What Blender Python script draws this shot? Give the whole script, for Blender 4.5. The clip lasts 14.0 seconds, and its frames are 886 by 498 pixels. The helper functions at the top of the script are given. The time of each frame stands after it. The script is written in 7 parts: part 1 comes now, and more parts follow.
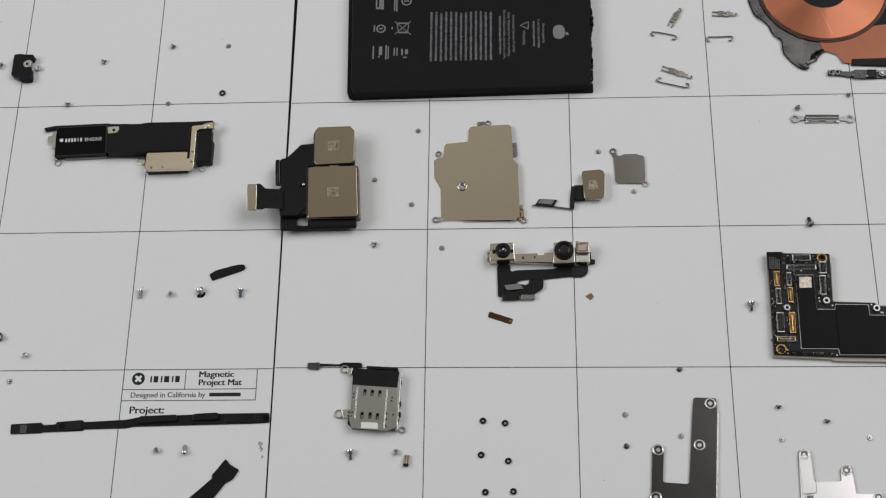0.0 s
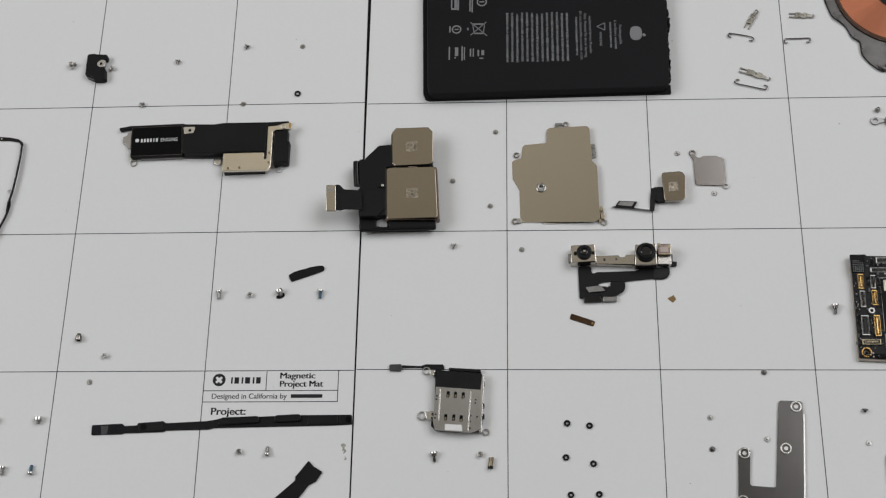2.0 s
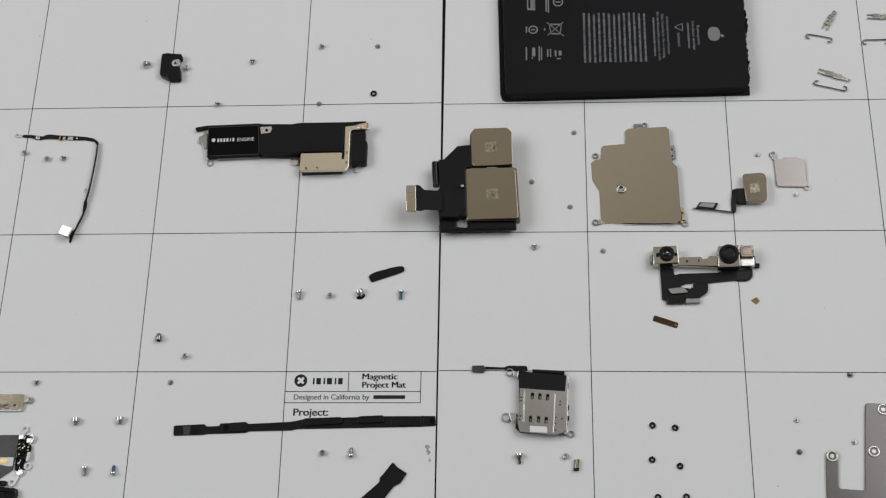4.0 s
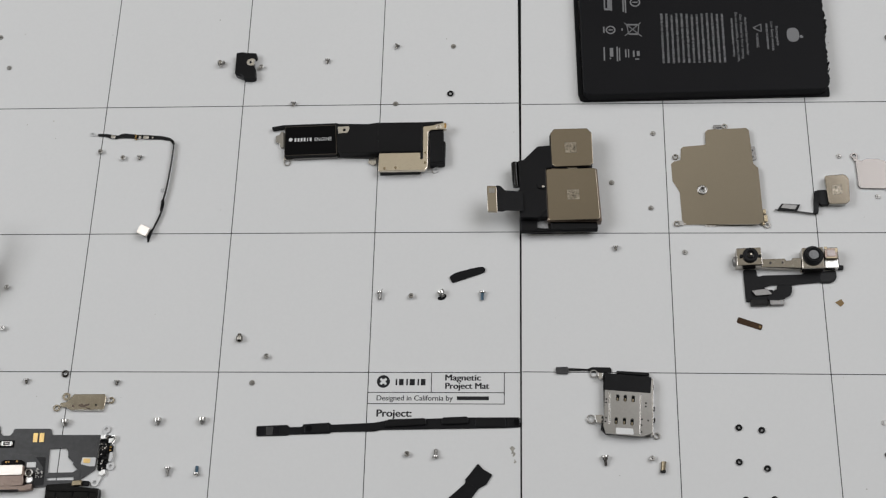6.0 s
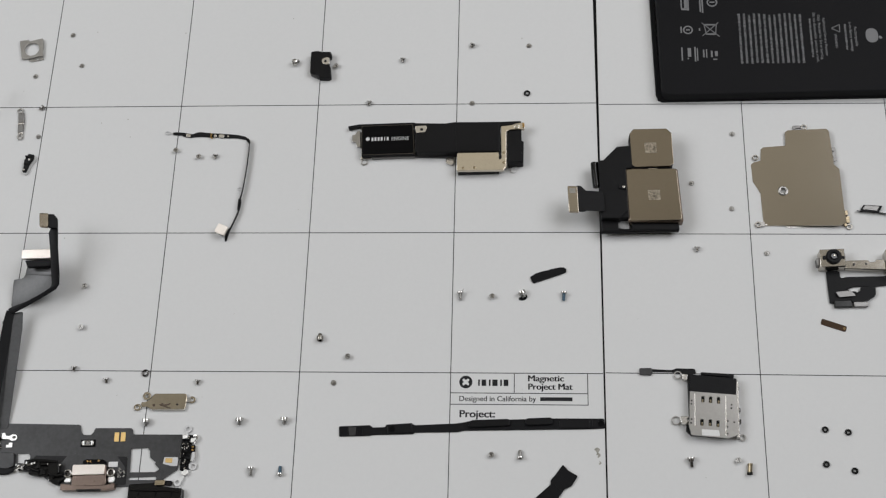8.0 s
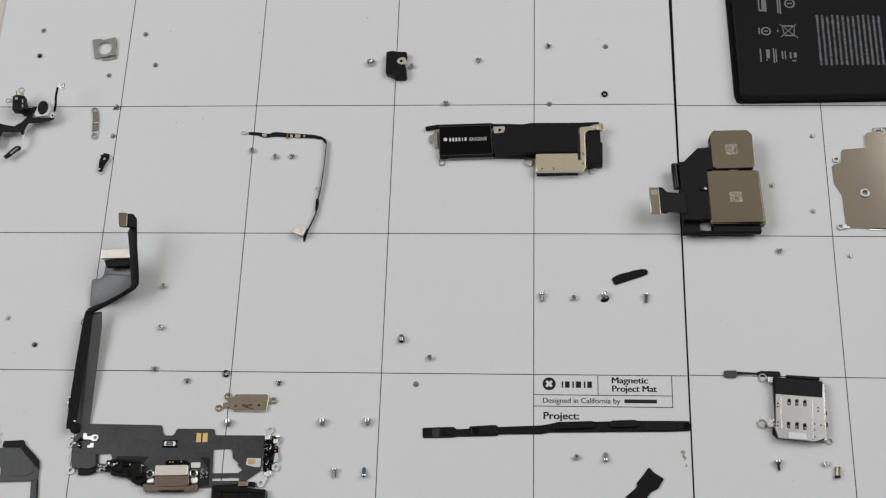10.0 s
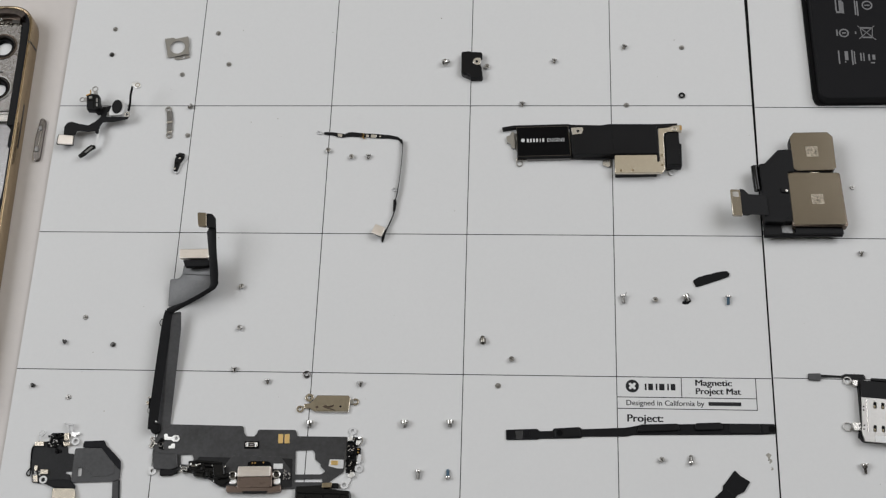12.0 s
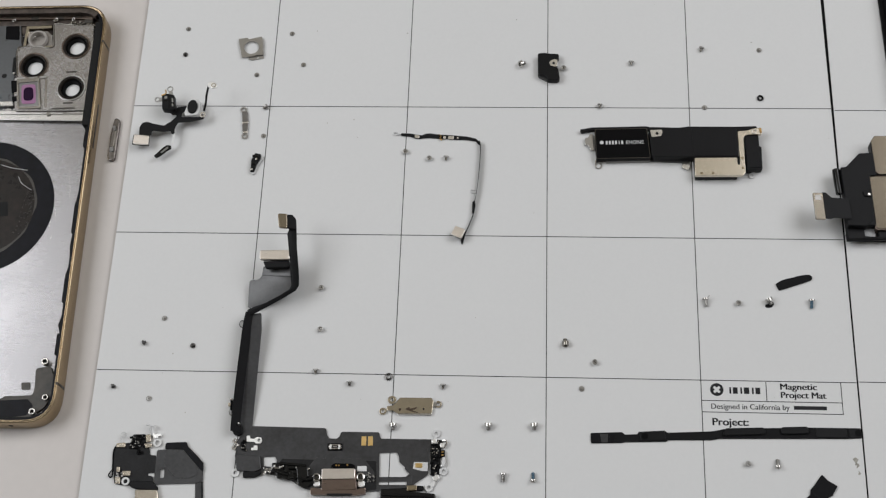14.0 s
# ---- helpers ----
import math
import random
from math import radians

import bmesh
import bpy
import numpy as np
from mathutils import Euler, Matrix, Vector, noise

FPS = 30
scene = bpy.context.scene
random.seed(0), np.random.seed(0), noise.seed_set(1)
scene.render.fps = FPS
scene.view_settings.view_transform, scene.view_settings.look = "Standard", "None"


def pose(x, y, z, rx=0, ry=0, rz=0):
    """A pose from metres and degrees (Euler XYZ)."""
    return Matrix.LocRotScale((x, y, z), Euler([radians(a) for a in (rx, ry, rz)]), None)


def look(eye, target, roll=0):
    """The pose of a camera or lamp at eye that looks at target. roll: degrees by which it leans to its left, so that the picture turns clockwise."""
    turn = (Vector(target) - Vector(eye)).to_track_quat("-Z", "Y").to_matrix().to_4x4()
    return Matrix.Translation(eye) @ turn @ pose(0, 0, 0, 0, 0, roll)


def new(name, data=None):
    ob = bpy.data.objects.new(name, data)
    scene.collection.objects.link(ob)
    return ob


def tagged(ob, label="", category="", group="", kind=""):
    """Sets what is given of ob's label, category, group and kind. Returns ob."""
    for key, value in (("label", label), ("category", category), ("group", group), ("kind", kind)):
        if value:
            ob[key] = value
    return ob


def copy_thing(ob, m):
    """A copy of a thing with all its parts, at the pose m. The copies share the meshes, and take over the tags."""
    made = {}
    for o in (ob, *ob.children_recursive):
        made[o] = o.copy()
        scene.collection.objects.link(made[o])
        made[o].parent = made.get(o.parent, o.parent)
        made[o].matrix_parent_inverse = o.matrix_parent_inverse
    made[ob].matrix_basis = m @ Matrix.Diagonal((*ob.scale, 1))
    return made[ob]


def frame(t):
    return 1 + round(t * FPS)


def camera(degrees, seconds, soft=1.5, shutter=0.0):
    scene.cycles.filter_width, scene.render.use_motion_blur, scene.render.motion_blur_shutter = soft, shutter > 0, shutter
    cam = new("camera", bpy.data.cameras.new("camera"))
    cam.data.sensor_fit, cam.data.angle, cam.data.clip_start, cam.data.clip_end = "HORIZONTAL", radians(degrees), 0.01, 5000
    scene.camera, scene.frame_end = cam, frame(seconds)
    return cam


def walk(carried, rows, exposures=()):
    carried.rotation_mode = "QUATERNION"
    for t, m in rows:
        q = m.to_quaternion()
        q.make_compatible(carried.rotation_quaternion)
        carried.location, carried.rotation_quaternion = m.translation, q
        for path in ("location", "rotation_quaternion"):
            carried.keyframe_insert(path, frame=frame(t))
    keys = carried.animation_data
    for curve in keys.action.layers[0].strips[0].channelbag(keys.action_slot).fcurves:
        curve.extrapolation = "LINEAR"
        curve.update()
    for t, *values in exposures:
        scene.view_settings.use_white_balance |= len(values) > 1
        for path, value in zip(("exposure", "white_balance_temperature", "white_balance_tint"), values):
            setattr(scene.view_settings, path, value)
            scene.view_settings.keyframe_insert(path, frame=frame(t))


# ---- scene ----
cam = camera(37.87, 14.0, 1.25)
PATH = [
    (0.0, 0.08156, -0.22596, 0.40434, 22.542, 3.444, 0.586),
    (1.0, 0.06861, -0.22576, 0.40448, 22.578, 3.487, 0.693),
    (2.0, 0.05560, -0.22556, 0.40464, 22.601, 3.520, 0.798),
    (3.0, 0.04243, -0.22535, 0.40481, 22.611, 3.544, 0.903),
    (4.0, 0.02917, -0.22515, 0.40499, 22.615, 3.557, 1.007),
    (5.0, 0.01580, -0.22495, 0.40518, 22.617, 3.561, 1.111),
    (6.0, 0.00235, -0.22475, 0.40539, 22.610, 3.555, 1.214),
    (6.5, -0.00437, -0.22465, 0.40550, 22.597, 3.546, 1.265),
    (7.0, -0.01108, -0.22455, 0.40561, 22.585, 3.538, 1.316),
    (7.5, -0.01783, -0.22446, 0.40573, 22.572, 3.525, 1.367),
    (8.0, -0.02456, -0.22436, 0.40584, 22.565, 3.512, 1.417),
    (9.0, -0.03817, -0.22416, 0.40608, 22.556, 3.476, 1.517),
    (10.0, -0.05183, -0.22396, 0.40634, 22.544, 3.431, 1.617),
    (11.0, -0.06550, -0.22377, 0.40660, 22.531, 3.375, 1.716),
    (12.0, -0.07918, -0.22358, 0.40688, 22.514, 3.309, 1.814),
    (12.5, -0.08608, -0.22348, 0.40703, 22.509, 3.272, 1.863),
    (13.0, -0.09304, -0.22338, 0.40718, 22.509, 3.234, 1.911),
    (13.5, -0.10007, -0.22329, 0.40733, 22.508, 3.191, 1.960),
    (14.0, -0.10709, -0.22319, 0.40748, 22.504, 3.148, 2.008),
]
walk(cam, [(t, pose(*row)) for t, *row in PATH])

# ---- light: a studio room with two soft boxes over the table ----
world = bpy.data.worlds.new("room_air")
scene.world = world
world.use_nodes = True
world.node_tree.nodes["Background"].inputs[0].default_value = (0.9, 0.92, 1.0, 1)
world.node_tree.nodes["Background"].inputs[1].default_value = 0.05
scene.view_settings.exposure = 0.07


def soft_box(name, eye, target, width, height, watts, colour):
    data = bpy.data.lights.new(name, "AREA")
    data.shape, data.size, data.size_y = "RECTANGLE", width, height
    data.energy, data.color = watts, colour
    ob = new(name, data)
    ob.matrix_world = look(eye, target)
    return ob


soft_box("soft_box_east", (0.908, 0.384, 1.218), (0.338, 0.234, 0.018), 1.10, 1.00, 12.0, (0.950, 0.964, 1.0))
soft_box("soft_box_west", (-1.25, 0.08, 1.15), (-0.60, 0.0, 0), 1.10, 0.85, 12.6, (0.943, 0.966, 1.0))
# an unseen lamp added beyond the table, thrown straight up to brighten the ceiling
soft_box("added_bounce_lamp", (-0.30, 1.20, 0.90), (-0.30, 1.19, 1.9), 1.0, 0.6, 10.5, (1.0, 0.99, 0.94))


# ---- materials ----
def node_material(name, colour, rough=0.5, metal=0.0, vary=0.06, scale=400.0, bump=0.0, rough_vary=0.08,
                  stretch=(1, 1, 1), coat=0.0, second=None, blotch=60.0, bands=0.0, dark=0.0):
    """A surface with fine grain and broad blotches, both in real size."""
    m = bpy.data.materials.new(name)
    m.use_nodes = True
    nt = m.node_tree
    b = nt.nodes["Principled BSDF"]
    tc = nt.nodes.new("ShaderNodeTexCoord")
    mp = nt.nodes.new("ShaderNodeMapping")
    mp.inputs["Scale"].default_value = stretch
    nt.links.new(tc.outputs["Object"], mp.inputs[0])
    fine = nt.nodes.new("ShaderNodeTexNoise")
    fine.inputs["Scale"].default_value, fine.inputs["Detail"].default_value = scale, 5
    broad = nt.nodes.new("ShaderNodeTexNoise")
    broad.inputs["Scale"].default_value, broad.inputs["Detail"].default_value = blotch, 3
    nt.links.new(mp.outputs[0], fine.inputs["Vector"])
    nt.links.new(tc.outputs["Object"], broad.inputs["Vector"])
    add = nt.nodes.new("ShaderNodeMath")
    add.operation = "ADD"
    nt.links.new(fine.outputs["Fac"], add.inputs[0])
    nt.links.new(broad.outputs["Fac"], add.inputs[1])
    span = nt.nodes.new("ShaderNodeMapRange")
    span.inputs["From Min"].default_value, span.inputs["From Max"].default_value = 0.6, 1.4
    nt.links.new(add.outputs[0], span.inputs["Value"])
    mix = nt.nodes.new("ShaderNodeMix")
    mix.data_type = "RGBA"
    low = second or tuple(c * (1 - 2 * vary) for c in colour)
    high = tuple(min(1.0, c * (1 + vary)) for c in colour)
    mix.inputs["A"].default_value, mix.inputs["B"].default_value = (*low, 1), (*high, 1)
    nt.links.new(span.outputs[0], mix.inputs["Factor"])
    nt.links.new(mix.outputs["Result"], b.inputs["Base Color"])
    rr = nt.nodes.new("ShaderNodeMapRange")
    rr.inputs["To Min"].default_value = max(0.02, rough - rough_vary)
    rr.inputs["To Max"].default_value = min(1.0, rough + rough_vary)
    nt.links.new(span.outputs[0], rr.inputs["Value"])
    nt.links.new(rr.outputs[0], b.inputs["Roughness"])
    b.inputs["Metallic"].default_value = metal
    b.inputs["Specular IOR Level"].default_value = 0.15 if max(colour) < 0.03 else 0.5
    b.inputs["Coat Weight"].default_value = coat
    b.inputs["Coat Roughness"].default_value = 0.08
    if dark:
        mix.inputs["A"].default_value, mix.inputs["B"].default_value = (dark * 0.8, dark * 0.8, dark * 0.8, 1), (dark, dark, dark, 1)
    if bump:
        bp = nt.nodes.new("ShaderNodeBump")
        bp.inputs["Strength"].default_value = 0.6
        bp.inputs["Distance"].default_value = bump
        nt.links.new(fine.outputs["Fac"], bp.inputs["Height"])
        if bands:
            cut = nt.nodes.new("ShaderNodeTexWave")
            cut.bands_direction = "Y"
            cut.inputs["Scale"].default_value, cut.inputs["Distortion"].default_value = bands, 0.4
            nt.links.new(tc.outputs["Object"], cut.inputs["Vector"])
            groove = nt.nodes.new("ShaderNodeBump")
            groove.inputs["Strength"].default_value, groove.inputs["Distance"].default_value = 0.4, 0.000012
            nt.links.new(cut.outputs["Fac"], groove.inputs["Height"])
            nt.links.new(groove.outputs[0], bp.inputs["Normal"])
        nt.links.new(bp.outputs[0], b.inputs["Normal"])
    return m


M_MAT = node_material("white_mat_skin", (0.73, 0.73, 0.725), 0.60, vary=0.012, scale=900, bump=0.000004, rough_vary=0.03, blotch=9)
M_MAT.node_tree.nodes["Principled BSDF"].inputs["Specular IOR Level"].default_value = 0.25
M_CORE = node_material("black_rubber_core", (0.012, 0.012, 0.013), 0.7, scale=1500)
M_INK = node_material("black_print", (0.022, 0.022, 0.024), 0.5, scale=3000, vary=0.15)
M_TABLE = node_material("warm_white_table", (0.64, 0.598, 0.568), 0.45, vary=0.02, scale=300, bump=0.000006, blotch=14)
M_WALL = node_material("warm_plaster", (0.47, 0.455, 0.43), 0.9, vary=0.04, scale=30, bump=0.0004, blotch=2)
M_CEIL = node_material("beige_ceiling", (0.65, 0.615, 0.55), 0.9, vary=0.04, scale=20, bump=0.0004, blotch=2)
M_FLOOR = node_material("grey_floor", (0.22, 0.21, 0.20), 0.6, vary=0.08, scale=40, blotch=3)
M_BLACK = node_material("black_plastic", (0.009, 0.009, 0.010), 0.42, vary=0.15, scale=2500, bump=0.000006)
M_FLEX = node_material("black_flex_film", (0.010, 0.010, 0.011), 0.48, vary=0.18, scale=1800, bump=0.000005, blotch=220)
M_FLEX_GREY = node_material("dark_grey_flex_film", (0.040, 0.040, 0.042), 0.36, vary=0.24, scale=900, bump=0.000025, blotch=110)
M_FOAM = node_material("black_foam_tape", (0.011, 0.011, 0.012), 0.75, vary=0.25, scale=3500, bump=0.00003, blotch=300)
M_WRAP = node_material("black_battery_wrap", (0.0108, 0.0108, 0.0121), 0.55, vary=0.10, scale=1200, bump=0.000008, blotch=40)
M_WRAP.node_tree.nodes["Principled BSDF"].inputs["Specular IOR Level"].default_value = 0.09
M_STEEL = node_material("bright_steel", (0.62, 0.605, 0.58), 0.25, 1.0, vary=0.03, scale=1200, rough_vary=0.03)
M_STEEL_DULL = node_material("dull_steel", (0.40, 0.39, 0.375), 0.33, 1.0, vary=0.05, scale=1500, rough_vary=0.04)
M_PLATE = node_material("nickel_plate", (0.42, 0.38, 0.322), 0.12, 1.0, vary=0.015, scale=700, rough_vary=0.02)
M_LID = node_material("bronze_tinted_lid", (0.28, 0.244, 0.195), 0.17, 1.0, vary=0.02, scale=900, rough_vary=0.02)
M_CHAMPAGNE = node_material("champagne_steel", (0.67, 0.61, 0.515), 0.21, 1.0, vary=0.025, scale=900, rough_vary=0.02)
M_TAUPE = node_material("taupe_channel", (0.085, 0.068, 0.058), 0.36, 0.5, vary=0.25, scale=500, bump=0.00002, blotch=250)
# paler than M_STEEL, its colour standing in for tilted bits that reflect a soft box
M_PALE_METAL = node_material("bright_pale_metal", (0.90, 0.895, 0.88), 0.42, 1.0, vary=0.04, scale=2000)
M_FLEX_MID = node_material("charcoal_flex_film", (0.021, 0.021, 0.022), 0.40, vary=0.2, scale=1500, blotch=200)
M_GLOSS = node_material("glossy_black_plastic", (0.031, 0.031, 0.032), 0.13, vary=0.2, scale=1500, bump=0.00002, blotch=300, dark=0.011)
M_GLOSS.node_tree.nodes["Principled BSDF"].inputs["Specular IOR Level"].default_value = 0.3
M_GUN = node_material("dark_nickel_steel", (0.096, 0.091, 0.087), 0.20, 1.0, vary=0.04, scale=700, rough_vary=0.02)
M_COVER = node_material("grey_nickel_steel", (0.185, 0.170, 0.160), 0.21, 1.0, vary=0.02, scale=700, rough_vary=0.02)
M_GOLD = node_material("gold_contact", (0.50, 0.31, 0.11), 0.30, 1.0, vary=0.10, scale=3000)
M_BRASS = node_material("brass", (0.36, 0.30, 0.205), 0.32, 1.0, vary=0.10, scale=2600)
M_FRAME = node_material("polished_gold_frame", (0.40, 0.315, 0.205), 0.20, 1.0, vary=0.05, scale=900, rough_vary=0.03)
M_ALU = node_material("machined_aluminium", (0.318, 0.310, 0.316), 0.27, 1.0, vary=0.014, scale=900, stretch=(0.4, 9, 1), bump=0.000008, bands=460, blotch=45)
M_CAMPLATE = node_material("grey_machined_plate", (0.37, 0.356, 0.348), 0.26, 1.0, vary=0.04, scale=900, bump=0.00001, blotch=40)
M_BROWN = node_material("brown_tinted_steel", (0.155, 0.122, 0.10), 0.30, 1.0, vary=0.08, scale=1500, rough_vary=0.03)
M_FOIL = node_material("copper_foil", (0.225, 0.088, 0.053), 0.40, 1.0, vary=0.10, scale=220, bump=0.00012, blotch=120)
M_GRAPHITE = node_material("graphite_film", (0.092, 0.087, 0.084), 0.30, 0.85, vary=0.20, scale=95, bump=0.0007, blotch=60)
M_PCB = node_material("black_circuit_board", (0.010, 0.010, 0.011), 0.45, vary=0.35, scale=2600, bump=0.00003, blotch=500)
M_CHIP = node_material("black_shield_film", (0.0042, 0.0042, 0.0048), 0.34, vary=0.10, scale=1600, blotch=90)
M_CHIP.node_tree.nodes["Principled BSDF"].inputs["Specular IOR Level"].default_value = 0.06
M_BOARD_EDGE = node_material("board_edge", (0.40, 0.35, 0.30), 0.5, vary=0.15, scale=2000)
M_RUBBER = node_material("black_rubber", (0.014, 0.014, 0.014), 0.6, vary=0.15, scale=3000)
M_LENS = node_material("lens_glass", (0.004, 0.004, 0.006), 0.06, vary=0.05, coat=1.0, rough_vary=0.02)
M_VIOLET = node_material("violet_filter_glass", (0.018, 0.004, 0.026), 0.12, coat=0.25, rough_vary=0.02)
M_PINK = node_material("pink_bezel", (0.34, 0.15, 0.29), 0.35, vary=0.08)
M_WHITE = node_material("white_plastic", (0.78, 0.78, 0.77), 0.40, vary=0.03, scale=2000)
M_CLEAR = node_material("milky_film", (0.70, 0.70, 0.70), 0.25, vary=0.06, scale=2000)
M_KAPTON = node_material("brown_polyimide", (0.052, 0.025, 0.008), 0.36, vary=0.2, scale=1500)
M_OCHRE = node_material("ochre_foil", (0.20, 0.12, 0.035), 0.45, 0.2, vary=0.10, scale=1500)
M_LETTER = node_material("grey_print", (0.19, 0.19, 0.195), 0.6, vary=0.08, scale=4000)
M_WHITE_PRINT = node_material("white_print", (0.66, 0.66, 0.66), 0.6, vary=0.06, scale=4000)
M_ETCH = node_material("laser_etched_patch", (0.40, 0.355, 0.29), 0.38, 1.0, vary=0.42, scale=1700, blotch=900, rough_vary=0.1)
M_BLACKENED = node_material("blackened_steel", (0.046, 0.044, 0.043), 0.26, 1.0, vary=0.15, scale=900, rough_vary=0.04)
M_SHADE_FILM = node_material("shade_grey_film", (0.30, 0.30, 0.30), 0.3, vary=0.06, scale=2000)
M_SOCKET = node_material("dull_socket_steel", (0.24, 0.235, 0.23), 0.36, 1.0, vary=0.15, scale=2500)
M_SPRING = node_material("olive_spring_steel", (0.27, 0.255, 0.22), 0.40, 1.0, vary=0.25, scale=2600, bump=0.00002, rough_vary=0.08)
M_DARK_SCREW = node_material("grey_screw_steel", (0.15, 0.147, 0.145), 0.30, 1.0, vary=0.2, scale=2500)
M_PALE = node_material("pale_rosy_nickel", (0.41, 0.385, 0.38), 0.24, 1.0, vary=0.03, scale=900, rough_vary=0.03)
M_BLUE = node_material("blue_thread_lock", (0.09, 0.17, 0.24), 0.5, vary=0.2, scale=4000)
M_TEAL = node_material("teal_thread_lock", (0.06, 0.17, 0.16), 0.5, vary=0.2, scale=4000)
M_STAIN = node_material("dry_glue_stain", (0.42, 0.40, 0.35), 0.6, vary=0.25, scale=1500)
M_COAT = node_material("dark_bonding_film", (0.007, 0.007, 0.010), 0.45, vary=0.3, scale=300, bump=0.00002, blotch=150)
M_UMBER = node_material("umber_film", (0.050, 0.043, 0.034), 0.42, vary=0.30, scale=500, bump=0.00002, blotch=200)


def coil_material():
    """Wound copper: fine turns round the middle of the coil stretch every highlight."""
    m = node_material("wound_copper", (0.47, 0.175, 0.098), 0.38, 1.0, vary=0.04, scale=300, rough_vary=0.03)
    nt = m.node_tree
    b = nt.nodes["Principled BSDF"]
    tc = nt.nodes.new("ShaderNodeTexCoord")
    wave = nt.nodes.new("ShaderNodeTexWave")
    wave.wave_type, wave.rings_direction = "RINGS", "Z"
    wave.inputs["Scale"].default_value, wave.inputs["Distortion"].default_value = 1400, 0.0
    nt.links.new(tc.outputs["Object"], wave.inputs["Vector"])
    bp = nt.nodes.new("ShaderNodeBump")
    bp.inputs["Strength"].default_value, bp.inputs["Distance"].default_value = 0.12, 0.000006
    nt.links.new(wave.outputs["Fac"], bp.inputs["Height"])
    # the bundle of turns is slightly wavy along its way round
    split = nt.nodes.new("ShaderNodeSeparateXYZ")
    nt.links.new(tc.outputs["Object"], split.inputs[0])
    angle = nt.nodes.new("ShaderNodeMath")
    angle.operation = "ARCTAN2"
    nt.links.new(split.outputs["Y"], angle.inputs[0])
    nt.links.new(split.outputs["X"], angle.inputs[1])
    sway = nt.nodes.new("ShaderNodeTexNoise")
    sway.noise_dimensions = "1D"
    sway.inputs["Scale"].default_value, sway.inputs["Detail"].default_value = 3.0, 3.0
    nt.links.new(angle.outputs[0], sway.inputs["W"])
    bow = nt.nodes.new("ShaderNodeBump")
    bow.inputs["Strength"].default_value, bow.inputs["Distance"].default_value = 1.0, 0.00009
    nt.links.new(sway.outputs["Fac"], bow.inputs["Height"])
    nt.links.new(bp.outputs[0], bow.inputs["Normal"])
    nt.links.new(bow.outputs[0], b.inputs["Normal"])
    along = nt.nodes.new("ShaderNodeTangent")
    along.direction_type, along.axis = "RADIAL", "Z"
    nt.links.new(along.outputs[0], b.inputs["Tangent"])
    b.inputs["Anisotropic"].default_value = 0.98
    b.inputs["Anisotropic Rotation"].default_value = 0.25
    return m


M_COIL = coil_material()
M_BOND = node_material("brown_bonding_disc", (0.021, 0.016, 0.013), 0.30, vary=0.35, scale=600, bump=0.00003, blotch=120)
M_BRAID = node_material("brown_braid", (0.085, 0.047, 0.033), 0.35, 0.6, vary=0.3, scale=2500)
M_DECK = node_material("blue_grey_deck", (0.125, 0.129, 0.135), 0.32, 1.0, vary=0.06, scale=900, bump=0.000006, blotch=50)
M_CUP = node_material("brown_black_cup", (0.024, 0.019, 0.016), 0.28, vary=0.15, scale=1500)
M_CREAM = node_material("cream_plastic", (0.40, 0.37, 0.34), 0.35, vary=0.08, scale=1500)
M_CHAMPAGNE_DULL = node_material("tan_nickel_plate", (0.54, 0.485, 0.39), 0.17, 1.0, vary=0.04, scale=700, rough_vary=0.03)
M_PORT = node_material("rosy_brown_steel", (0.235, 0.182, 0.155), 0.28, 1.0, vary=0.05, scale=900, rough_vary=0.03)
M_LEAD = node_material("bright_copper_lead", (0.78, 0.40, 0.27), 0.42, 1.0, vary=0.05, scale=900)
M_PINKISH = node_material("pale_rosy_steel", (0.86, 0.80, 0.745), 0.30, 1.0, vary=0.03, scale=900, rough_vary=0.03)
M_ROSE = node_material("rosy_window", (0.46, 0.375, 0.35), 0.2, vary=0.1, scale=1500, coat=0.5)
# lighter than the other flex film: the lug's sheen is put into its colour
M_LUG = node_material("sheen_grey_film", (0.100, 0.100, 0.102), 0.34, vary=0.12, scale=900, bump=0.000015, blotch=110)
M_GOLD_PAD = node_material("bright_gold_pad", (0.78, 0.55, 0.23), 0.36, 1.0, vary=0.06, scale=2500)
M_ARRAY = node_material("warm_camera_steel", (0.48, 0.45, 0.405), 0.13, 1.0, vary=0.03, scale=900, rough_vary=0.02)
M_KAPTON.node_tree.nodes["Principled BSDF"].inputs["Specular IOR Level"].default_value = 0.15
M_CLIP = node_material("warm_grey_nickel", (0.30, 0.284, 0.258), 0.24, 1.0, vary=0.12, scale=2500, rough_vary=0.05)

# ---- builders: all shapes are in millimetres ----
MM = 0.001


def part(name, bm, material, parent=None, label="", smooth=True):
    """Links a bmesh, given in millimetres, as one mesh object under its thing."""
    bmesh.ops.recalc_face_normals(bm, faces=bm.faces)
    bm.transform(Matrix.Scale(MM, 4))
    me = bpy.data.meshes.new(name)
    bm.to_mesh(me)
    bm.free()
    me.materials.append(material)
    if smooth:
        me.shade_smooth()
        me.set_sharp_from_angle(angle=radians(32))
        for f in me.polygons:
            if abs(f.normal.z) > 0.995:
                f.use_smooth = False
    ob = new(name, me)
    if parent is not None:
        ob.parent = parent
    return tagged(ob, label)


def thing(name, xy, label, category, group="", z=0.0, turn=0.0):
    ob = new(name)
    ob.empty_display_size = 0.005
    ob.matrix_basis = pose(xy[0] * MM, xy[1] * MM, z * MM, 0, 0, turn)
    return tagged(ob, label, category, group)


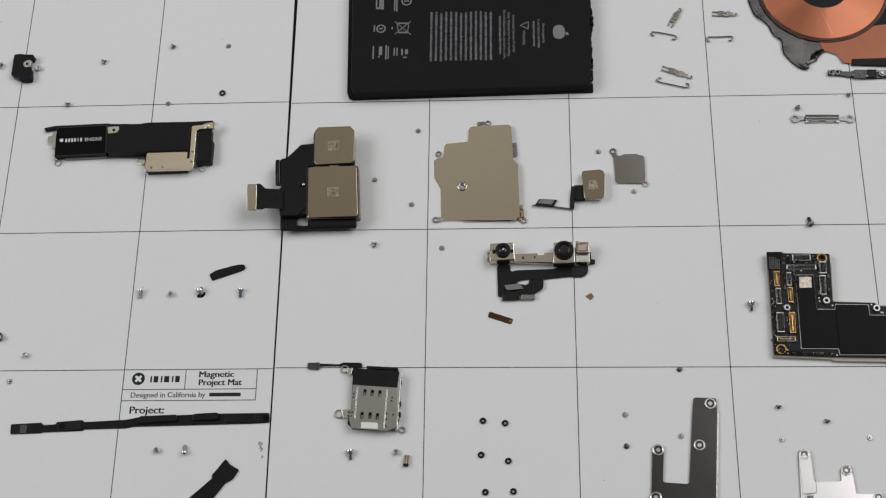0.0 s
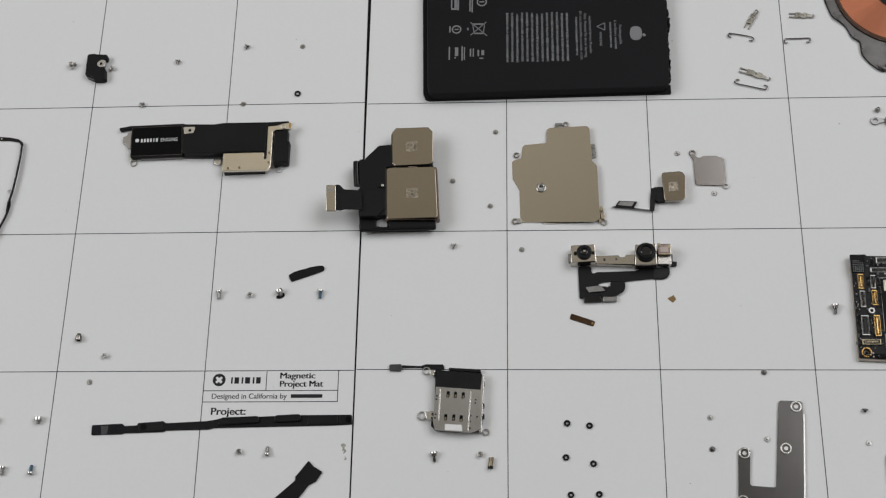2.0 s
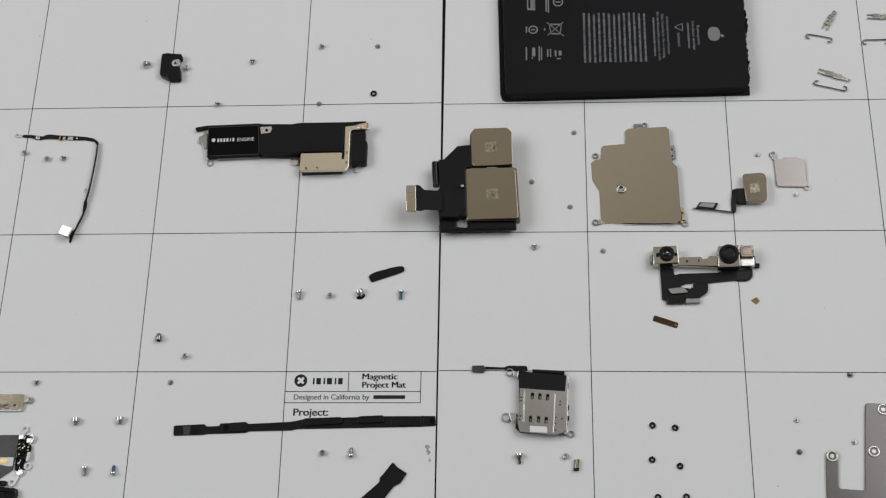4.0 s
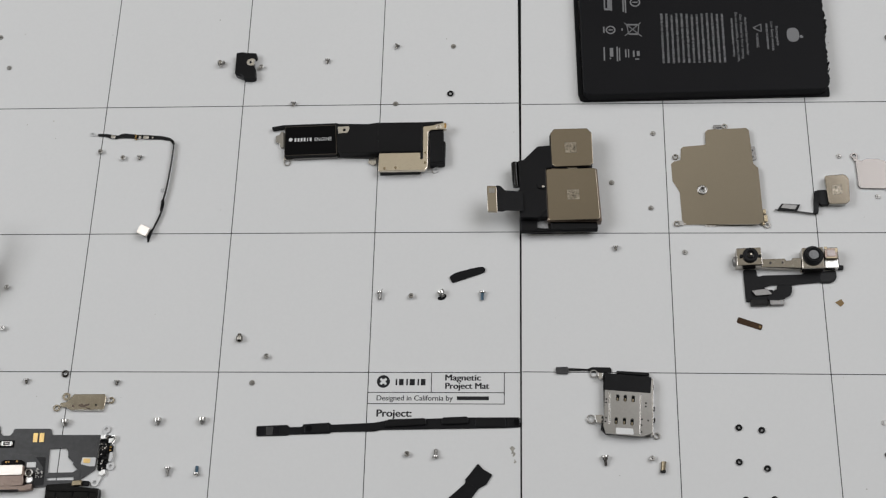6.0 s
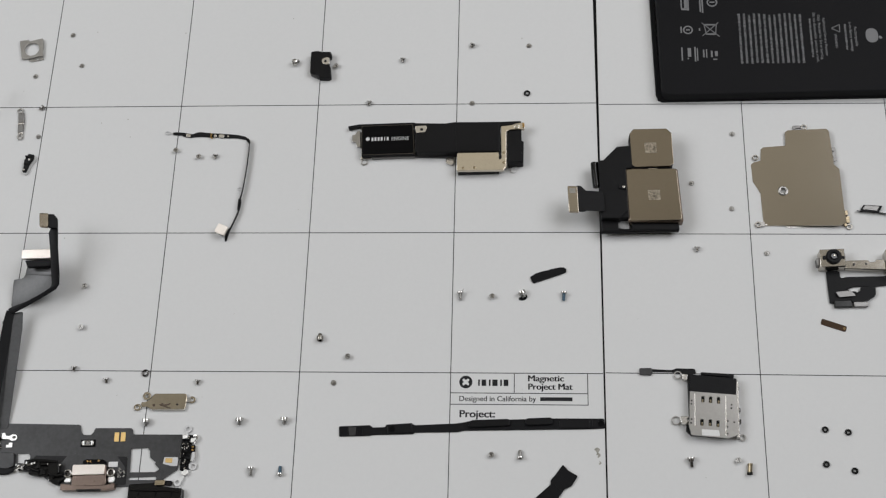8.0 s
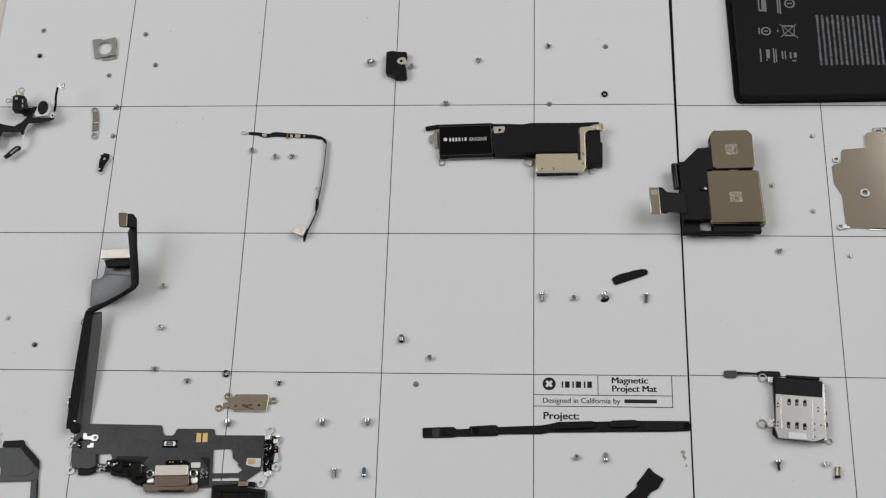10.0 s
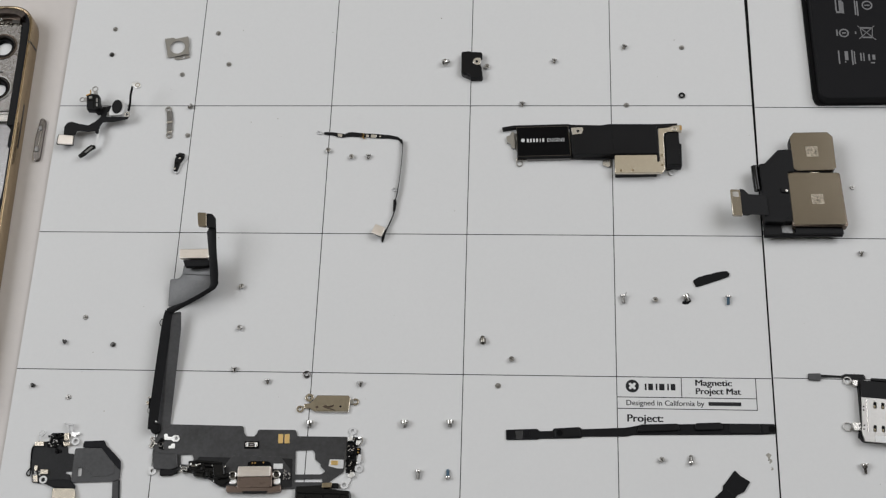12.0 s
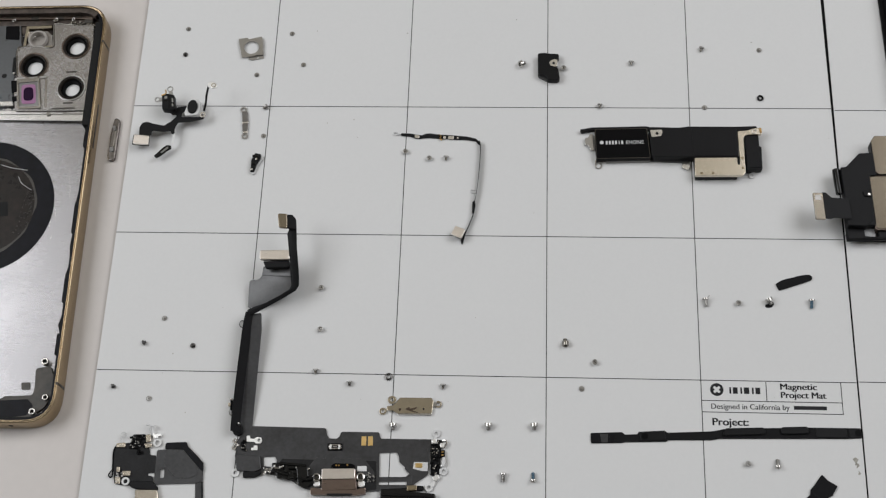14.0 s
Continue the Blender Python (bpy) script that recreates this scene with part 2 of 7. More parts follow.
def rounded(pts, r, seg=4):
    """A polygon with its corners rounded."""
    if r <= 0:
        return list(pts)
    out, n = [], len(pts)
    for i in range(n):
        p = Vector(pts[i])
        a, b = Vector(pts[i - 1]) - p, Vector(pts[(i + 1) % n]) - p
        la, lb = a.length, b.length
        if la < 1e-6 or lb < 1e-6:
            continue
        a, b = a / la, b / lb
        ang = math.acos(max(-1, min(1, a.dot(b))))
        if ang > 3.0 or ang < 0.05:
            out.append(tuple(p))
            continue
        d = min(r / math.tan(ang / 2), la * 0.48, lb * 0.48)
        for k in range(seg + 1):
            t = k / seg
            q = p + a * d * (1 - t) ** 2 + b * d * t ** 2
            out.append(tuple(q))
    return out


def disc(x, y, r, n=24):
    return [(x + r * math.cos(2 * math.pi * k / n), y + r * math.sin(2 * math.pi * k / n)) for k in range(n)]


def slab(pts, z0, z1, r=0.3, bevel=0.06, holes=(), seg=4):
    """A flat piece with rounded corners, holes and a softened upper edge."""
    bm = bmesh.new()
    loops = [rounded(pts, r, seg)] + [list(h) for h in holes]
    edges = []
    for loop in loops:
        vs = [bm.verts.new((x, y, z0)) for x, y in loop]
        if len(loops) == 1:
            bm.faces.new(vs)
        else:
            edges += [bm.edges.new((vs[i], vs[(i + 1) % len(vs)])) for i in range(len(vs))]
    if len(loops) > 1:
        bmesh.ops.triangle_fill(bm, use_beauty=True, use_dissolve=False, edges=edges)
    got = bmesh.ops.extrude_face_region(bm, geom=list(bm.faces))
    up = [v for v in got["geom"] if isinstance(v, bmesh.types.BMVert)]
    bmesh.ops.translate(bm, verts=up, vec=(0, 0, z1 - z0))
    bmesh.ops.recalc_face_normals(bm, faces=bm.faces)
    if bevel:
        top = [e for e in bm.edges if all(abs(v.co.z - z1) < 1e-5 for v in e.verts) and len(e.link_faces) == 2
               and e.calc_face_angle(0) > 0.8]
        bmesh.ops.bevel(bm, geom=top, offset=bevel, offset_type="OFFSET", segments=2, profile=0.5, affect="EDGES", clamp_overlap=True)
    return bm


def rect(x, y, w, h, turn=0.0):
    c, s = math.cos(radians(turn)), math.sin(radians(turn))
    return [(x + c * a - s * b, y + s * a + c * b) for a, b in ((-w / 2, -h / 2), (w / 2, -h / 2), (w / 2, h / 2), (-w / 2, h / 2))]


def drum(x, y, r, z0, z1, bevel=0.06, n=24, hole=0.0):
    return slab(disc(x, y, r, n), z0, z1, 0, bevel, [disc(x, y, hole, n)] if hole else ())


def lathe(profile, n=18):
    """A turned piece: (radius, height) pairs from one end of the axis to the other."""
    bm = bmesh.new()
    rings = []
    for r, z in profile:
        if r < 1e-6:
            rings.append([bm.verts.new((0, 0, z))])
        else:
            rings.append([bm.verts.new((r * math.cos(6.2832 * k / n), r * math.sin(6.2832 * k / n), z)) for k in range(n)])
    for a, b in zip(rings, rings[1:]):
        for k in range(n):
            j = (k + 1) % n
            if len(a) == 1 and len(b) > 1:
                bm.faces.new((a[0], b[j], b[k]))
            elif len(b) == 1 and len(a) > 1:
                bm.faces.new((a[k], a[j], b[0]))
            elif len(a) > 1:
                bm.faces.new((a[k], a[j], b[j], b[k]))
    bmesh.ops.recalc_face_normals(bm, faces=bm.faces)
    return bm


def joined(*bms):
    out = bmesh.new()
    for b in bms:
        me = bpy.data.meshes.new("joint")
        b.to_mesh(me)
        b.free()
        out.from_mesh(me)
        bpy.data.meshes.remove(me)
    return out


def spline(path, step=6):
    """A smooth curve through the given points."""
    p = [Vector(q) for q in path]
    out = []
    for i in range(len(p) - 1):
        a, b, c, d = p[max(i - 1, 0)], p[i], p[i + 1], p[min(i + 2, len(p) - 1)]
        for k in range(step):
            t = k / step
            out.append(0.5 * (2 * b + (c - a) * t + (2 * a - 5 * b + 4 * c - d) * t * t + (3 * b - a - 3 * c + d) * t ** 3))
    return out + [p[-1]]


def tube(path, r, n=8, step=5):
    """A round wire along a path in space."""
    p = spline([(*q, 0.0) if len(q) == 2 else q for q in path], step)
    bm = bmesh.new()
    rings = []
    for i, q in enumerate(p):
        d = (p[min(i + 1, len(p) - 1)] - p[max(i - 1, 0)]).normalized()
        side = d.cross(Vector((0, 0, 1)))
        side = side.normalized() if side.length > 1e-4 else Vector((1, 0, 0))
        up = side.cross(d)
        rings.append([bm.verts.new(q + r * (math.cos(6.2832 * k / n) * side + math.sin(6.2832 * k / n) * up)) for k in range(n)])
    for a, b in zip(rings, rings[1:]):
        for k in range(n):
            bm.faces.new((a[k], a[(k + 1) % n], b[(k + 1) % n], b[k]))
    bm.faces.new(rings[0])
    bm.faces.new(rings[-1][::-1])
    return bm


def ribbon(path, width, thick=0.12, lean=0.0, step=5):
    """A band along a path in space; lean: degrees by which its face tips (90 stands on its edge)."""
    p = spline(path, step)
    bm = bmesh.new()
    rings = []
    for i, q in enumerate(p):
        d = (p[min(i + 1, len(p) - 1)] - p[max(i - 1, 0)]).normalized()
        side = d.cross(Vector((0, 0, 1)))
        side = side.normalized() if side.length > 1e-4 else Vector((1, 0, 0))
        side = Matrix.Rotation(radians(lean), 3, d) @ side
        up = side.cross(d)
        w, h = side * width / 2, up * thick / 2
        rings.append([bm.verts.new(q + v) for v in (-w - h, w - h, w + h, -w + h)])
    for a, b in zip(rings, rings[1:]):
        for k in range(4):
            bm.faces.new((a[k], a[(k + 1) % 4], b[(k + 1) % 4], b[k]))
    bm.faces.new(rings[0])
    bm.faces.new(rings[-1][::-1])
    return bm


def lean(x0, k):
    """A rise that tips a sheet about x0."""
    return lambda x, y: k * (x - x0)


def lifted(bm, rise):
    """Raises each point of a piece by rise(x, y)."""
    for v in bm.verts:
        v.co.z += rise(v.co.x, v.co.y)
    return bm


def tilted(bm, x, y, z, rx=0.0, ry=0.0, rz=0.0):
    """Turns a piece about its own zero point and sets it at x, y, z."""
    bm.transform(pose(x, y, z, rx, ry, rz))
    return bm


def ring_lug(x, y, r_out, r_in, z0, z1, n=24):
    return drum(x, y, r_out, z0, z1, 0.04, n, r_in)


def litter(parent, name, quad, z, n, sizes, material, rng, tall=0.5):
    """A dense group of tiny soldered parts inside a quad."""
    a, b, c, d = [Vector(p) for p in quad]
    bits = []
    for _ in range(n):
        u, v = rng.random(), rng.random()
        p = a.lerp(b, u).lerp(d.lerp(c, u), v)
        bits.append(slab(rect(p.x, p.y, rng.uniform(*sizes), rng.uniform(*sizes), rng.choice((0, 0, 90, 8))), z, z + rng.uniform(0.2, tall), 0, 0.04))
    return part(name, joined(*bits), material, parent)


def words(name, text, x, y, size, z, parent, material, turn=0.0, stretch=1.0, bold=0.0, weight=(), length=0.0):
    """Flat printed letters."""
    cu = bpy.data.curves.new(name, "FONT")
    cu.body, cu.size, cu.extrude, cu.offset = text, size * MM, 0.000008, bold * MM
    ob = new(name, cu)
    bpy.context.view_layer.update()
    me = bpy.data.meshes.new_from_object(ob.evaluated_get(bpy.context.evaluated_depsgraph_get()))
    bpy.data.objects.remove(ob)
    me.materials.clear()
    me.materials.append(material)
    if length:
        xs = [v.co.x for v in me.vertices]
        stretch = length * MM / (max(xs) - min(xs))
    out = new(name, me)
    out.parent = parent
    out.matrix_basis = pose(x * MM, y * MM, z * MM, 0, 0, turn) @ Matrix.Diagonal((stretch, 1, 1, 1))
    for v in range(len(weight)):
        again = new(name, me)
        again.parent = parent
        again.matrix_basis = pose((x + weight[v]) * MM, y * MM, (z + 0.004 * (v + 1)) * MM, 0, 0, turn) @ Matrix.Diagonal((stretch, 1, 1, 1))
    return out


# ---- setting: room, table, mats ----
TABLE_Z = -1.6


def setting(name, bm, material, label):
    return tagged(part(name, bm, material, None, "", False), label, name.split("_")[0], kind="structure")


setting("floor", slab(rect(0, 0, 5000, 5000), -850, -760, 0, 0), M_FLOOR, "grey studio floor under the table")
setting("ceiling", slab(rect(0, 0, 5000, 5000), 1900, 1980, 0, 0), M_CEIL, "warm beige ceiling of the studio")
for name, x, y, w, h in (("wall_north", 0, 2540, 5000, 80), ("wall_south", 0, -2540, 5000, 80), ("wall_east", 2540, 0, 80, 5160), ("wall_west", -2540, 0, 80, 5160)):
    setting(name, slab(rect(x, y, w, h), -850, 1980, 0, 0), M_WALL, "plain warm plaster wall round the table")
table = thing("table", (-40, 0), "warm white laminate work table under the mats", "table", z=TABLE_Z)
part("tabletop", slab(rect(0, 0, 1500, 800), -28, 0, 12, 2), M_TABLE, table)
for x, y in ((-690, -340), (690, -340), (-690, 340), (690, 340)):
    part("leg", slab(rect(x, y, 60, 60), -758.4, -28, 6, 0), M_STEEL_DULL, table)


def project_mat(x0, x1, y0, y1, label, cut=0.0):
    """A sheet of five by four squares with printed lines: white skin on a black core."""
    m = thing("project_mat", (x0, y0), label, "mat", "project mats", TABLE_Z)
    w, h = x1 - x0, y1 - y0
    # the cut eastern edge wanders by a millimetre
    part("core", slab([(0, 0), (w, 0), (w - cut * 0.2, h * 0.6), (w - cut, h), (0, h)], 0, 1.25, 0.5, 0), M_CORE, m, "black rubber core")
    part("skin", slab([(0.05, 0.05), (w - 0.05, 0.05), (w - 0.05 - cut * 0.2, h * 0.6), (w - 0.05 - cut, h - 0.05), (0.05, h - 0.05)], 1.25, 1.6, 0.5, 0.08), M_MAT, m, "white writing surface")
    return m


LINE = 0.27
Z_INK = 1.6
mat_west = project_mat(-250.0, -0.15, -150.0, 50.0, "white gridded magnetic mat with a printed title box", 0.75)
for i in range(1, 5):
    part("grid_line", slab(rect(50.0 * i, 100, LINE, 199.8), Z_INK, Z_INK + 0.015, 0, 0), M_INK, mat_west)
for j in range(1, 4):
    for a, b in ((0.1, 249.6),):
        part("grid_line", slab(rect((a + b) / 2, 50.0 * j, b - a, LINE), Z_INK + 0.002, Z_INK + 0.017, 0, 0), M_INK, mat_west)
mat_east = project_mat(0.25, 250.2, -151.0, 49.0, "white gridded magnetic mat covered with small parts")
# black strip added under the gap between the mats in place of its shade
part("gap_shade_strip", slab(rect(-0.5, 100, 1.3, 199), 0, 0.7, 0, 0), M_CORE, mat_east)
for i in range(1, 5):
    part("grid_line", slab(rect(49.4 * i + 0.5, 100, LINE, 199.6, -0.08), Z_INK, Z_INK + 0.015, 0, 0), M_INK, mat_east)
for j, rise, turn in ((1, 0.5, -0.36), (2, 0.05, -0.2), (3, -0.1, -0.23)):
    part("grid_line", slab(rect(124.9, 50.0 * j + rise, 249.2, LINE, turn), Z_INK + 0.002, Z_INK + 0.017, 0, 0), M_INK, mat_east)


def bars(parent, name, cells, material, z, thick=0.02):
    """Printed marks: one flat mesh of small bars, each (x, y, width, height)."""
    part(name, joined(*[slab(rect(*c), z, z + thick, 0, 0) for c in cells]), material, parent, smooth=False)


# ---- printed title box of the western mat ----
Z = Z_INK + 0.006
xr, ym, yb = 244.6, 43.2, 39.4
for x0, y0, x1, y1 in ((200.0, yb, xr, yb), (200.0, ym, xr, ym), (xr, yb, xr, 50.0), (220.8, ym, 220.8, 50.0)):
    part("box_line", slab(rect((x0 + x1) / 2, (y0 + y1) / 2, x1 - x0 + 0.26, y1 - y0 + 0.26), Z, Z + 0.015, 0, 0), M_INK, mat_west)
part("roundel", slab(disc(205.0, 46.9, 2.15, 40), Z, Z + 0.015, 0, 0), M_INK, mat_west, "black printed roundel with a white cross")
x, y = 205.0, 46.9
arms = [(0.42, 0.42), (1.35, 0.42), (1.35, -0.42), (0.42, -0.42), (0.42, -1.35), (-0.42, -1.35), (-0.42, -0.42), (-1.35, -0.42), (-1.35, 0.42), (-0.42, 0.42), (-0.42, 1.35), (0.42, 1.35)]
part("cross", slab([(x + 0.707 * (a - b), y + 0.707 * (a + b)) for a, b in arms], Z + 0.017, Z + 0.03, 0.3, 0), M_MAT, mat_west)
# the maker's name as plain bars
for dx, w in ((0.0, 0.55), (1.6, 1.5), (3.5, 0.55), (5.2, 1.7), (7.2, 0.55), (8.8, 1.5)):
    part("printed_bar", slab(rect(203.4 + 5.9 + dx, 46.7, w, 2.15), Z, Z + 0.02, 0, 0), M_INK, mat_west)
words("lettering", "Magnetic", 225.0, 47.3, 2.95, Z, mat_west, M_INK, 0, 1.12, 0.0, (0.08, 0.16, 0.23))
words("lettering", "Project Mat", 225.1, 44.5, 2.95, Z, mat_west, M_INK, 0, 1.03, 0.0, (0.08, 0.16, 0.23))
words("lettering", "Designed in California by", 202.8, 40.5, 2.5, Z, mat_west, M_INK, 0, 0.985, 0.0, (0.08,))
bars(mat_west, "printed_bar", [(234.4, 41.3, 10.4, 1.25)], M_INK, Z)
words("lettering", "Project:", 202.9, 35.1, 3.4, Z, mat_west, M_INK, 0, 1.10, 0.03, (0.08, 0.16))
# worn glue and specks on the writing surface
for k, (x, y, w) in enumerate([(247.2, 24.3, 1.6), (247.6, 23.0, 1.1), (248.0, 20.6, 0.8)]):
    part("stain", slab([(x + w * (0.6 + 0.5 * math.sin(3.1 * a + k)) * math.cos(a) * 0.6, y + w * math.sin(a) * 0.8) for a in [0.45 * i for i in range(14)]], Z_INK, Z_INK + 0.03, 0, 0), M_STAIN, mat_west)


# ---- the battery ----
battery = thing("battery", (65.2, 0.5), "flat black phone battery pack with grey printed notes", "battery")
part("cell", slab([(-43.9, 47.7), (-42.9, -0.4), (42.3, 1.0), (42.8, 45.0)], 0.1, 4.8, 3.6, 0.5), M_WRAP, battery)
part("edge_seal", slab([(-45.8, 50.7), (-44.7, 2.4), (-43.9, 0.0), (-42.6, -0.6), (43.1, 0.5), (43.1, 3.9), (41.7, 4.8), (-43.0, 3.4), (-44.2, 50.6)], 0, 0.9, 0.4, 0.15), M_FOAM, battery, "black edge seal")
rng = random.Random(12)
part("torn_edge", joined(*[slab(rect(42.75 + rng.uniform(-0.1, 0.25), 5.2 + 1.35 * k, rng.uniform(0.3, 0.8), rng.uniform(0.6, 1.8), rng.uniform(-25, 25)), 0.8, rng.uniform(2.0, 4.4), 0.15, 0.1) for k in range(29)]), M_WRAP, battery, "ragged torn wrap edge")
part("torn_tape", joined(*[slab(rect(x, y, w, h, a), 1.0, 3.2, 0.2, 0.2) for (x, y), w, h, a in zip([(43.1, 32.9), (43.3, 29.9), (43.4, 27.8), (43.0, 25.6)], (1.1, 1.4, 1.0, 1.3), (2.0, 1.2, 1.6, 1.0), (10, -20, 15, 0))]), M_RUBBER, battery)
ZB = 4.805
rng = random.Random(4)


def note_line(x, y0, y1, w, gap=0.14):
    """A run of unreadable words along y."""
    out, y = [], min(y0, y1)
    top = max(y0, y1)
    while y < top:
        h = min(rng.uniform(0.7, 2.6), top - y)
        n = max(1, int(h / 0.34))
        for k in range(n):
            out.append((x + rng.uniform(-0.06, 0.06), y + h * (k + 0.4) / n, w * rng.uniform(0.6, 1.1), h / n * rng.uniform(0.5, 0.85)))
        y += h + gap
    return out


cells = []
(xa, ya), (xb, yb) = [(-14.5, 12.0), (7.0, 32.8)]
for k in range(13):
    cells += note_line(xa + (xb - xa) * k / 12, ya + rng.uniform(0, 0.4), yb - rng.uniform(0, 0.6), 0.85)
bars(battery, "printed_note", cells, M_LETTER, ZB)
cells = []
for (x, y0), (_, y1) in ([(10.3, 14.5), (10.4, 30.4)], [(22.4, 17.3), (22.5, 27.9)], [(24.1, 16.7), (24.2, 21.6)]):
    cells += note_line(x, y0, y1, 0.7)
for text, ((x, y0), (_, y1)) in (("Authorized Service Provider", [(15.2, 15.0), (15.4, 30.7)]), ("Only. Potential for fire or burning.", [(13.5, 13.5), (13.6, 31.9)]),
                                 ("Do not disassemble, puncture, crush,", [(11.9, 12.5), (12.0, 32.8)]), ("WARNING", [(18.8, 18.1), (18.9, 23.9)]),
                                 ("Li-ion Battery", [(24.2, 22.1), (24.3, 28.7)]), ("Rechargeable", [(25.9, 18.8), (26.0, 26.8)])):
    words("lettering", text, x - 0.4, y1, 1.3, ZB, battery, M_LETTER, -90, 1.0, 0.01, (), y1 - y0)
bars(battery, "printed_note", cells, M_LETTER, ZB)
part("warning_sign", joined(*[slab(rect((a[0] + b[0]) / 2, (a[1] + b[1]) / 2, math.dist(a, b), 0.28, math.degrees(math.atan2(b[1] - a[1], b[0] - a[0]))), ZB, ZB + 0.02, 0, 0)
     for a, b in zip([(17.6, 26.2), (20.5, 27.7), (20.4, 24.6)], [(20.5, 27.7), (20.4, 24.6), (17.6, 26.2)])]), M_LETTER, battery)
part("logo_mark", slab([(x + 2.45 * math.cos(a) * (1 - 0.12 * math.cos(2 * a)), y + 2.9 * math.sin(a)) for (x, y) in [(31.4, 23.1)] for a in [6.2832 * i / 28 for i in range(28)]], ZB, ZB + 0.02, 0, 0), M_LETTER, battery, "plain grey rounded mark")
part("logo_leaf", slab([(33.5, 22.5), (34.3, 23.1), (35.1, 21.9), (34.1, 21.6)], ZB, ZB + 0.02, 0.4, 0), M_LETTER, battery)


def line_mark(a, b, w=0.3):
    return slab(rect((a[0] + b[0]) / 2, (a[1] + b[1]) / 2, math.dist(a, b), w, math.degrees(math.atan2(b[1] - a[1], b[0] - a[0]))), ZB, ZB + 0.02, 0, 0)


q = [(-27.8, 29.1), (-22.0, 29.1), (-27.7, 23.7), (-21.8, 23.3), (-27.0, 28.3), (-22.7, 28.2), (-23.1, 24.3), (-26.4, 24.4)]
part("bin_sign", joined(line_mark(q[0], q[3]), line_mark(q[1], q[2]), line_mark(q[4], q[5], 0.6), line_mark(q[5], q[6]), line_mark(q[6], q[7], 0.6), line_mark(q[7], q[4])), M_LETTER, battery)
x, y = -32.8, 26.2
part("approval_ring", slab(disc(x, y, 1.75, 32), ZB, ZB + 0.02, 0, 0, [disc(x, y, 1.25, 24)]), M_LETTER, battery)
x, y = -23.7, 37.7
part("approval_ring", slab(disc(x, y, 1.9, 32), ZB, ZB + 0.02, 0, 0, [disc(x, y, 1.4, 24)]), M_LETTER, battery)
cells = [(x, y, w, h) for (x, y), w, h in zip([(-32.8, 26.2), (-23.7, 37.7), (-35.2, 26.3), (-28.7, 26.3), (-33.1, 37.6), (-32.3, 36.8), (-33.7, 34.9), (-34.7, 37.8), (-28.0, 36.7), (-27.2, 36.4), (-35.3, 16.3), (-32.7, 16.9), (-30.7, 16.2), (-29.9, 16.1), (-27.7, 16.4), (-26.7, 16.4), (-24.9, 16.2), (-23.3, 16.3), (-33.2, 14.4), (-23.8, 14.0)],
         (1.4, 1.8, 0.5, 0.5, 1.2, 0.6, 2.2, 0.5, 0.5, 0.5, 0.5, 1.2, 0.5, 0.4, 0.5, 0.4, 0.6, 1.0, 0.5, 1.4), (0.5, 0.5, 2.6, 1.0, 4.4, 5.0, 0.8, 5.0, 6.0, 6.2, 5.4, 3.6, 6.0, 5.2, 3.2, 3.4, 2.6, 2.0, 0.6, 0.5))]
bars(battery, "printed_note", cells, M_LETTER, ZB)

# ---- the charging coil ----
coil = thing("charging_coil", (192.2, 42.8), "round wireless charging coil of wound copper on graphite film", "charging coil")
part("graphite_film", slab([(-27.3, -1.0), (-26.9, -5.1), (-25.1, -11.0), (-22.5, -13.7), (-20.6, -15.8), (-18.8, -20.1), (-16.4, -22.3), (-16.1, -27.2), (-13.8, -30.9), (-11.0, -33.6), (-9.2, -34.3), (-7.4, -32.2), (-4.6, -30.2), (-2.7, -27.9), (0.1, -26.7), (15.7, -19.2), (22.0, -16.6), (33.3, -15.3), (36.1, 6.2), (-22.4, 8.1)], 0.05, 0.55, 0.8, 0.12), M_GRAPHITE, coil, "crinkled dark graphite film")
part("copper_foil", slab([(-3.2, -22.9), (-2.5, -27.0), (-0.1, -27.6), (2.7, -28.9), (4.0, -32.0), (7.5, -32.6), (31.0, -32.9), (33.1, -16.6), (20.8, -16.7), (12.1, -17.7)], 0.56, 0.72, 0.6, 0.03), M_FOIL, coil, "pinkish copper foil")
part("shadow_film", slab([(9.0, -21.2), (15.0, -18.4), (22.0, -16.8), (33.2, -15.2), (35.6, 5.6), (20.0, 6.5), (19.0, -9.0)], 0.56, 0.64, 0.6, 0.03), M_COAT, coil, "dark film beside the winding")
part("winding", slab(disc(0, 0, 22.4, 96), 0.7, 1.35, 0, 0.15, [disc(0, 0, 9.5, 64)]), M_COIL, coil, "wound copper turns")
part("outer_turn", joined(*[tube([(r * math.cos(6.2832 * k / 40), r * math.sin(6.2832 * k / 40), z) for k in range(41)], 0.32, 6, 2) for r, z in ((22.9, 1.1), (23.4, 0.85))]), M_BRAID, coil, "dark braided outer turn")
part("centre_pad", slab(disc(0, 0, 9.4, 64), 0.55, 0.95, 0, 0.1), M_RUBBER, coil, "matt black middle pad")
part("lead_out", ribbon([(-1.4, -11.3, 1.36), (1.6, -20.7, 1.36)], 0.10, 0.03), M_LEAD, coil)
part("film_rim", tube([(-27.1, -3.0, 0.4), (-25.1, -11.0, 0.5), (-22.5, -13.7, 0.7), (-20.6, -15.8, 0.4), (-18.8, -20.1, 0.5), (-16.4, -22.3, 0.8), (-16.1, -27.2, 0.6), (-13.8, -30.9, 0.4), (-11.0, -33.6, 0.7), (-9.2, -34.3, 0.5)], 0.26, 6, 4), M_RUBBER, coil, "dark torn film edge")
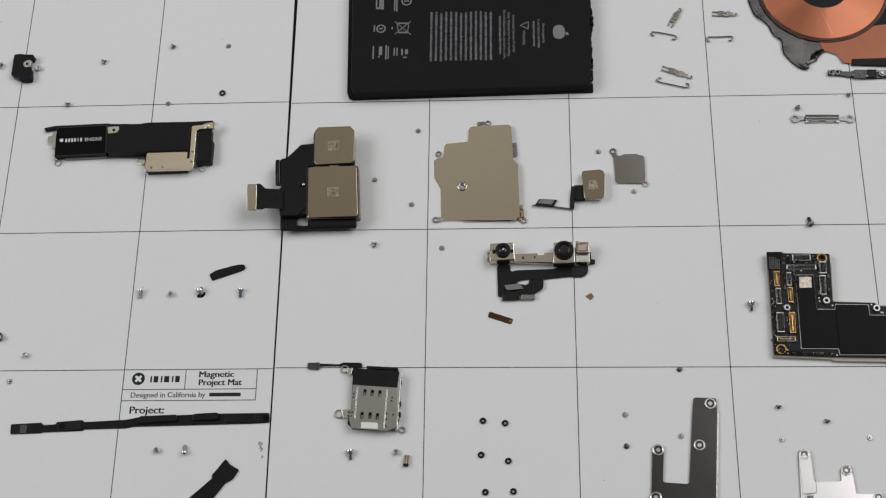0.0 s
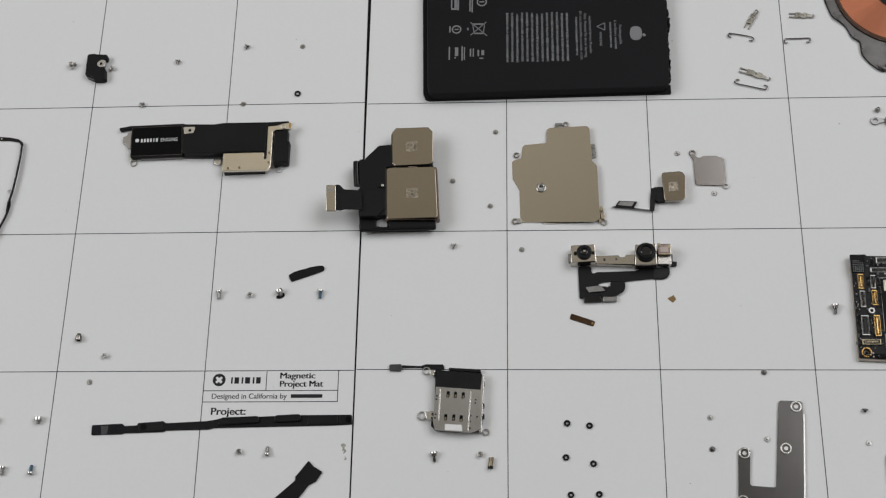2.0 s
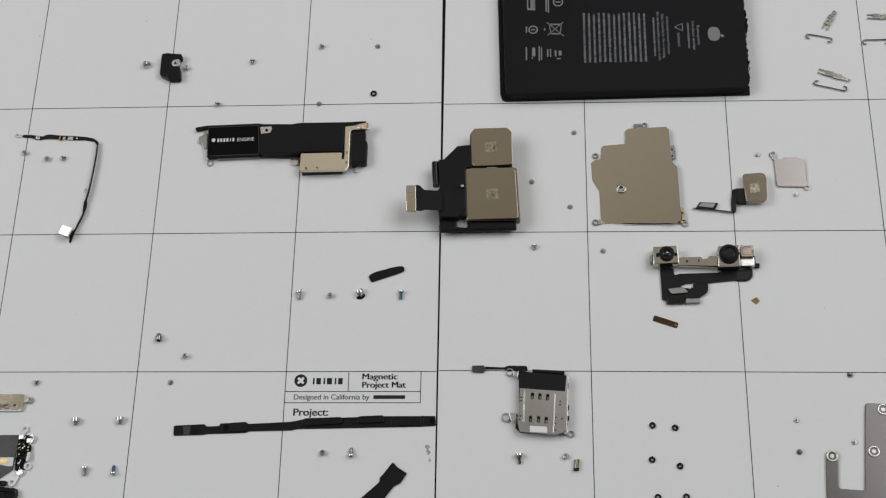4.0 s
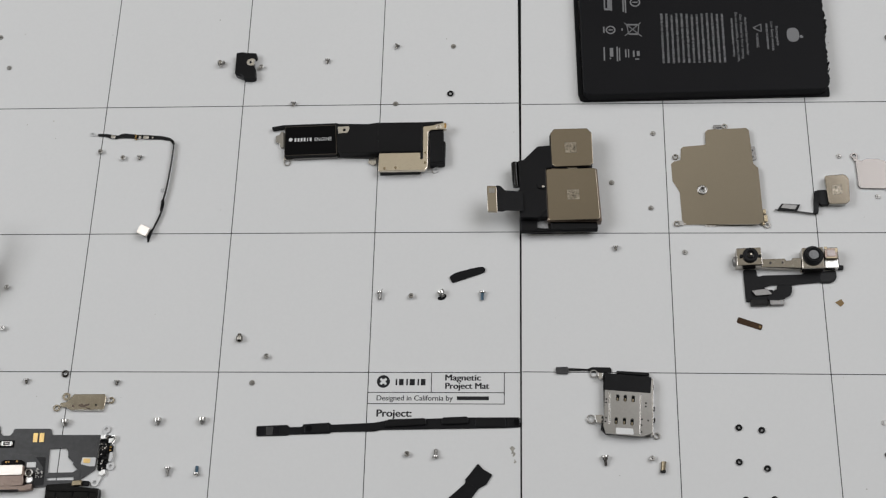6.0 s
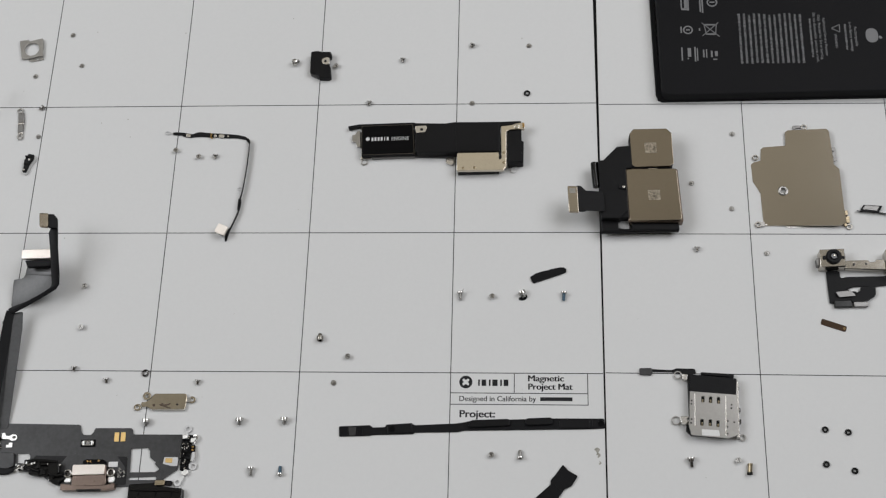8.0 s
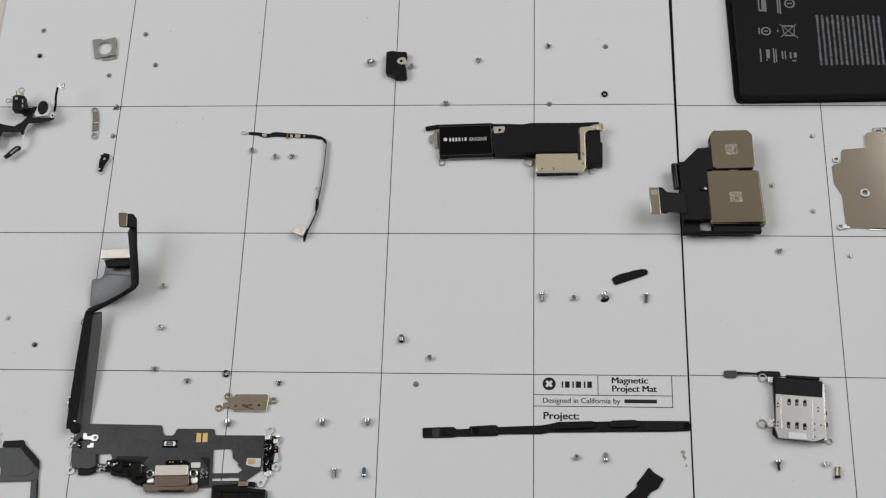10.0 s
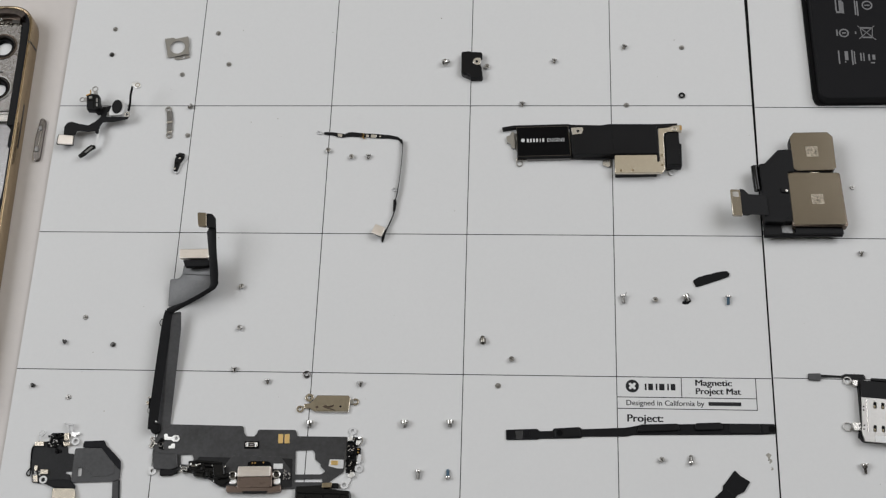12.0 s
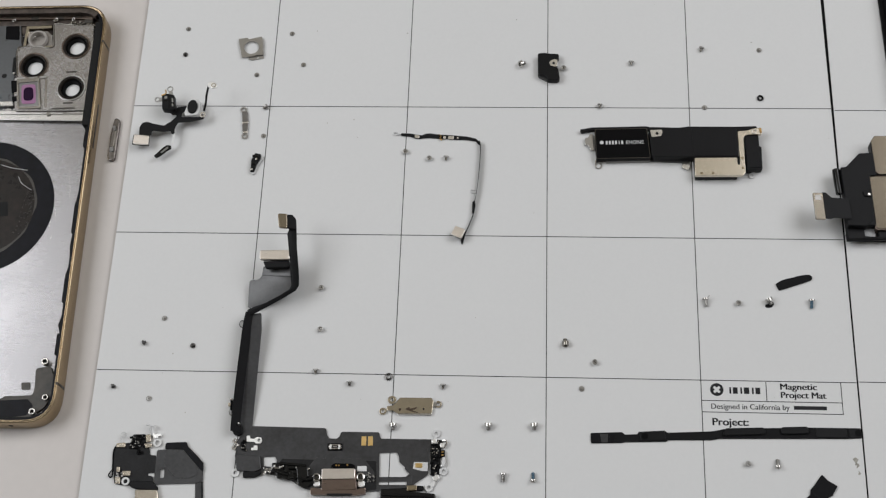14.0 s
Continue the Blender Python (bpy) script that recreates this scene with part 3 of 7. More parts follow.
part("torn_lip", joined(*[tilted(slab([(-w, -h), (w * 0.6, -h * 0.7), (w, h * 0.8), (-w * 0.4, h)], 0, 0.2, 0.3, 0.05), *xy, z, rx, ry, rz) for xy, z, w, h, rx, ry, rz in (
    ((-5.8, -28.9), 0.9, 2.0, 0.8, 25, 8, 38), ((-4.2, -27.6), 1.2, 1.5, 0.6, -30, 14, 25), ((-6.6, -30.4), 0.7, 1.6, 0.7, 35, -10, 55), ((-2.9, -27.0), 0.9, 1.2, 0.5, 20, 20, 10))]), M_COAT, coil, "black crumpled film lip")
part("film_fold", joined(*[tilted(slab(rect(0, 0, w, h), 0, 0.25, 0.3, 0.08), *xy, 0.5, rx, ry, rz) for xy, w, h, rx, ry, rz in zip([(-6.7, -31.2), (-4.4, -28.6), (-10.2, -32.8)], (4.2, 3.0, 5.5), (1.2, 1.6, 1.2), (18, -12, 10), (5, 10, -8), (28, 40, -28))]), M_GRAPHITE, coil)
part("black_tab", slab([(7.3, -30.7), (31.2, -30.5), (30.7, -34.6), (18.7, -33.8), (6.9, -33.1)], 0.3, 1.0, 0.3, 0.1), M_RUBBER, coil)

# ---- cowling strip below the coil ----
strip = thing("bracket_strip", (201.5, 4.9), "narrow dark steel bracket strip with black pads and rivets", "bracket")
part("strip", slab([(-10.7, 3.1), (-6.3, 3.0), (-5.8, 2.3), (19.1, 2.6), (18.7, -0.3), (3.4, -0.8), (-3.2, -0.1), (-6.4, 0.6), (-10.9, 1.0)], 0.2, 0.8, 0.4, 0.1), M_BLACKENED, strip)
for x, w in ((1040, 60), (1110, 34)):
    part("pad", slab([(a, b) for a, b in ([(-2.3, -0.7), (2.3, -0.8), (2.7, 2.6), (-1.9, 2.7)] if x == 1040 else [(2.4, -0.5), (5.7, -0.6), (6.1, 2.6), (2.7, 2.7)])], 0.8, 1.2, 0.3, 0.1), M_BLACK if x == 1110 else M_BLACKENED, strip)
for (x, y), r in zip([(-9.9, 1.8), (-7.7, 1.8), (0.2, 0.8), (7.7, 1.0)], (0.85, 1.0, 0.6, 1.25)):
    part("rivet", drum(x, y, r, 0.7, 1.4, 0.1, 20, r * 0.6), M_SOCKET, strip)

for x, y in [(-10.3, 2.4), (-9.1, 1.0), (-6.6, 2.3), (-2.4, 0.4), (2.3, -0.1), (6.1, 1.7), (8.9, 0.2)]:
    part("tab", slab(rect(x, y, 0.9, 0.5, 12), 0.6, 1.5, 0.1, 0.1), M_SOCKET, strip)
for x in (-9.9, -7.7):
    part("eyelet_box", slab(rect(x, 1.8, 1.9, 1.7, -1), 0.5, 1.15, 0.3, 0.1, [disc(x, 1.8, 0.5, 14)]), M_BLACKENED, strip)
part("end_boss", drum(7.7, 1.0, 0.62, 0.8, 1.7, 0.15, 18), M_STEEL_DULL, strip)

# ---- bracket with two round ears ----
ear_bracket = thing("bar_bracket", (186.8, -12.9), "steel bar bracket with two ring ears", "bracket")
part("bar", slab([(-5.7, 2.8), (5.8, 2.5), (5.6, 0.5), (-5.9, 0.7)], 0.2, 1.2, 0.3, 0.1), M_SOCKET, ear_bracket)
part("upper_edge", slab([(-5.7, 2.8), (5.8, 2.5), (5.7, 2.0), (-5.8, 2.3)], 1.2, 1.6, 0, 0.05), M_UMBER, ear_bracket, "dark upper edge")
part("rolled_edge", tube([(*p, 1.1) for p in [(-5.8, 1.5), (-0.4, 1.4), (5.7, 1.3)]], 0.26, 8, 3), M_COVER, ear_bracket, "bright rolled edge")
# dark umber strip drawn as the shade below the rolled edge
part("shadow_gap", slab([(-5.5, 1.1), (5.4, 0.9), (5.4, 0.6), (-5.6, 0.9)], 1.18, 1.24, 0, 0), M_UMBER, ear_bracket)
for pts in ([(-5.7, 1.2), (-4.7, 1.2), (-4.8, 0.0), (-5.8, 0.0)], [(-4.3, 1.2), (-0.9, 1.1), (-1.0, 0.1), (-4.4, 0.2)], [(1.0, 1.0), (4.1, 1.0), (4.0, -0.0), (0.9, 0.1)], [(4.7, 1.0), (5.8, 0.9), (5.7, -0.2), (4.6, -0.2)]):
    (ax, ay), (bx, by), (cx, cy), (dx, dy) = pts
    part("foot", tube([((ax + dx) / 2, (ay + dy) / 2, 0.5), ((bx + cx) / 2, (by + cy) / 2, 0.5)], 0.5, 10, 2), M_STEEL, ear_bracket)
for (x, y), nx in zip([(-9.1, 1.9), (9.5, 1.4)], (1, -1)):
    part("ear", ring_lug(x, y, 1.55, 0.85, 0.1, 0.7), M_SOCKET, ear_bracket)
    part("neck", slab([(x + nx * a, y + b) for a, b in ((1.1, -1.0), (2.6, -0.7), (4.2, -0.6), (4.2, 0.7), (2.6, 0.8), (1.1, 1.1))], 0.1, 0.62, 0.2, 0.08), M_SOCKET, ear_bracket)

# ---- spring wires and clips ----


def spring_wire(xy, pts, z=0.5):
    s = thing("spring_wire", xy, "bent thin steel spring wire with hooked ends", "spring", "spring wires")
    part("wire", tube([(a, b, z) for a, b in pts], 0.21, 8, 6), M_COVER, s)


def spring_clip(xy, a, b, label):
    """A small stamped clip along the line from a to b, with forked ends."""
    c = thing("spring_clip", xy, label, "clip", "spring clips", turn=math.degrees(math.atan2(b[1] - a[1], b[0] - a[0])))
    n = math.dist(a, b)
    leaf = part("leaf", lifted(slab([(-n * 0.28, -1.0), (-n * 0.12, -1.0), (-n * 0.11, -0.75), (-n * 0.04, -0.75), (-n * 0.03, -1.05), (n * 0.16, -1.1), (n * 0.17, -0.8), (n * 0.24, -0.8), (n * 0.36, -0.5),
          (n * 0.36, 0.6), (n * 0.24, 0.65), (n * 0.22, 1.1), (n * 0.08, 1.1), (n * 0.07, 0.75), (-n * 0.05, 0.75), (-n * 0.06, 1.1), (-n * 0.28, 1.1)], 0.35, 0.7, 0.15, 0.06,
         [disc(0.3, 0.1, 0.3, 12)]), lambda x, y: 0.08 * math.cos(x * 2.2 / n * 3)), M_SPRING, c)
    part("crease", slab(rect(-n * 0.12, 0.1, 0.35, 1.5), 0.76, 0.88, 0.1, 0.05), M_SPRING, leaf)
    part("crease", slab(rect(n * 0.2, 0.0, 0.35, 1.3), 0.72, 0.84, 0.1, 0.05), M_SPRING, leaf)
    for y in (-0.75, 0.75):
        part("prong", slab(rect(-n * 0.40, y, n * 0.26, 0.42), 0.2, 0.6, 0.15, 0.05), M_SPRING, c)
    part("hook", tube([(n * 0.34, -0.6, 0.5), (n * 0.44, -0.7, 0.5), (n * 0.5, 0.0, 0.5), (n * 0.46, 0.5, 0.4)], 0.22, 6, 4), M_SPRING, c)


spring_wire((134.2, 24.0), [(-3.3, -0.3), (-4.2, 0.0), (-4.3, 1.0), (-3.4, 1.3), (0.2, 0.6), (3.9, -0.4), (4.5, -1.3), (4.0, -2.0), (2.9, -1.8)])
spring_wire((154.3, 22.0), [(-3.7, -1.0), (-4.6, -1.1), (-4.8, -0.1), (-4.0, 0.6), (0.0, 0.6), (3.8, 0.7), (4.3, 0.0), (3.9, -1.0), (2.8, -0.9)])
spring_wire((136.3, 4.1), [(-3.8, 2.0), (-4.8, 2.2), (-5.5, 1.3), (-4.8, 0.6), (-0.1, -0.7), (4.5, -1.9), (5.5, -1.5), (5.5, -0.5), (4.6, -0.3)])
spring_clip((138.8, 31.3), *[(-2.1, -3.8), (2.0, 3.4)], "small stamped nickel clip lying aslant")
spring_clip((156.6, 32.2), *[(-4.4, -0.1), (4.1, -0.6)], "small stamped nickel clip")
spring_clip((138.2, 8.3), *[(-5.2, 1.9), (4.9, -2.1)], "small stamped nickel clip beside a spring wire")

# ---- shield plate ----
plate = thing("shield_plate", (67.0, -48.3), "nickel shield plate with screw ears and one round rivet", "shield plate")
part("sheet", lifted(slab([(-12.2, 0.6), (-12.5, 12.7), (-14.8, 17.1), (-15.0, 23.6), (-13.9, 24.5), (-11.7, 25.0), (-11.3, 29.4), (-10.5, 30.1), (-2.9, 30.5), (-2.7, 35.7), (-1.7, 36.4), (11.3, 36.5), (12.1, 35.5), (12.7, 22.7), (14.3, 20.9), (14.7, 0.9), (13.0, 0.0)], 0.35, 0.85, 0.5, 0.12,
     [disc(-5.0, 13.3, 0.9)]), lean(-2.8, 0.06)), M_PLATE, plate)
part("lower_lip", slab([(-12.2, 0.7), (-4.9, 0.3), (-4.2, -0.2), (10.9, -0.0), (13.0, 0.4), (14.7, 1.0), (14.7, 1.4), (-12.2, 1.1)], 0.0, 0.36, 0.1, 0.05), M_STEEL, plate)
part("rivet", drum(-5.0, 13.3, 1.75, 0.75, 1.15, 0.3, 28, 0.8), M_STEEL_DULL, plate)
for x, y, r in ((-13.4, 26.1, 1.05), (-14.1, 0.9, 1.1), (4.0, 37.8, 1.05), (16.0, 0.1, 1.05)):
    part("ear", ring_lug(x, y, r, 0.66, 0.2, 0.6), M_CLIP, plate)
part("tab", slab([(0.2, 38.3), (2.9, 38.4), (2.9, 37.4), (1.1, 37.3), (1.1, 36.6), (0.2, 36.6)], 0.1, 0.7, 0.15, 0.06), M_SOCKET, plate)
part("tab", slab([(-13.4, 1.9), (-11.9, 1.8), (-11.9, 0.2), (-13.3, 0.2)], 0.1, 0.7, 0.15, 0.06), M_STEEL_DULL, plate)
part("side_flap", slab([(12.3, 29.8), (13.9, 29.9), (14.2, 24.9), (13.3, 24.5), (12.4, 24.6)], 0.1, 0.6, 0.4, 0.06, [disc(13.0, 28.2, 0.35, 10), disc(13.0, 25.8, 0.3, 10)]), M_SOCKET, plate)
for pts in ([(14.9, 5.9), (15.9, 5.9), (15.9, 4.1), (14.9, 4.1)], [(15.0, 3.6), (16.3, 3.9), (16.3, 1.3), (15.1, 1.2)], [(14.0, 1.3), (15.1, 1.3), (15.4, 0.1), (14.4, 0.1)]):
    part("spring_finger", slab(pts, 0.1, 0.9, 0.3, 0.1), M_BRASS, plate)

# ---- small cover plate ----
cover = thing("cover_plate", (119.8, -34.9), "small grey steel cover plate with two ring ears", "cover plate")
part("sheet", lifted(slab([(-5.3, 10.8), (-4.5, 10.9), (-2.9, 10.5), (-2.0, 11.2), (2.6, 11.2), (3.2, 10.8), (5.1, 10.4), (5.1, -0.1), (-5.1, 0.2)], 0.25, 0.6, 1.35, 0.06), lambda x, y: 0.1 + 0.003 * x), M_COVER, cover)
part("ear", ring_lug(-5.5, 12.5, 1.15, 0.7, 0.15, 0.6), M_COVER, cover)
part("arm", slab([(-6.3, 12.0), (-4.9, 11.9), (-3.6, 10.4), (-5.2, 9.6)], 0.2, 0.55, 0.2, 0.05), M_COVER, cover)
part("ear", ring_lug(5.1, -0.2, 1.05, 0.65, 0.15, 0.6), M_STEEL_DULL, cover)

# ---- single small camera ----
small_camera = thing("wide_camera", (105.5, -41.2), "single small rear camera with a steel cap and bent flex", "camera module")
part("cap", lifted(slab([(-2.4, 10.4), (3.7, 10.8), (4.9, 10.3), (5.6, 8.7), (5.2, 0.8), (3.9, -0.1), (-1.8, -0.2)], 2.2, 2.7, 0.9, 0.15), lean(1.4, 0.05)), M_LID, small_camera, "bronze steel cap")
part("body", slab([(-2.2, 10.6), (3.8, 11.0), (5.5, 9.1), (5.1, 1.3), (3.8, 0.3), (-1.7, 0.2)], 0.1, 2.2, 0.8, 0.05), M_STEEL, small_camera, "bright steel side wall")
part("etched_patch", lifted(slab([(-0.2, 6.6), (3.0, 7.0), (3.0, 3.5), (-0.2, 3.1)], 2.7, 2.72, 0.1, 0), lean(1.4, 0.05)), M_ETCH, small_camera)
part("connector_block", slab([(-5.1, 5.5), (-1.6, 5.6), (-1.6, 0.0), (-4.0, -0.1), (-5.1, 0.9)], 0.2, 1.6, 0.3, 0.15), M_BLACK, small_camera)
part("flex", ribbon([(-5.1, 5.2, 1.5), (-5.8, 1.0, 1.4), (-5.9, -1.6, 0.9), (-6.1, -2.9, 0.5)], 1.9, 0.12, 38), M_FLEX_MID, small_camera)
part("flex_tail", ribbon([(-5.3, -2.9, 0.6), (-7.1, -2.7, 0.7), (-12.7, -1.9, 0.7), (-19.4, -1.2, 0.6)], 1.3, 0.12, 60), M_FLEX_GREY, small_camera)
part("contact_plate", slab([(-18.6, -1.4), (-17.1, 0.9), (-10.9, 0.5), (-12.2, -1.9)], 0.2, 0.8, 0.15, 0.08), M_FLEX, small_camera)
part("contact_face", slab([(-17.7, -0.8), (-16.6, 0.6), (-11.9, 0.2), (-12.9, -1.4)], 0.8, 1.0, 0.15, 0.05), M_SOCKET, small_camera)

# ---- rear camera pair ----
pair = thing("rear_camera", (10.5, -50.0), "dual rear camera module with bronze lids and a black flex", "camera module")
part("base", slab([(-10.8, 3.8), (-4.9, 3.5), (-4.7, -0.5), (-0.3, -0.4), (-0.3, 1.8), (15.4, 1.4), (15.6, -0.8), (2.0, -1.0), (-10.3, -1.5)], 2.6, 4.2, 0.4, 0.3), M_BLACK, pair)
part("base_wall", slab([(-10.8, 1.0), (1.8, -0.8), (15.4, -0.5), (15.4, -1.1), (1.8, -1.3), (-10.5, -1.7)], 2.4, 3.4, 0.3, 0.1), M_BLACK, pair)
# the shade of the mat behind this window is put into its grey
part("clear_film", slab([(-5.2, 4.9), (-1.6, 5.0), (-1.1, -0.1), (-5.0, -0.2)], 3.0, 3.3, 0.2, 0), M_SHADE_FILM, pair, "film window greyed for the shaded mat behind it")
part("carrier", slab([(-11.3, 24.2), (-9.4, 24.4), (-4.7, 29.5), (-0.0, 29.9), (0.4, 21.3), (-1.9, 21.1), (-1.3, 2.8), (-3.7, 2.7), (-4.6, 2.2), (-10.6, 2.5), (-11.3, 12.8), (-10.7, 13.2)], 2.6, 6.2, 0.5, 0.25), M_BLACK, pair)
part("upper_body", slab([(-0.5, 34.4), (13.8, 34.4), (14.2, 22.6), (12.9, 21.6), (1.1, 21.5), (-0.0, 22.5)], 2.4, 5.7, 0.8, 0.1), M_BLACK, pair)
part("upper_lid", lifted(slab([(-0.2, 34.6), (1.1, 36.3), (12.4, 36.2), (14.1, 34.4), (14.4, 22.8), (13.1, 21.8), (1.4, 21.7), (0.2, 22.7)], 5.7, 6.3, 0.4, 0.15), lean(7.1, 0.05)), M_LID, pair, "bronze lid with cut corners")
part("lower_body", slab([(-2.3, 21.5), (-1.4, 1.5), (16.9, 1.5), (15.7, 21.3)], 2.4, 5.3, 0.8, 0.1), M_BROWN, pair, "steel side wall")
part("lower_lid", lifted(slab([(-1.8, 21.2), (-1.1, 1.8), (16.3, 1.9), (15.2, 21.0)], 5.3, 5.9, 1.0, 0.15), lean(7.2, 0.05)), M_LID, pair, "bronze square lid")
part("bridge", slab([(5.6, 22.2), (8.9, 22.2), (8.9, 21.2), (5.7, 21.2)], 4.6, 5.5, 0.2, 0.1), M_CHAMPAGNE, pair)
part("etched_patch", lifted(slab([(4.7, 30.9), (8.7, 30.9), (8.9, 26.9), (4.9, 26.9)], 6.3, 6.32, 0.1, 0), lean(7.1, 0.05)), M_ETCH, pair)
part("etched_patch", lifted(slab([(5.3, 13.1), (9.3, 13.1), (9.6, 9.4), (5.5, 9.4)], 5.9, 5.92, 0.1, 0), lean(7.2, 0.05)), M_ETCH, pair)
for x, y in [(6.2, 30.7), (6.7, 13.1)]:
    part("lens_tube", drum(x, y, 3.9, 0.0, 2.6, 0.2, 36), M_BLACK, pair)
part("notch_block", slab([(-4.7, 15.0), (-2.3, 15.5), (-1.9, 13.0), (-4.5, 13.4)], 6.0, 6.7, 0.2, 0.15), M_BLACK, pair)
part("pin", drum(-2.8, 13.9, 0.5, 6.0, 6.9, 0.1, 12), M_STEEL, pair)
part("flank_tube", tube([(-12.4, 24.2, 4.0), (-12.2, 19.8, 4.0), (-11.8, 15.2, 4.0)], 1.3, 12, 3), M_GLOSS, pair)
part("flex_cover", slab([(-11.2, 12.3), (-2.1, 11.9), (-1.7, 5.5), (-2.8, 4.1), (-4.4, 2.4), (-10.5, 2.6)], 6.2, 6.6, 0.4, 0.1), M_FLEX, pair)
part("flex", lifted(slab([(-18.9, 13.8), (-17.4, 13.7), (-15.7, 12.0), (-9.9, 11.8), (-9.4, 4.5), (-15.3, 4.6), (-16.5, 4.1), (-18.5, 4.2)], 7.4, 7.65, 0.6, 0.05), lambda x, y: -0.09 * (x + 12)), M_FLEX, pair)
part("connector", slab([(-21.9, 13.5), (-18.6, 13.4), (-18.2, 3.7), (-21.5, 3.9)], 7.7, 8.6, 0.5, 0.15), M_PLATE, pair, "champagne steel connector plate")
part("connector_mark", slab([(-21.2, 12.6), (-19.2, 12.6), (-19.2, 10.7), (-21.2, 10.8)], 8.6, 8.63, 0.2, 0), M_STEEL_DULL, pair)

# ---- face camera array ----
array = thing("front_camera_array", (85.0, -76.5), "front camera array in a steel bridge with a black folded flex", "camera module")
part("left_block", lifted(slab([(-13.4, 18.5), (-5.5, 18.7), (-5.2, 12.5), (-13.6, 12.2)], 0.3, 4.2, 0.3, 0.2), lean(-9.4, 0.05)), M_ARRAY, array, "champagne steel camera block")
part("left_flank", slab([(-14.5, 15.8), (-13.4, 16.1), (-13.4, 13.2), (-14.3, 13.4)], 0.5, 2.8, 0.2, 0.1), M_SOCKET, array)
part("bridge", lifted(slab([(-5.3, 15.1), (2.3, 15.2), (2.8, 14.4), (4.4, 14.5), (4.9, 15.3), (7.6, 15.2), (7.5, 11.7), (-5.2, 12.3)], 0.8, 3.0, 0.2, 0.12), lean(2.4, 0.05)), M_ARRAY, array, "champagne steel bridge")
part("bridge_mark", drum(-2.4, 13.7, 0.4, 3.0, 3.04, 0, 12), M_UMBER, array)
part("bridge_mark", slab([(1.2, 13.4), (1.8, 13.4), (1.8, 14.2), (1.2, 14.2)], 3.0, 3.04, 0.2, 0), M_UMBER, array)
part("right_block", lifted(slab([(7.9, 18.4), (14.7, 18.6), (14.8, 11.1), (7.6, 11.0)], 0.3, 4.5, 0.3, 0.2), lean(11.3, 0.05)), M_ARRAY, array, "champagne steel camera block")
x, y = -9.1, 15.8
barrel = part("lens_barrel", drum(x, y, 2.55, 4.2, 5.2, 0.4, 32, 1.2), M_BLACK, array)
part("lens", drum(x, y, 1.3, 4.3, 5.0, 0.4, 24), M_LENS, barrel)
part("wing", joined(slab(rect(x - 3.0, y - 0.3, 1.0, 1.1), 4.2, 4.6, 0.3, 0.1), slab(rect(x + 3.0, y - 0.3, 1.0, 1.1), 4.2, 4.6, 0.3, 0.1)), M_BLACK, barrel)
# pale disc set on the lens to draw its glint
part("painted_glint", drum(x + 0.1, y + 0.2, 0.34, 4.95, 5.12, 0.1, 16), M_CHAMPAGNE, barrel)
x, y = 11.3, 15.4
barrel = part("lens_barrel", drum(x, y, 3.3, 4.4, 5.4, 0.3, 36), M_BLACK, array)
part("lens_collar", drum(x, y, 2.7, 5.4, 6.2, 0.3, 32, 1.9), M_BLACK, barrel)
part("lens", drum(x, y, 2.0, 5.3, 5.9, 0.4, 24), M_LENS, barrel)
part("projector", lifted(slab([(15.3, 18.7), (19.6, 18.7), (19.7, 14.8), (15.3, 14.7)], 0.4, 4.0, 0.3, 0.2), lean(17.5, 0.05)), M_ARRAY, array, "small dot projector block")
part("window_rim", slab([(15.4, 18.2), (19.4, 18.3), (19.3, 14.9), (15.3, 14.8)], 4.0, 4.08, 0.4, 0.05), M_PORT, array)
part("projector_window", slab([(16.0, 17.6), (18.8, 17.7), (18.7, 15.6), (16.0, 15.5)], 4.08, 4.2, 0.5, 0.1), M_ROSE, array, "rosy cream window")
for pts in ([(15.2, 18.9), (16.2, 18.9), (16.2, 17.9), (15.2, 17.9)], [(18.7, 18.4), (19.6, 18.4), (19.5, 16.9), (18.6, 16.9)], [(15.6, 15.2), (19.1, 15.3), (19.1, 14.7), (15.6, 14.7)]):
    part("spring_finger", slab(pts, 3.8, 4.25, 0.2, 0.1), M_BRASS, array)
part("projector_step", slab([(15.4, 15.2), (19.8, 15.3), (19.8, 11.9), (15.3, 11.8)], 0.4, 2.9, 0.3, 0.15), M_STEEL, array)
part("end_tab", slab([(20.0, 16.1), (20.4, 16.1), (20.4, 13.5), (21.7, 13.4), (21.6, 12.0), (19.9, 11.9)], 0.3, 1.2, 0.2, 0.1), M_BLACK, array)
part("flex", slab([(-11.2, 12.2), (-6.7, 12.2), (-6.7, 9.5), (-4.7, 10.1), (-1.1, 10.2), (7.6, 10.4), (9.1, 11.0), (15.2, 11.4), (19.3, 11.9), (19.2, 9.2), (18.4, 8.0), (16.8, 7.3), (13.8, 7.4), (13.2, 7.6), (6.2, 6.9), (4.3, 6.6), (-0.6, 6.7), (-2.8, 6.5), (-4.4, 5.9), (-5.9, 5.4), (-8.1, 5.1), (-8.9, 3.9), (-9.4, 1.8), (-10.4, 0.6), (-10.9, 0.9)], 0.35, 0.65, 0.9, 0.06), M_FLEX, array)
part("flex_base", slab([(-10.8, 6.7), (-7.5, 6.2), (-4.6, 5.7), (-4.0, 5.1), (-2.0, 5.0), (-1.3, 4.2), (-2.2, 2.6), (-3.1, 1.0), (-9.5, 0.9), (-10.5, 0.6)], 0.3, 0.6, 0.5, 0.05), M_FLEX, array)
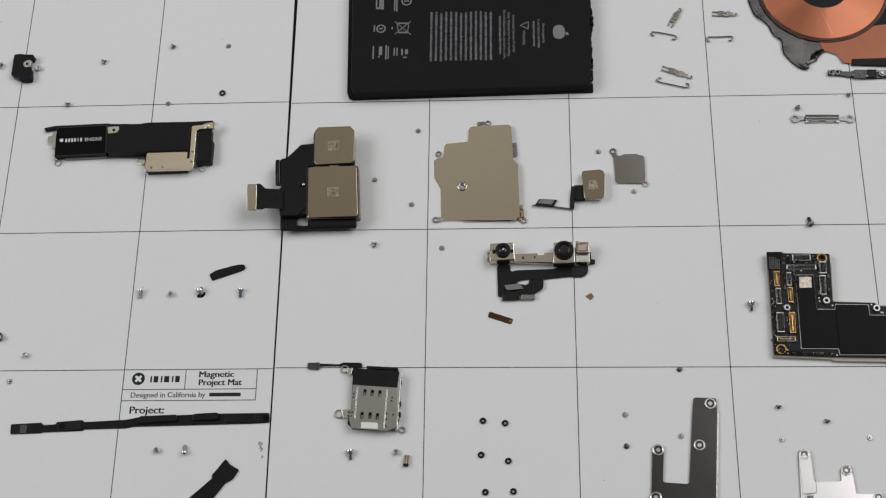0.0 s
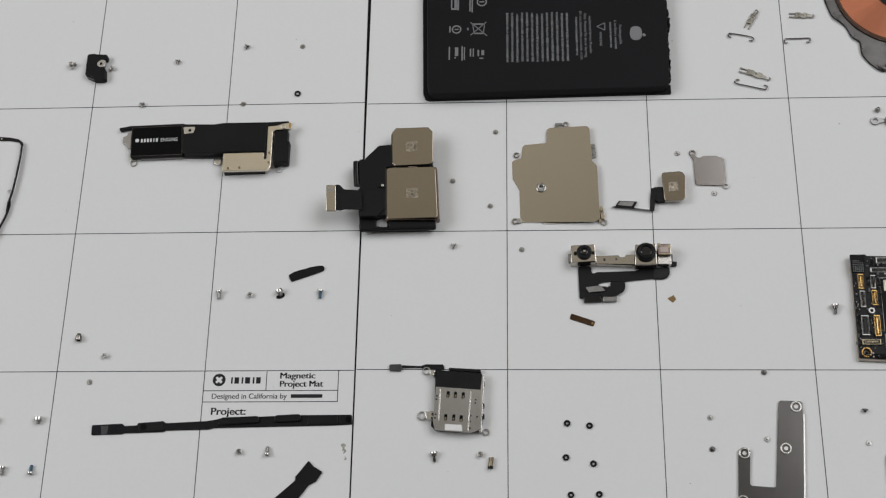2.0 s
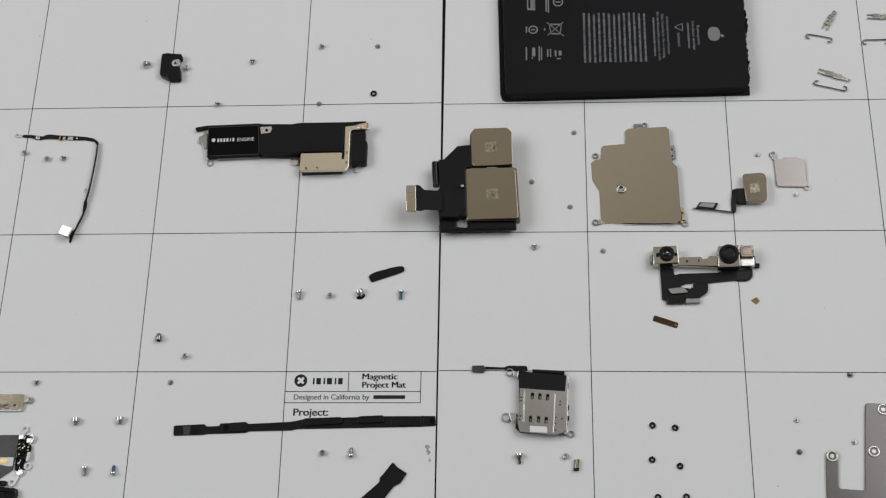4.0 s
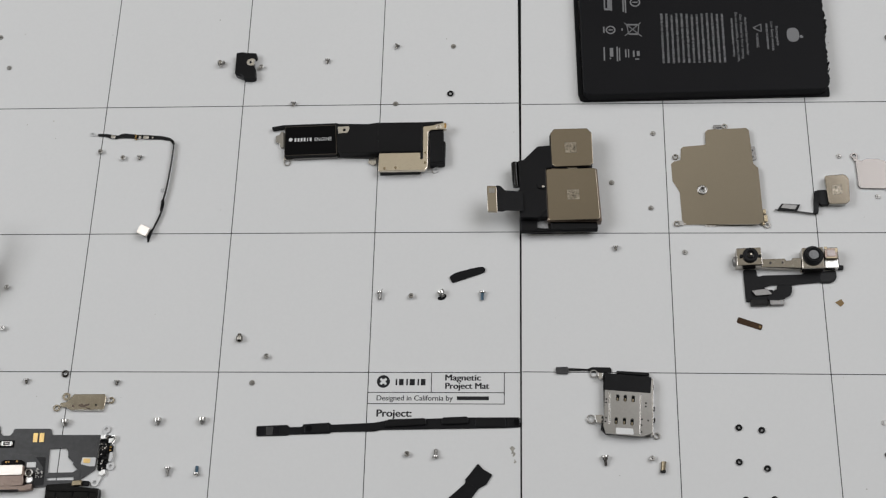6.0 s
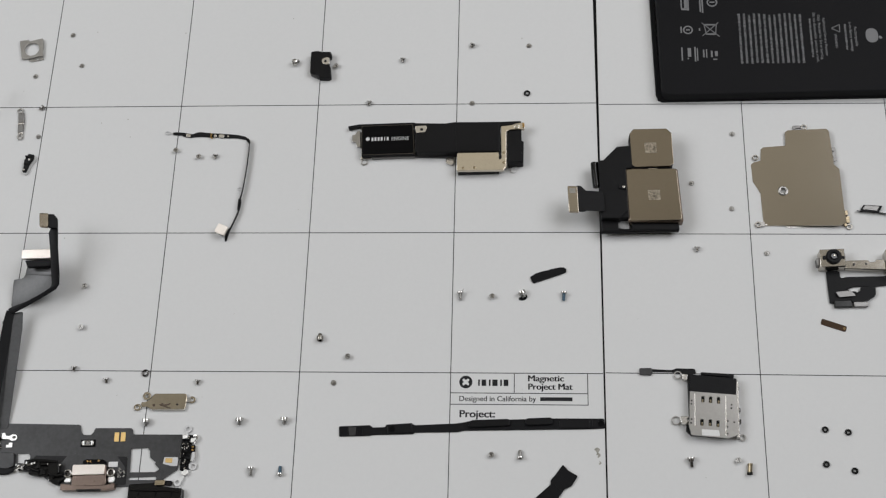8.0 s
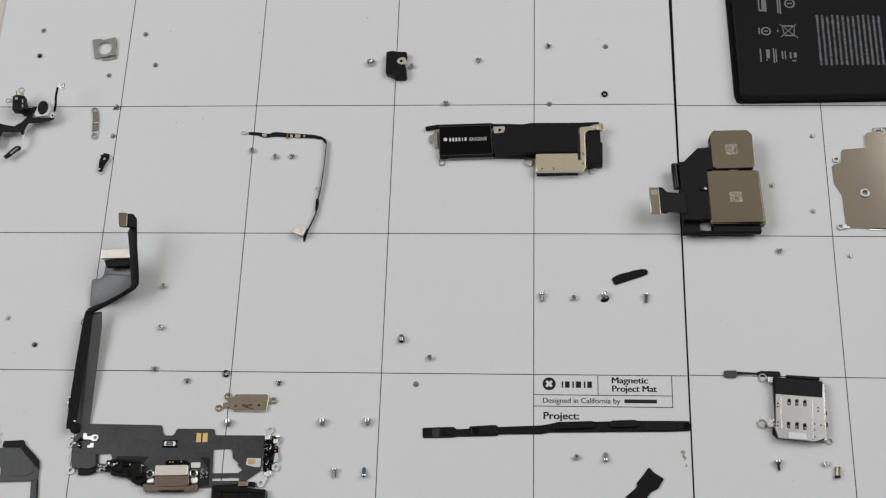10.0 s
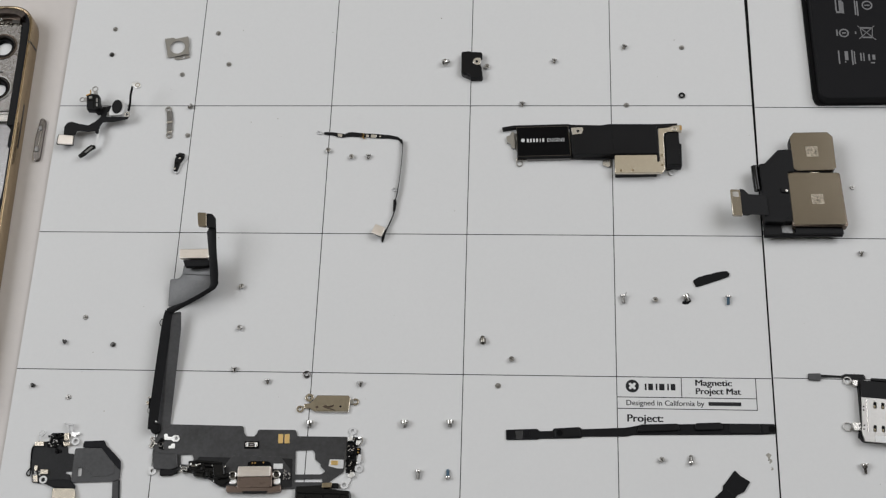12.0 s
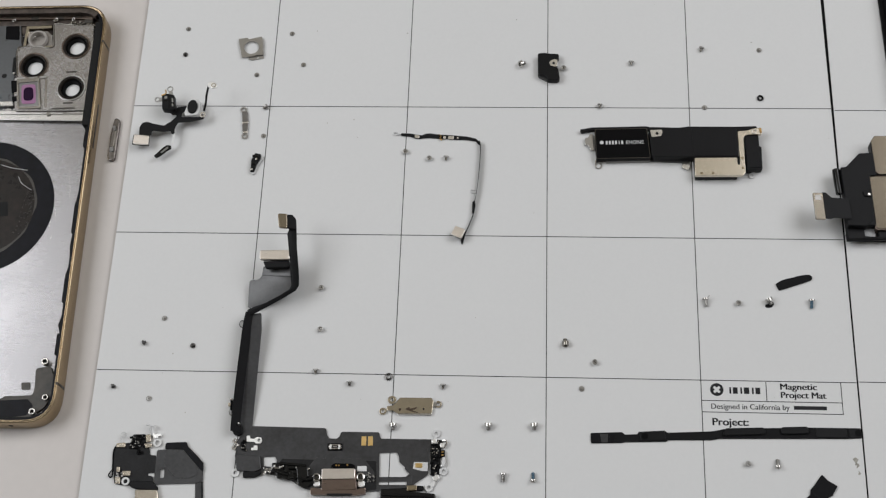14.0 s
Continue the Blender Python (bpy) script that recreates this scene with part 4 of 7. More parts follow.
part("flex_step", slab([(13.9, 10.9), (19.0, 11.4), (18.9, 9.3), (18.2, 8.3), (16.7, 7.7), (13.9, 7.7)], 0.65, 0.78, 0.6, 0.05), M_FLEX_MID, array)
part("flex_fold", slab([(-0.7, 6.4), (4.4, 6.6), (4.2, 3.9), (3.6, 2.9), (2.4, 2.3), (1.5, 1.6), (-3.6, 0.9), (-4.2, 2.4), (-2.3, 3.2), (-1.5, 4.9), (-0.6, 4.9)], 0.66, 1.0, 0.9, 0.06), M_FLEX, array)
part("folded_film", tilted(slab([(-8.9, 4.5), (-3.8, 5.1), (-2.3, 3.2), (-7.7, 2.7)], 0.0, 0.15, 0.2, 0.04), 0, 0, 1.15, 0, 0, 0), M_SOCKET, array, "greyish folded film")
part("connector", slab([(-9.6, 1.5), (-4.0, 1.6), (-3.6, -0.6), (-9.5, -0.8)], 0.1, 1.4, 0.4, 0.2), M_GLOSS, array)
part("connector", slab([(-3.3, 1.1), (1.5, 1.2), (1.3, -0.5), (-3.2, -0.6)], 0.1, 1.3, 0.3, 0.15), M_SOCKET, array)

# ---- tape scraps ----
tape = thing("tape_scrap", (74.9, -83.1), "small brown polyimide tape scrap with rounded corners", "tape", "tape scraps")
part("film", slab([(-3.7, 2.3), (4.2, -0.5), (3.5, -2.4), (-4.3, 0.3)], 0.02, 0.18, 0.6, 0.04), M_KAPTON, tape)
part("dot", drum(3.2, -1.2, 0.45, 0.18, 0.21, 0, 12), M_OCHRE, tape)
scrap = thing("tape_scrap", (104.5, -76.0), "tiny ochre foil square", "tape", "tape scraps")
part("film", slab([(-1.5, 0.2), (0.6, 1.4), (1.4, -0.1), (0.2, -1.3)], 0.02, 0.15, 0.2, 0.03), M_OCHRE, scrap)


# ---- logic board ----
board = thing("logic_board", (178.0, -88.0), "black phone logic board with gold connectors and shield cover", "circuit board", turn=-2.0)
BT = 2.2
part("lower_board", slab([(-15.4, 22.3), (-15.0, -10.4), (3.6, -10.7), (3.9, -11.2), (33.0, -11.0), (34.8, 7.8), (19.3, 8.3), (18.5, 9.1), (5.2, 9.3), (5.5, 22.7)], 0.1, 1.3, 0.4, 0.08), M_BOARD_EDGE, board, "tan board edge")
part("upper_board", slab([(-15.5, 25.8), (-10.7, 26.0), (-10.0, 25.5), (4.9, 25.6), (4.8, 8.7), (18.0, 8.6), (19.3, 7.6), (22.0, 7.5), (34.5, 7.9), (32.9, -9.6), (3.4, -10.0), (-14.9, -9.7), (-15.2, 19.2)], 1.3, 2.2, 0.5, 0.08,
     [disc(2.4, 24.1, 1.0), disc(-12.5, -7.9, 1.1)]), M_PCB, board, "black board with solder dots")
part("corner_block", slab([(-15.7, 25.6), (-11.4, 25.7), (-10.9, 24.5), (-11.4, 19.6), (-15.5, 19.4)], 2.2, 2.9, 0.2, 0.1), M_CHIP, board)
part("shield_rim", slab([(-6.68, 17.7), (-0.9, 17.9), (-0.6, 5.94), (5.15, 6.0), (5.5, 7.8), (16.0, 7.9), (16.3, 4.3), (34.1, 4.4), (32.8, -8.98), (5.7, -9.58), (5.35, -7.6), (-6.4, -7.8)], 2.2, 2.65, 0.3, 0.05), M_STEEL_DULL, board, "thin tin shield rim")
part("shield_cover", slab([(-6.6, 17.5), (-1.0, 17.7), (-0.7, 6.4), (-0.6, 5.7), (5.3, 5.8), (5.6, 7.6), (15.8, 7.7), (16.1, 4.1), (34.0, 4.2), (32.7, -8.8), (5.9, -9.4), (5.5, -7.4), (-6.2, -7.6)], 2.65, 2.95, 0.3, 0.1), M_CHIP, board, "black shield film")
part("upper_cover", slab([(5.5, 7.4), (15.8, 7.5), (16.1, 3.9), (33.9, 4.0), (32.7, -8.6), (6.0, -9.3), (5.7, -7.4), (5.3, 5.7)], 2.95, 3.15, 0.3, 0.08), M_CHIP, board, "second black shield film")
part("label_patch", slab([(-5.7, 16.8), (-1.7, 17.0), (-1.8, 13.2), (-5.7, 13.0)], 2.95, 2.99, 0.2, 0.02), M_ETCH, board, "pale champagne square patch")


def connector(parent, pts, z, metal, core=M_CHIP):
    """A press-fit socket: metal rim, black tongue, end clips."""
    cx, cy = sum(p[0] for p in pts) / 4, sum(p[1] for p in pts) / 4

    def shrunk(k):
        ux, uy = (pts[1][0] - pts[0][0]) / 2, (pts[1][1] - pts[0][1]) / 2
        vx, vy = (pts[3][0] - pts[0][0]) / 2, (pts[3][1] - pts[0][1]) / 2
        lu, lv = math.hypot(ux, uy), math.hypot(vx, vy)
        a, b = max(0.1, (lu - k) / lu), max(0.1, (lv - k) / lv)
        return [(cx + s * a * ux + t * b * vx, cy + s * a * uy + t * b * vy) for s, t in ((-1, -1), (1, -1), (1, 1), (-1, 1))]

    rim = part("connector", slab(pts, z, z + 0.5, 0.25, 0.05, [shrunk(0.11)]), metal, parent)
    part("well", slab(shrunk(0.12), z, z + 0.2, 0.0, 0), core, rim)
    part("spine", slab(shrunk(0.76), z + 0.46, z + 0.52, 0.05, 0), M_FLEX_MID if metal is M_STEEL_DULL else metal, rim)
    part("tongue", slab(shrunk(0.5), z + 0.2, z + 0.45, 0.1, 0.05), core, rim)
    long_u = math.dist(pts[0], pts[1]) > math.dist(pts[0], pts[3])
    n = max(4, int(max(math.dist(pts[0], pts[1]), math.dist(pts[0], pts[3])) / 0.45))
    inner = shrunk(0.42)
    pins = []
    for k in range(n):
        s = (k + 0.5) / n
        for a, b in (((0, 1), (3, 2)) if long_u else ((0, 3), (1, 2))), :
            for i, j in (a, b):
                x = inner[i][0] + (inner[j][0] - inner[i][0]) * s
                y = inner[i][1] + (inner[j][1] - inner[i][1]) * s
                pins.append(slab(rect(x, y, 0.15, 0.15), z + 0.15, z + 0.42, 0, 0))
    part("pin_row", joined(*pins), M_SPRING if metal is M_STEEL_DULL else metal, rim)
    ends = ((0, 3), (1, 2)) if long_u else ((0, 1), (3, 2))
    outer = shrunk(-0.05)
    for i, j in ends:
        (ax, ay), (bx, by) = outer[i], outer[j]
        mx, my = (ax + bx) / 2, (ay + by) / 2
        mx, my = mx + (cx - mx) * 0.06, my + (cy - my) * 0.06
        n = math.dist((ax, ay), (bx, by))
        part("end_clip", slab(rect(mx, my, n, 0.34, math.degrees(math.atan2(by - ay, bx - ax))), z + 0.42, z + 0.66, 0.12, 0.06), metal, rim)
    return rim


connector(board, [(-7.4, 22.8), (-1.5, 22.9), (-1.5, 25.0), (-7.4, 24.8)], BT, M_STEEL_DULL)
connector(board, [(-9.5, 19.6), (0.2, 19.8), (0.2, 21.4), (-9.5, 21.2)], BT, M_STEEL_DULL)
connector(board, [(-13.7, 13.7), (-11.9, 13.7), (-11.9, 18.8), (-13.7, 18.7)], BT, M_GOLD)
connector(board, [(-9.6, 13.9), (-8.1, 13.9), (-8.2, 18.5), (-9.6, 18.4)], BT, M_STEEL_DULL)
connector(board, [(-13.3, 7.4), (-11.7, 7.4), (-11.8, 12.9), (-13.4, 12.9)], BT, M_STEEL_DULL)
connector(board, [(-9.5, 8.1), (-7.9, 8.1), (-7.9, 13.2), (-9.6, 13.2)], BT, M_GOLD)
connector(board, [(-13.6, -2.3), (-11.2, -2.3), (-11.2, 4.4), (-13.6, 4.4)], BT, M_STEEL_DULL)
connector(board, [(-9.5, -2.5), (-7.6, -2.4), (-7.7, 4.5), (-9.6, 4.5)], BT, M_GOLD)
connector(board, [(-13.8, -5.5), (-8.0, -5.3), (-8.0, -3.7), (-13.8, -3.8)], BT, M_BRASS)
connector(board, [(1.2, 18.5), (3.5, 18.6), (3.5, 22.5), (1.2, 22.4)], BT, M_STEEL_DULL)
connector(board, [(1.0, 10.9), (2.9, 10.9), (3.0, 17.8), (1.0, 17.7)], BT, M_STEEL_DULL)
for x, y, r in ((2.3, 24.0, 1.65), (-12.6, -8.0, 1.7)):
    eyelet = part("gold_eyelet", drum(x, y, r, 2.2, 2.55, 0.15, 28, 1.25), M_GOLD, board, "gold ring round a screw hole")
    part("sleeve", drum(x, y, 1.2, 0.2, 2.4, 0.05, 24, 0.95), M_KAPTON, eyelet)
for x, y, r in ((2.7, 8.9, 1.2), (-10.1, 6.1, 1.1), (18.5, 6.6, 1.2)):
    post = part("standoff", drum(x, y, r * 0.95, 2.0, 3.0, 0.1, 24, r * 0.48), M_STEEL_DULL, board, "bright screw post")
    part("bore", drum(x, y, r * 0.55, 1.9, 2.5, 0, 16), M_RUBBER, post)
rng = random.Random(7)
dots = []
for x, y in [(-10.5, -9.3), (-8.7, -9.2), (-7.7, -9.1), (0.5, 9.9), (0.6, 8.8), (17.1, 8.0), (20.0, 5.4), (20.5, 5.3), (4.9, -9.5), (4.6, 7.4), (-10.6, -8.2), (-4.7, 19.4)]:
    dots.append(drum(x, y, 0.28, 2.2, 2.3, 0.02, 10))
for k in range(34):
    x, y = -13.4, 21.6
    dots.append(slab(rect(x + (k % 6) * 0.62 - 1.5, y + (k // 6) * 0.75 - 1.9, 0.13, 0.28), 2.9, 2.94, 0, 0))
part("solder_dot", joined(*dots), M_WHITE_PRINT, board)
chips = []
for (x, y), w, h in zip([(-10.3, 21.9), (-7.1, 19.3), (-10.2, 13.3), (-10.9, 6.7), (-15.1, 7.3), (-8.0, -1.7), (-3.0, 22.1), (0.1, 22.2), (4.0, 17.6), (4.0, 12.9), (-14.7, -2.5), (-7.6, -4.8), (0.6, 11.5), (-15.4, -5.0), (-0.4, 24.5)], (0.9, 0.7, 0.6, 1.2, 0.6, 0.8, 1.0, 0.7, 0.6, 0.6, 0.5, 0.8, 0.6, 0.6, 0.9), (0.6, 0.9, 1.4, 0.6, 1.5, 1.2, 0.5, 0.5, 1.3, 0.9, 1.4, 0.6, 1.1, 0.9, 0.7)):
    chips.append(slab(rect(x, y, w, h), 2.2, 2.5, 0.05, 0.05))
part("chip_part", joined(*chips), M_FLEX_GREY, board)
rng = random.Random(17)
for quad in ([(-15.0, 18.5), (-13.2, 18.6), (-12.6, -9.4), (-14.9, -9.5)], [(-10.2, 24.7), (0.9, 24.9), (0.7, 22.2), (-10.3, 22.0)], [(-10.5, 19.3), (-6.8, 19.4), (-6.5, -7.3), (-11.3, -7.5)], [(0.2, 22.2), (1.3, 22.2), (4.2, 9.7), (0.5, 9.6)], [(-12.6, -8.4), (3.5, -9.0), (3.1, -9.9), (-12.6, -9.5)]):
    litter(board, "chip_part", quad, 2.2, 44, (0.2, 0.8), M_CHIP, rng, 0.55)
    litter(board, "chip_part", quad, 2.2, 14, (0.15, 0.5), M_GLOSS, rng, 0.5)
    litter(board, "capacitor", quad, 2.2, 10, (0.15, 0.4), M_KAPTON, rng, 0.5)
    litter(board, "solder_part", quad, 2.2, 22, (0.1, 0.3), M_STEEL_DULL, rng, 0.4)


# ---- dark bracket ----
def riveted(parent, x, y, z, r=1.85):
    ring = part("rivet", drum(x, y, r, z, z + 0.35, 0.22, 28, r * 0.66), M_STEEL, parent, "bright pressed eyelet")
    part("eyelet_floor", drum(x, y, r * 0.7, z - 0.2, z + 0.05, 0, 20), M_GUN, ring)
    part("eyelet_core", drum(x, y, r * 0.36, z, z + 0.12, 0.05, 18), M_STEEL_DULL, ring)


dark = thing("long_bracket", (132.9, -141.4), "tall nickel steel bracket with pressed eyelets", "bracket")
part("sheet", slab([(3.4, 30.5), (10.6, 30.2), (10.6, 25.9), (7.6, -11.0), (-12.3, -11.0), (-10.5, 14.3), (-9.6, 15.1), (-7.6, 15.1), (-6.8, 14.2), (-7.7, 3.2), (0.3, 2.6), (2.7, 25.1)], 0.25, 0.75, 0.9, 0.1), M_GUN, dark)
part("bent_edge", slab([(10.7, 26.2), (11.1, 25.9), (8.2, -11.0), (7.6, -11.0)], 0.0, 0.7, 0.1, 0.05), M_STEEL, dark)
for x, y in [(8.6, 28.4), (4.3, 14.9), (-8.7, 13.4), (-10.2, -1.6)]:
    riveted(dark, x, y, 0.75)
light = thing("ear_bracket", (177.3, -141.5), "bright steel bracket with round ears and eyelets", "bracket")
part("sheet", slab([(-9.7, 11.9), (-9.4, 13.1), (-8.3, 13.7), (-7.0, 13.7), (-6.0, 13.0), (-5.7, 10.9), (-5.5, 3.5), (2.7, 3.5), (2.8, 7.2), (3.7, 8.3), (5.5, 8.5), (6.3, 7.6), (6.9, -0.4), (11.2, -0.4), (12.5, -0.1), (14.2, -0.2), (14.8, -1.4), (14.0, -11.0), (-10.4, -10.9)], 0.25, 0.75, 0.5, 0.1), M_PALE, light)
part("overlap_leaf", slab([(-9.6, 11.5), (-6.0, 11.5), (-5.8, 3.6), (-5.1, 3.2), (-5.2, 0.3), (-5.9, -0.3), (-9.4, -0.5)], 0.75, 0.95, 0.4, 0.06), M_PALE, light)
for x, y in [(-7.9, 11.8), (4.5, 6.8), (-7.4, -2.2), (13.4, -1.7)]:
    riveted(light, x, y, 0.9 if x < -20 else 0.75, 1.6)

part("leaf_seam", joined(*[slab(rect((a[0] + b[0]) / 2, (a[1] + b[1]) / 2, math.dist(a, b), 0.16, math.degrees(math.atan2(b[1] - a[1], b[0] - a[0]))), 0.76, 0.79, 0, 0)
     for a, b in zip([(-5.8, 4.4), (-5.1, 3.3), (-5.1, 0.4), (-5.9, -0.4)], [(-5.1, 3.3), (-5.1, 0.4), (-5.9, -0.4), (-9.5, -0.6)])]), M_GUN, light)

# ---- tray reader ----
reader = thing("card_reader", (33.5, -120.8), "steel card tray reader with contact slots and a short flex", "card reader")
part("base", slab([(-6.9, 20.2), (8.4, 18.8), (8.5, 2.7), (7.7, 0.5), (4.9, -0.5), (-6.6, 0.2), (-7.7, 1.3), (-7.7, 3.0), (-7.0, 3.7)], 0.1, 2.2, 0.4, 0.1), M_BLACK, reader)
part("cover", slab([(-6.3, 19.1), (8.5, 18.3), (8.1, 11.3), (7.9, 0.1), (4.7, -1.0), (-6.7, -0.0), (-7.4, 2.7), (-7.1, 5.1)], 2.2, 3.1, 0.3, 0.1,
     [rounded(rect(x, y, 1.05, 2.2, -4), 0.45, 3) for x, y in [(-2.6, 11.6), (-0.2, 11.4), (2.3, 11.2), (-3.3, 4.0), (-0.7, 3.9), (1.7, 3.6)]]), M_STEEL_DULL, reader, "grey steel cover")
part("contact_bed", slab([(-4.4, 13.4), (3.9, 12.7), (3.6, 2.4), (-4.3, 3.1)], 2.2, 2.4, 0, 0), M_RUBBER, reader)
for x, y in [(-2.7, 11.4), (-0.2, 11.3), (2.3, 11.0), (-3.3, 3.9), (-0.8, 3.7), (1.7, 3.4)]:
    part("contact", tilted(slab(rect(0, 0, 0.5, 1.2), 0, 0.2, 0.2, 0.05), x, y - 0.35, 2.6, 12, 0, -4), M_BRASS, reader)
part("black_film", slab([(-6.3, 19.4), (8.4, 18.4), (7.9, 13.1), (-6.7, 14.2)], 3.1, 3.2, 0.3, 0.05), M_FLEX, reader, "matt black film strip")
part("raised_edge", slab([(-5.3, 13.4), (-4.9, 13.4), (-5.3, 2.9), (-5.7, 2.9)], 3.1, 3.26, 0.1, 0.05), M_STEEL, reader)
part("raised_edge", slab([(4.5, 12.6), (4.9, 12.5), (4.1, -0.5), (3.8, -0.4)], 3.1, 3.26, 0.1, 0.05), M_STEEL, reader)
part("paper_label", slab([(-3.5, 1.8), (1.9, 1.5), (2.1, -0.5), (-3.5, -0.2)], 3.1, 3.14, 0.3, 0.02), M_WHITE, reader, "blank white sticker")
part("side_wall", slab([(7.7, 18.1), (9.0, 17.9), (8.5, 5.2), (8.2, 0.2), (7.6, 0.3)], 0.3, 2.8, 0.3, 0.08), M_STEEL, reader)
part("upper_bar", slab([(-2.7, 21.1), (7.8, 20.5), (8.0, 19.4), (-2.4, 20.2)], 0.1, 1.5, 0.3, 0.15), M_BLACK, reader)
part("flex", slab([(-18.2, 22.3), (-11.8, 22.0), (-10.3, 22.6), (-4.4, 22.5), (-3.9, 20.7), (-10.5, 20.8), (-11.8, 21.4), (-18.0, 21.4)], 0.25, 0.5, 0.6, 0.05), M_FLEX, reader)
part("connector", slab([(-22.2, 22.5), (-18.2, 22.6), (-18.0, 21.3), (-18.3, 20.2), (-22.1, 20.4)], 0.05, 0.9, 0.4, 0.12), M_FLEX_GREY, reader)
for x, y, r in ((-9.9, 20.3, 1.35), (-11.1, 5.2, 1.5), (9.6, -0.2, 1.1)):
    part("ear", ring_lug(x, y, r, r - 0.36, 0.3, 0.65), M_STEEL_DULL, reader)
for pts in ([(-8.6, 20.2), (-7.0, 20.0), (-7.3, 18.1), (-7.8, 18.1), (-8.6, 18.5)], [(-10.1, 6.1), (-7.3, 6.2), (-7.3, 3.4), (-9.4, 3.6)], [(7.5, 1.0), (8.5, 0.8), (8.3, -0.6), (7.4, -0.5)]):
    part("bent_tab", slab(pts, 0.3, 2.4, 0.2, 0.1), M_STEEL, reader)
marks = [slab(rect(x, y, 0.5, 0.5), 3.1, 3.12, 0, 0) for x, y in [(6.3, 9.8), (6.2, 8.7), (6.8, 4.1), (4.8, 4.5), (4.6, 2.6), (4.5, 0.4), (-6.2, 11.1), (-6.3, 10.0), (-6.5, 5.0), (-6.7, 3.8), (-7.6, 5.2), (-7.7, 3.9)]]
part("stamped_mark", joined(*marks), M_RUBBER, reader)
part("corner_foot", slab([(-8.0, 3.2), (-6.7, 3.1), (-6.6, 1.4), (-8.1, 1.6)], 0.1, 1.6, 0.2, 0.1), M_BLACK, reader)
for y in (15.4, 8.2, 4.6):
    part("side_lug", slab(rect(8.75, y, 0.7, 1.3, -3), 0.4, 2.5, 0.15, 0.08), M_BLACKENED, reader)

# ---- vibration motor and loudspeaker unit ----
speaker = thing("speaker_unit", (-55.8, -25.7), "black vibration motor and loudspeaker unit in a champagne frame", "speaker module")
part("motor_case", slab([(-27.7, 15.8), (-9.4, 16.4), (-8.4, 4.5), (-27.2, 4.0)], 0.3, 2.6, 0.3, 0.15), M_BLACK, speaker)
part("label_rim", slab([(-27.7, 15.7), (-9.5, 16.3), (-8.5, 4.7), (-27.1, 4.2)], 2.6, 2.63, 0.3, 0.02), M_GUN, speaker, "thin grey rim")
part("motor_label", slab([(-27.5, 15.5), (-9.7, 16.1), (-8.75, 4.95), (-27.0, 4.4)], 2.6, 2.66, 0.3, 0.02), M_CHIP, speaker, "black label with white lettering")
part("motor_edge", slab([(-24.0, 5.2), (-8.7, 5.5), (-8.5, 4.1), (-23.7, 3.6)], 0.2, 1.3, 0.2, 0.1), M_SOCKET, speaker)
part("motor_step", slab([(-9.7, 5.8), (2.9, 6.4), (5.3, 4.2), (2.6, 3.9), (-9.0, 4.3)], 0.2, 1.0, 0.3, 0.1), M_FLEX_GREY, speaker)
for k in range(6):
    wide = 0.3 if k == 4 else 0.66
    part("mark_bar", slab(rect(-23.6 + 1.08 * k, 10.42 + 0.04 * k, wide, 1.36, 2.1), 2.665, 2.68, 0, 0), M_WHITE_PRINT, speaker)
words("lettering", "ENGINE", -16.9, 9.95, 1.95, 2.665, speaker, M_WHITE_PRINT, 2.1, 0.9, 0.0)
part("logo_mark", slab(disc(-25.3, 10.5, 0.7, 20), 2.665, 2.68, 0, 0), M_WHITE_PRINT, speaker, "plain white rounded mark")
part("upper_rail", slab([(-32.8, 16.2), (-28.6, 17.0), (-9.5, 17.6), (-8.5, 17.3), (2.0, 17.1), (4.9, 17.6), (21.3, 17.6), (28.6, 17.9), (28.7, 16.8), (21.3, 16.0), (5.0, 16.4), (-8.4, 16.2), (-27.9, 16.0), (-32.3, 15.1)], 0.2, 1.6, 0.3, 0.12), M_BLACK, speaker)
part("speaker_body", slab([(-8.9, 15.4), (2.2, 15.5), (5.5, 16.0), (21.4, 15.9), (21.4, 4.7), (6.4, 4.5), (-7.4, 4.4), (-8.2, 5.2)], 0.2, 4.0, 0.5, 0.25), M_BLACK, speaker, "matt black speaker body")
part("speaker_panel", slab([(5.6, 15.7), (21.1, 15.7), (21.1, 4.9), (6.2, 4.8)], 4.0, 4.15, 0.4, 0.08), M_BLACK, speaker)
part("frame", slab([(21.6, 14.8), (25.3, 15.2), (26.6, 15.8), (29.8, 16.3), (29.9, 13.6), (27.5, 13.5), (24.6, 13.4), (23.5, 12.6), (23.6, -0.9), (22.6, -2.3), (6.4, -2.5), (6.4, 4.4), (21.0, 4.6), (21.1, 1.9), (21.9, 2.1)], 2.4, 3.6, 0.5, 0.12), M_CHAMPAGNE, speaker, "champagne stamped frame")
part("eyelet", drum(27.2, 14.6, 0.95, 3.6, 3.85, 0.1, 20, 0.5), M_STEEL, speaker)
part("frame_slot", slab([(21.0, 5.0), (21.6, 5.0), (21.7, 1.9), (21.0, 1.9)], 3.6, 3.66, 0.1, 0), M_RUBBER, speaker)
for x, y in [(8.6, -1.5), (12.5, -1.3), (22.7, 0.6), (22.7, 4.4)]:
    part("dimple", drum(x, y, 0.5, 3.6, 3.7, 0.08, 14), M_BRASS, speaker)
part("frame_lip", slab([(6.5, -1.0), (21.1, -0.9), (21.0, -2.2), (6.8, -2.6)], 0.05, 2.4, 0.2, 0.1), M_BLACK, speaker)
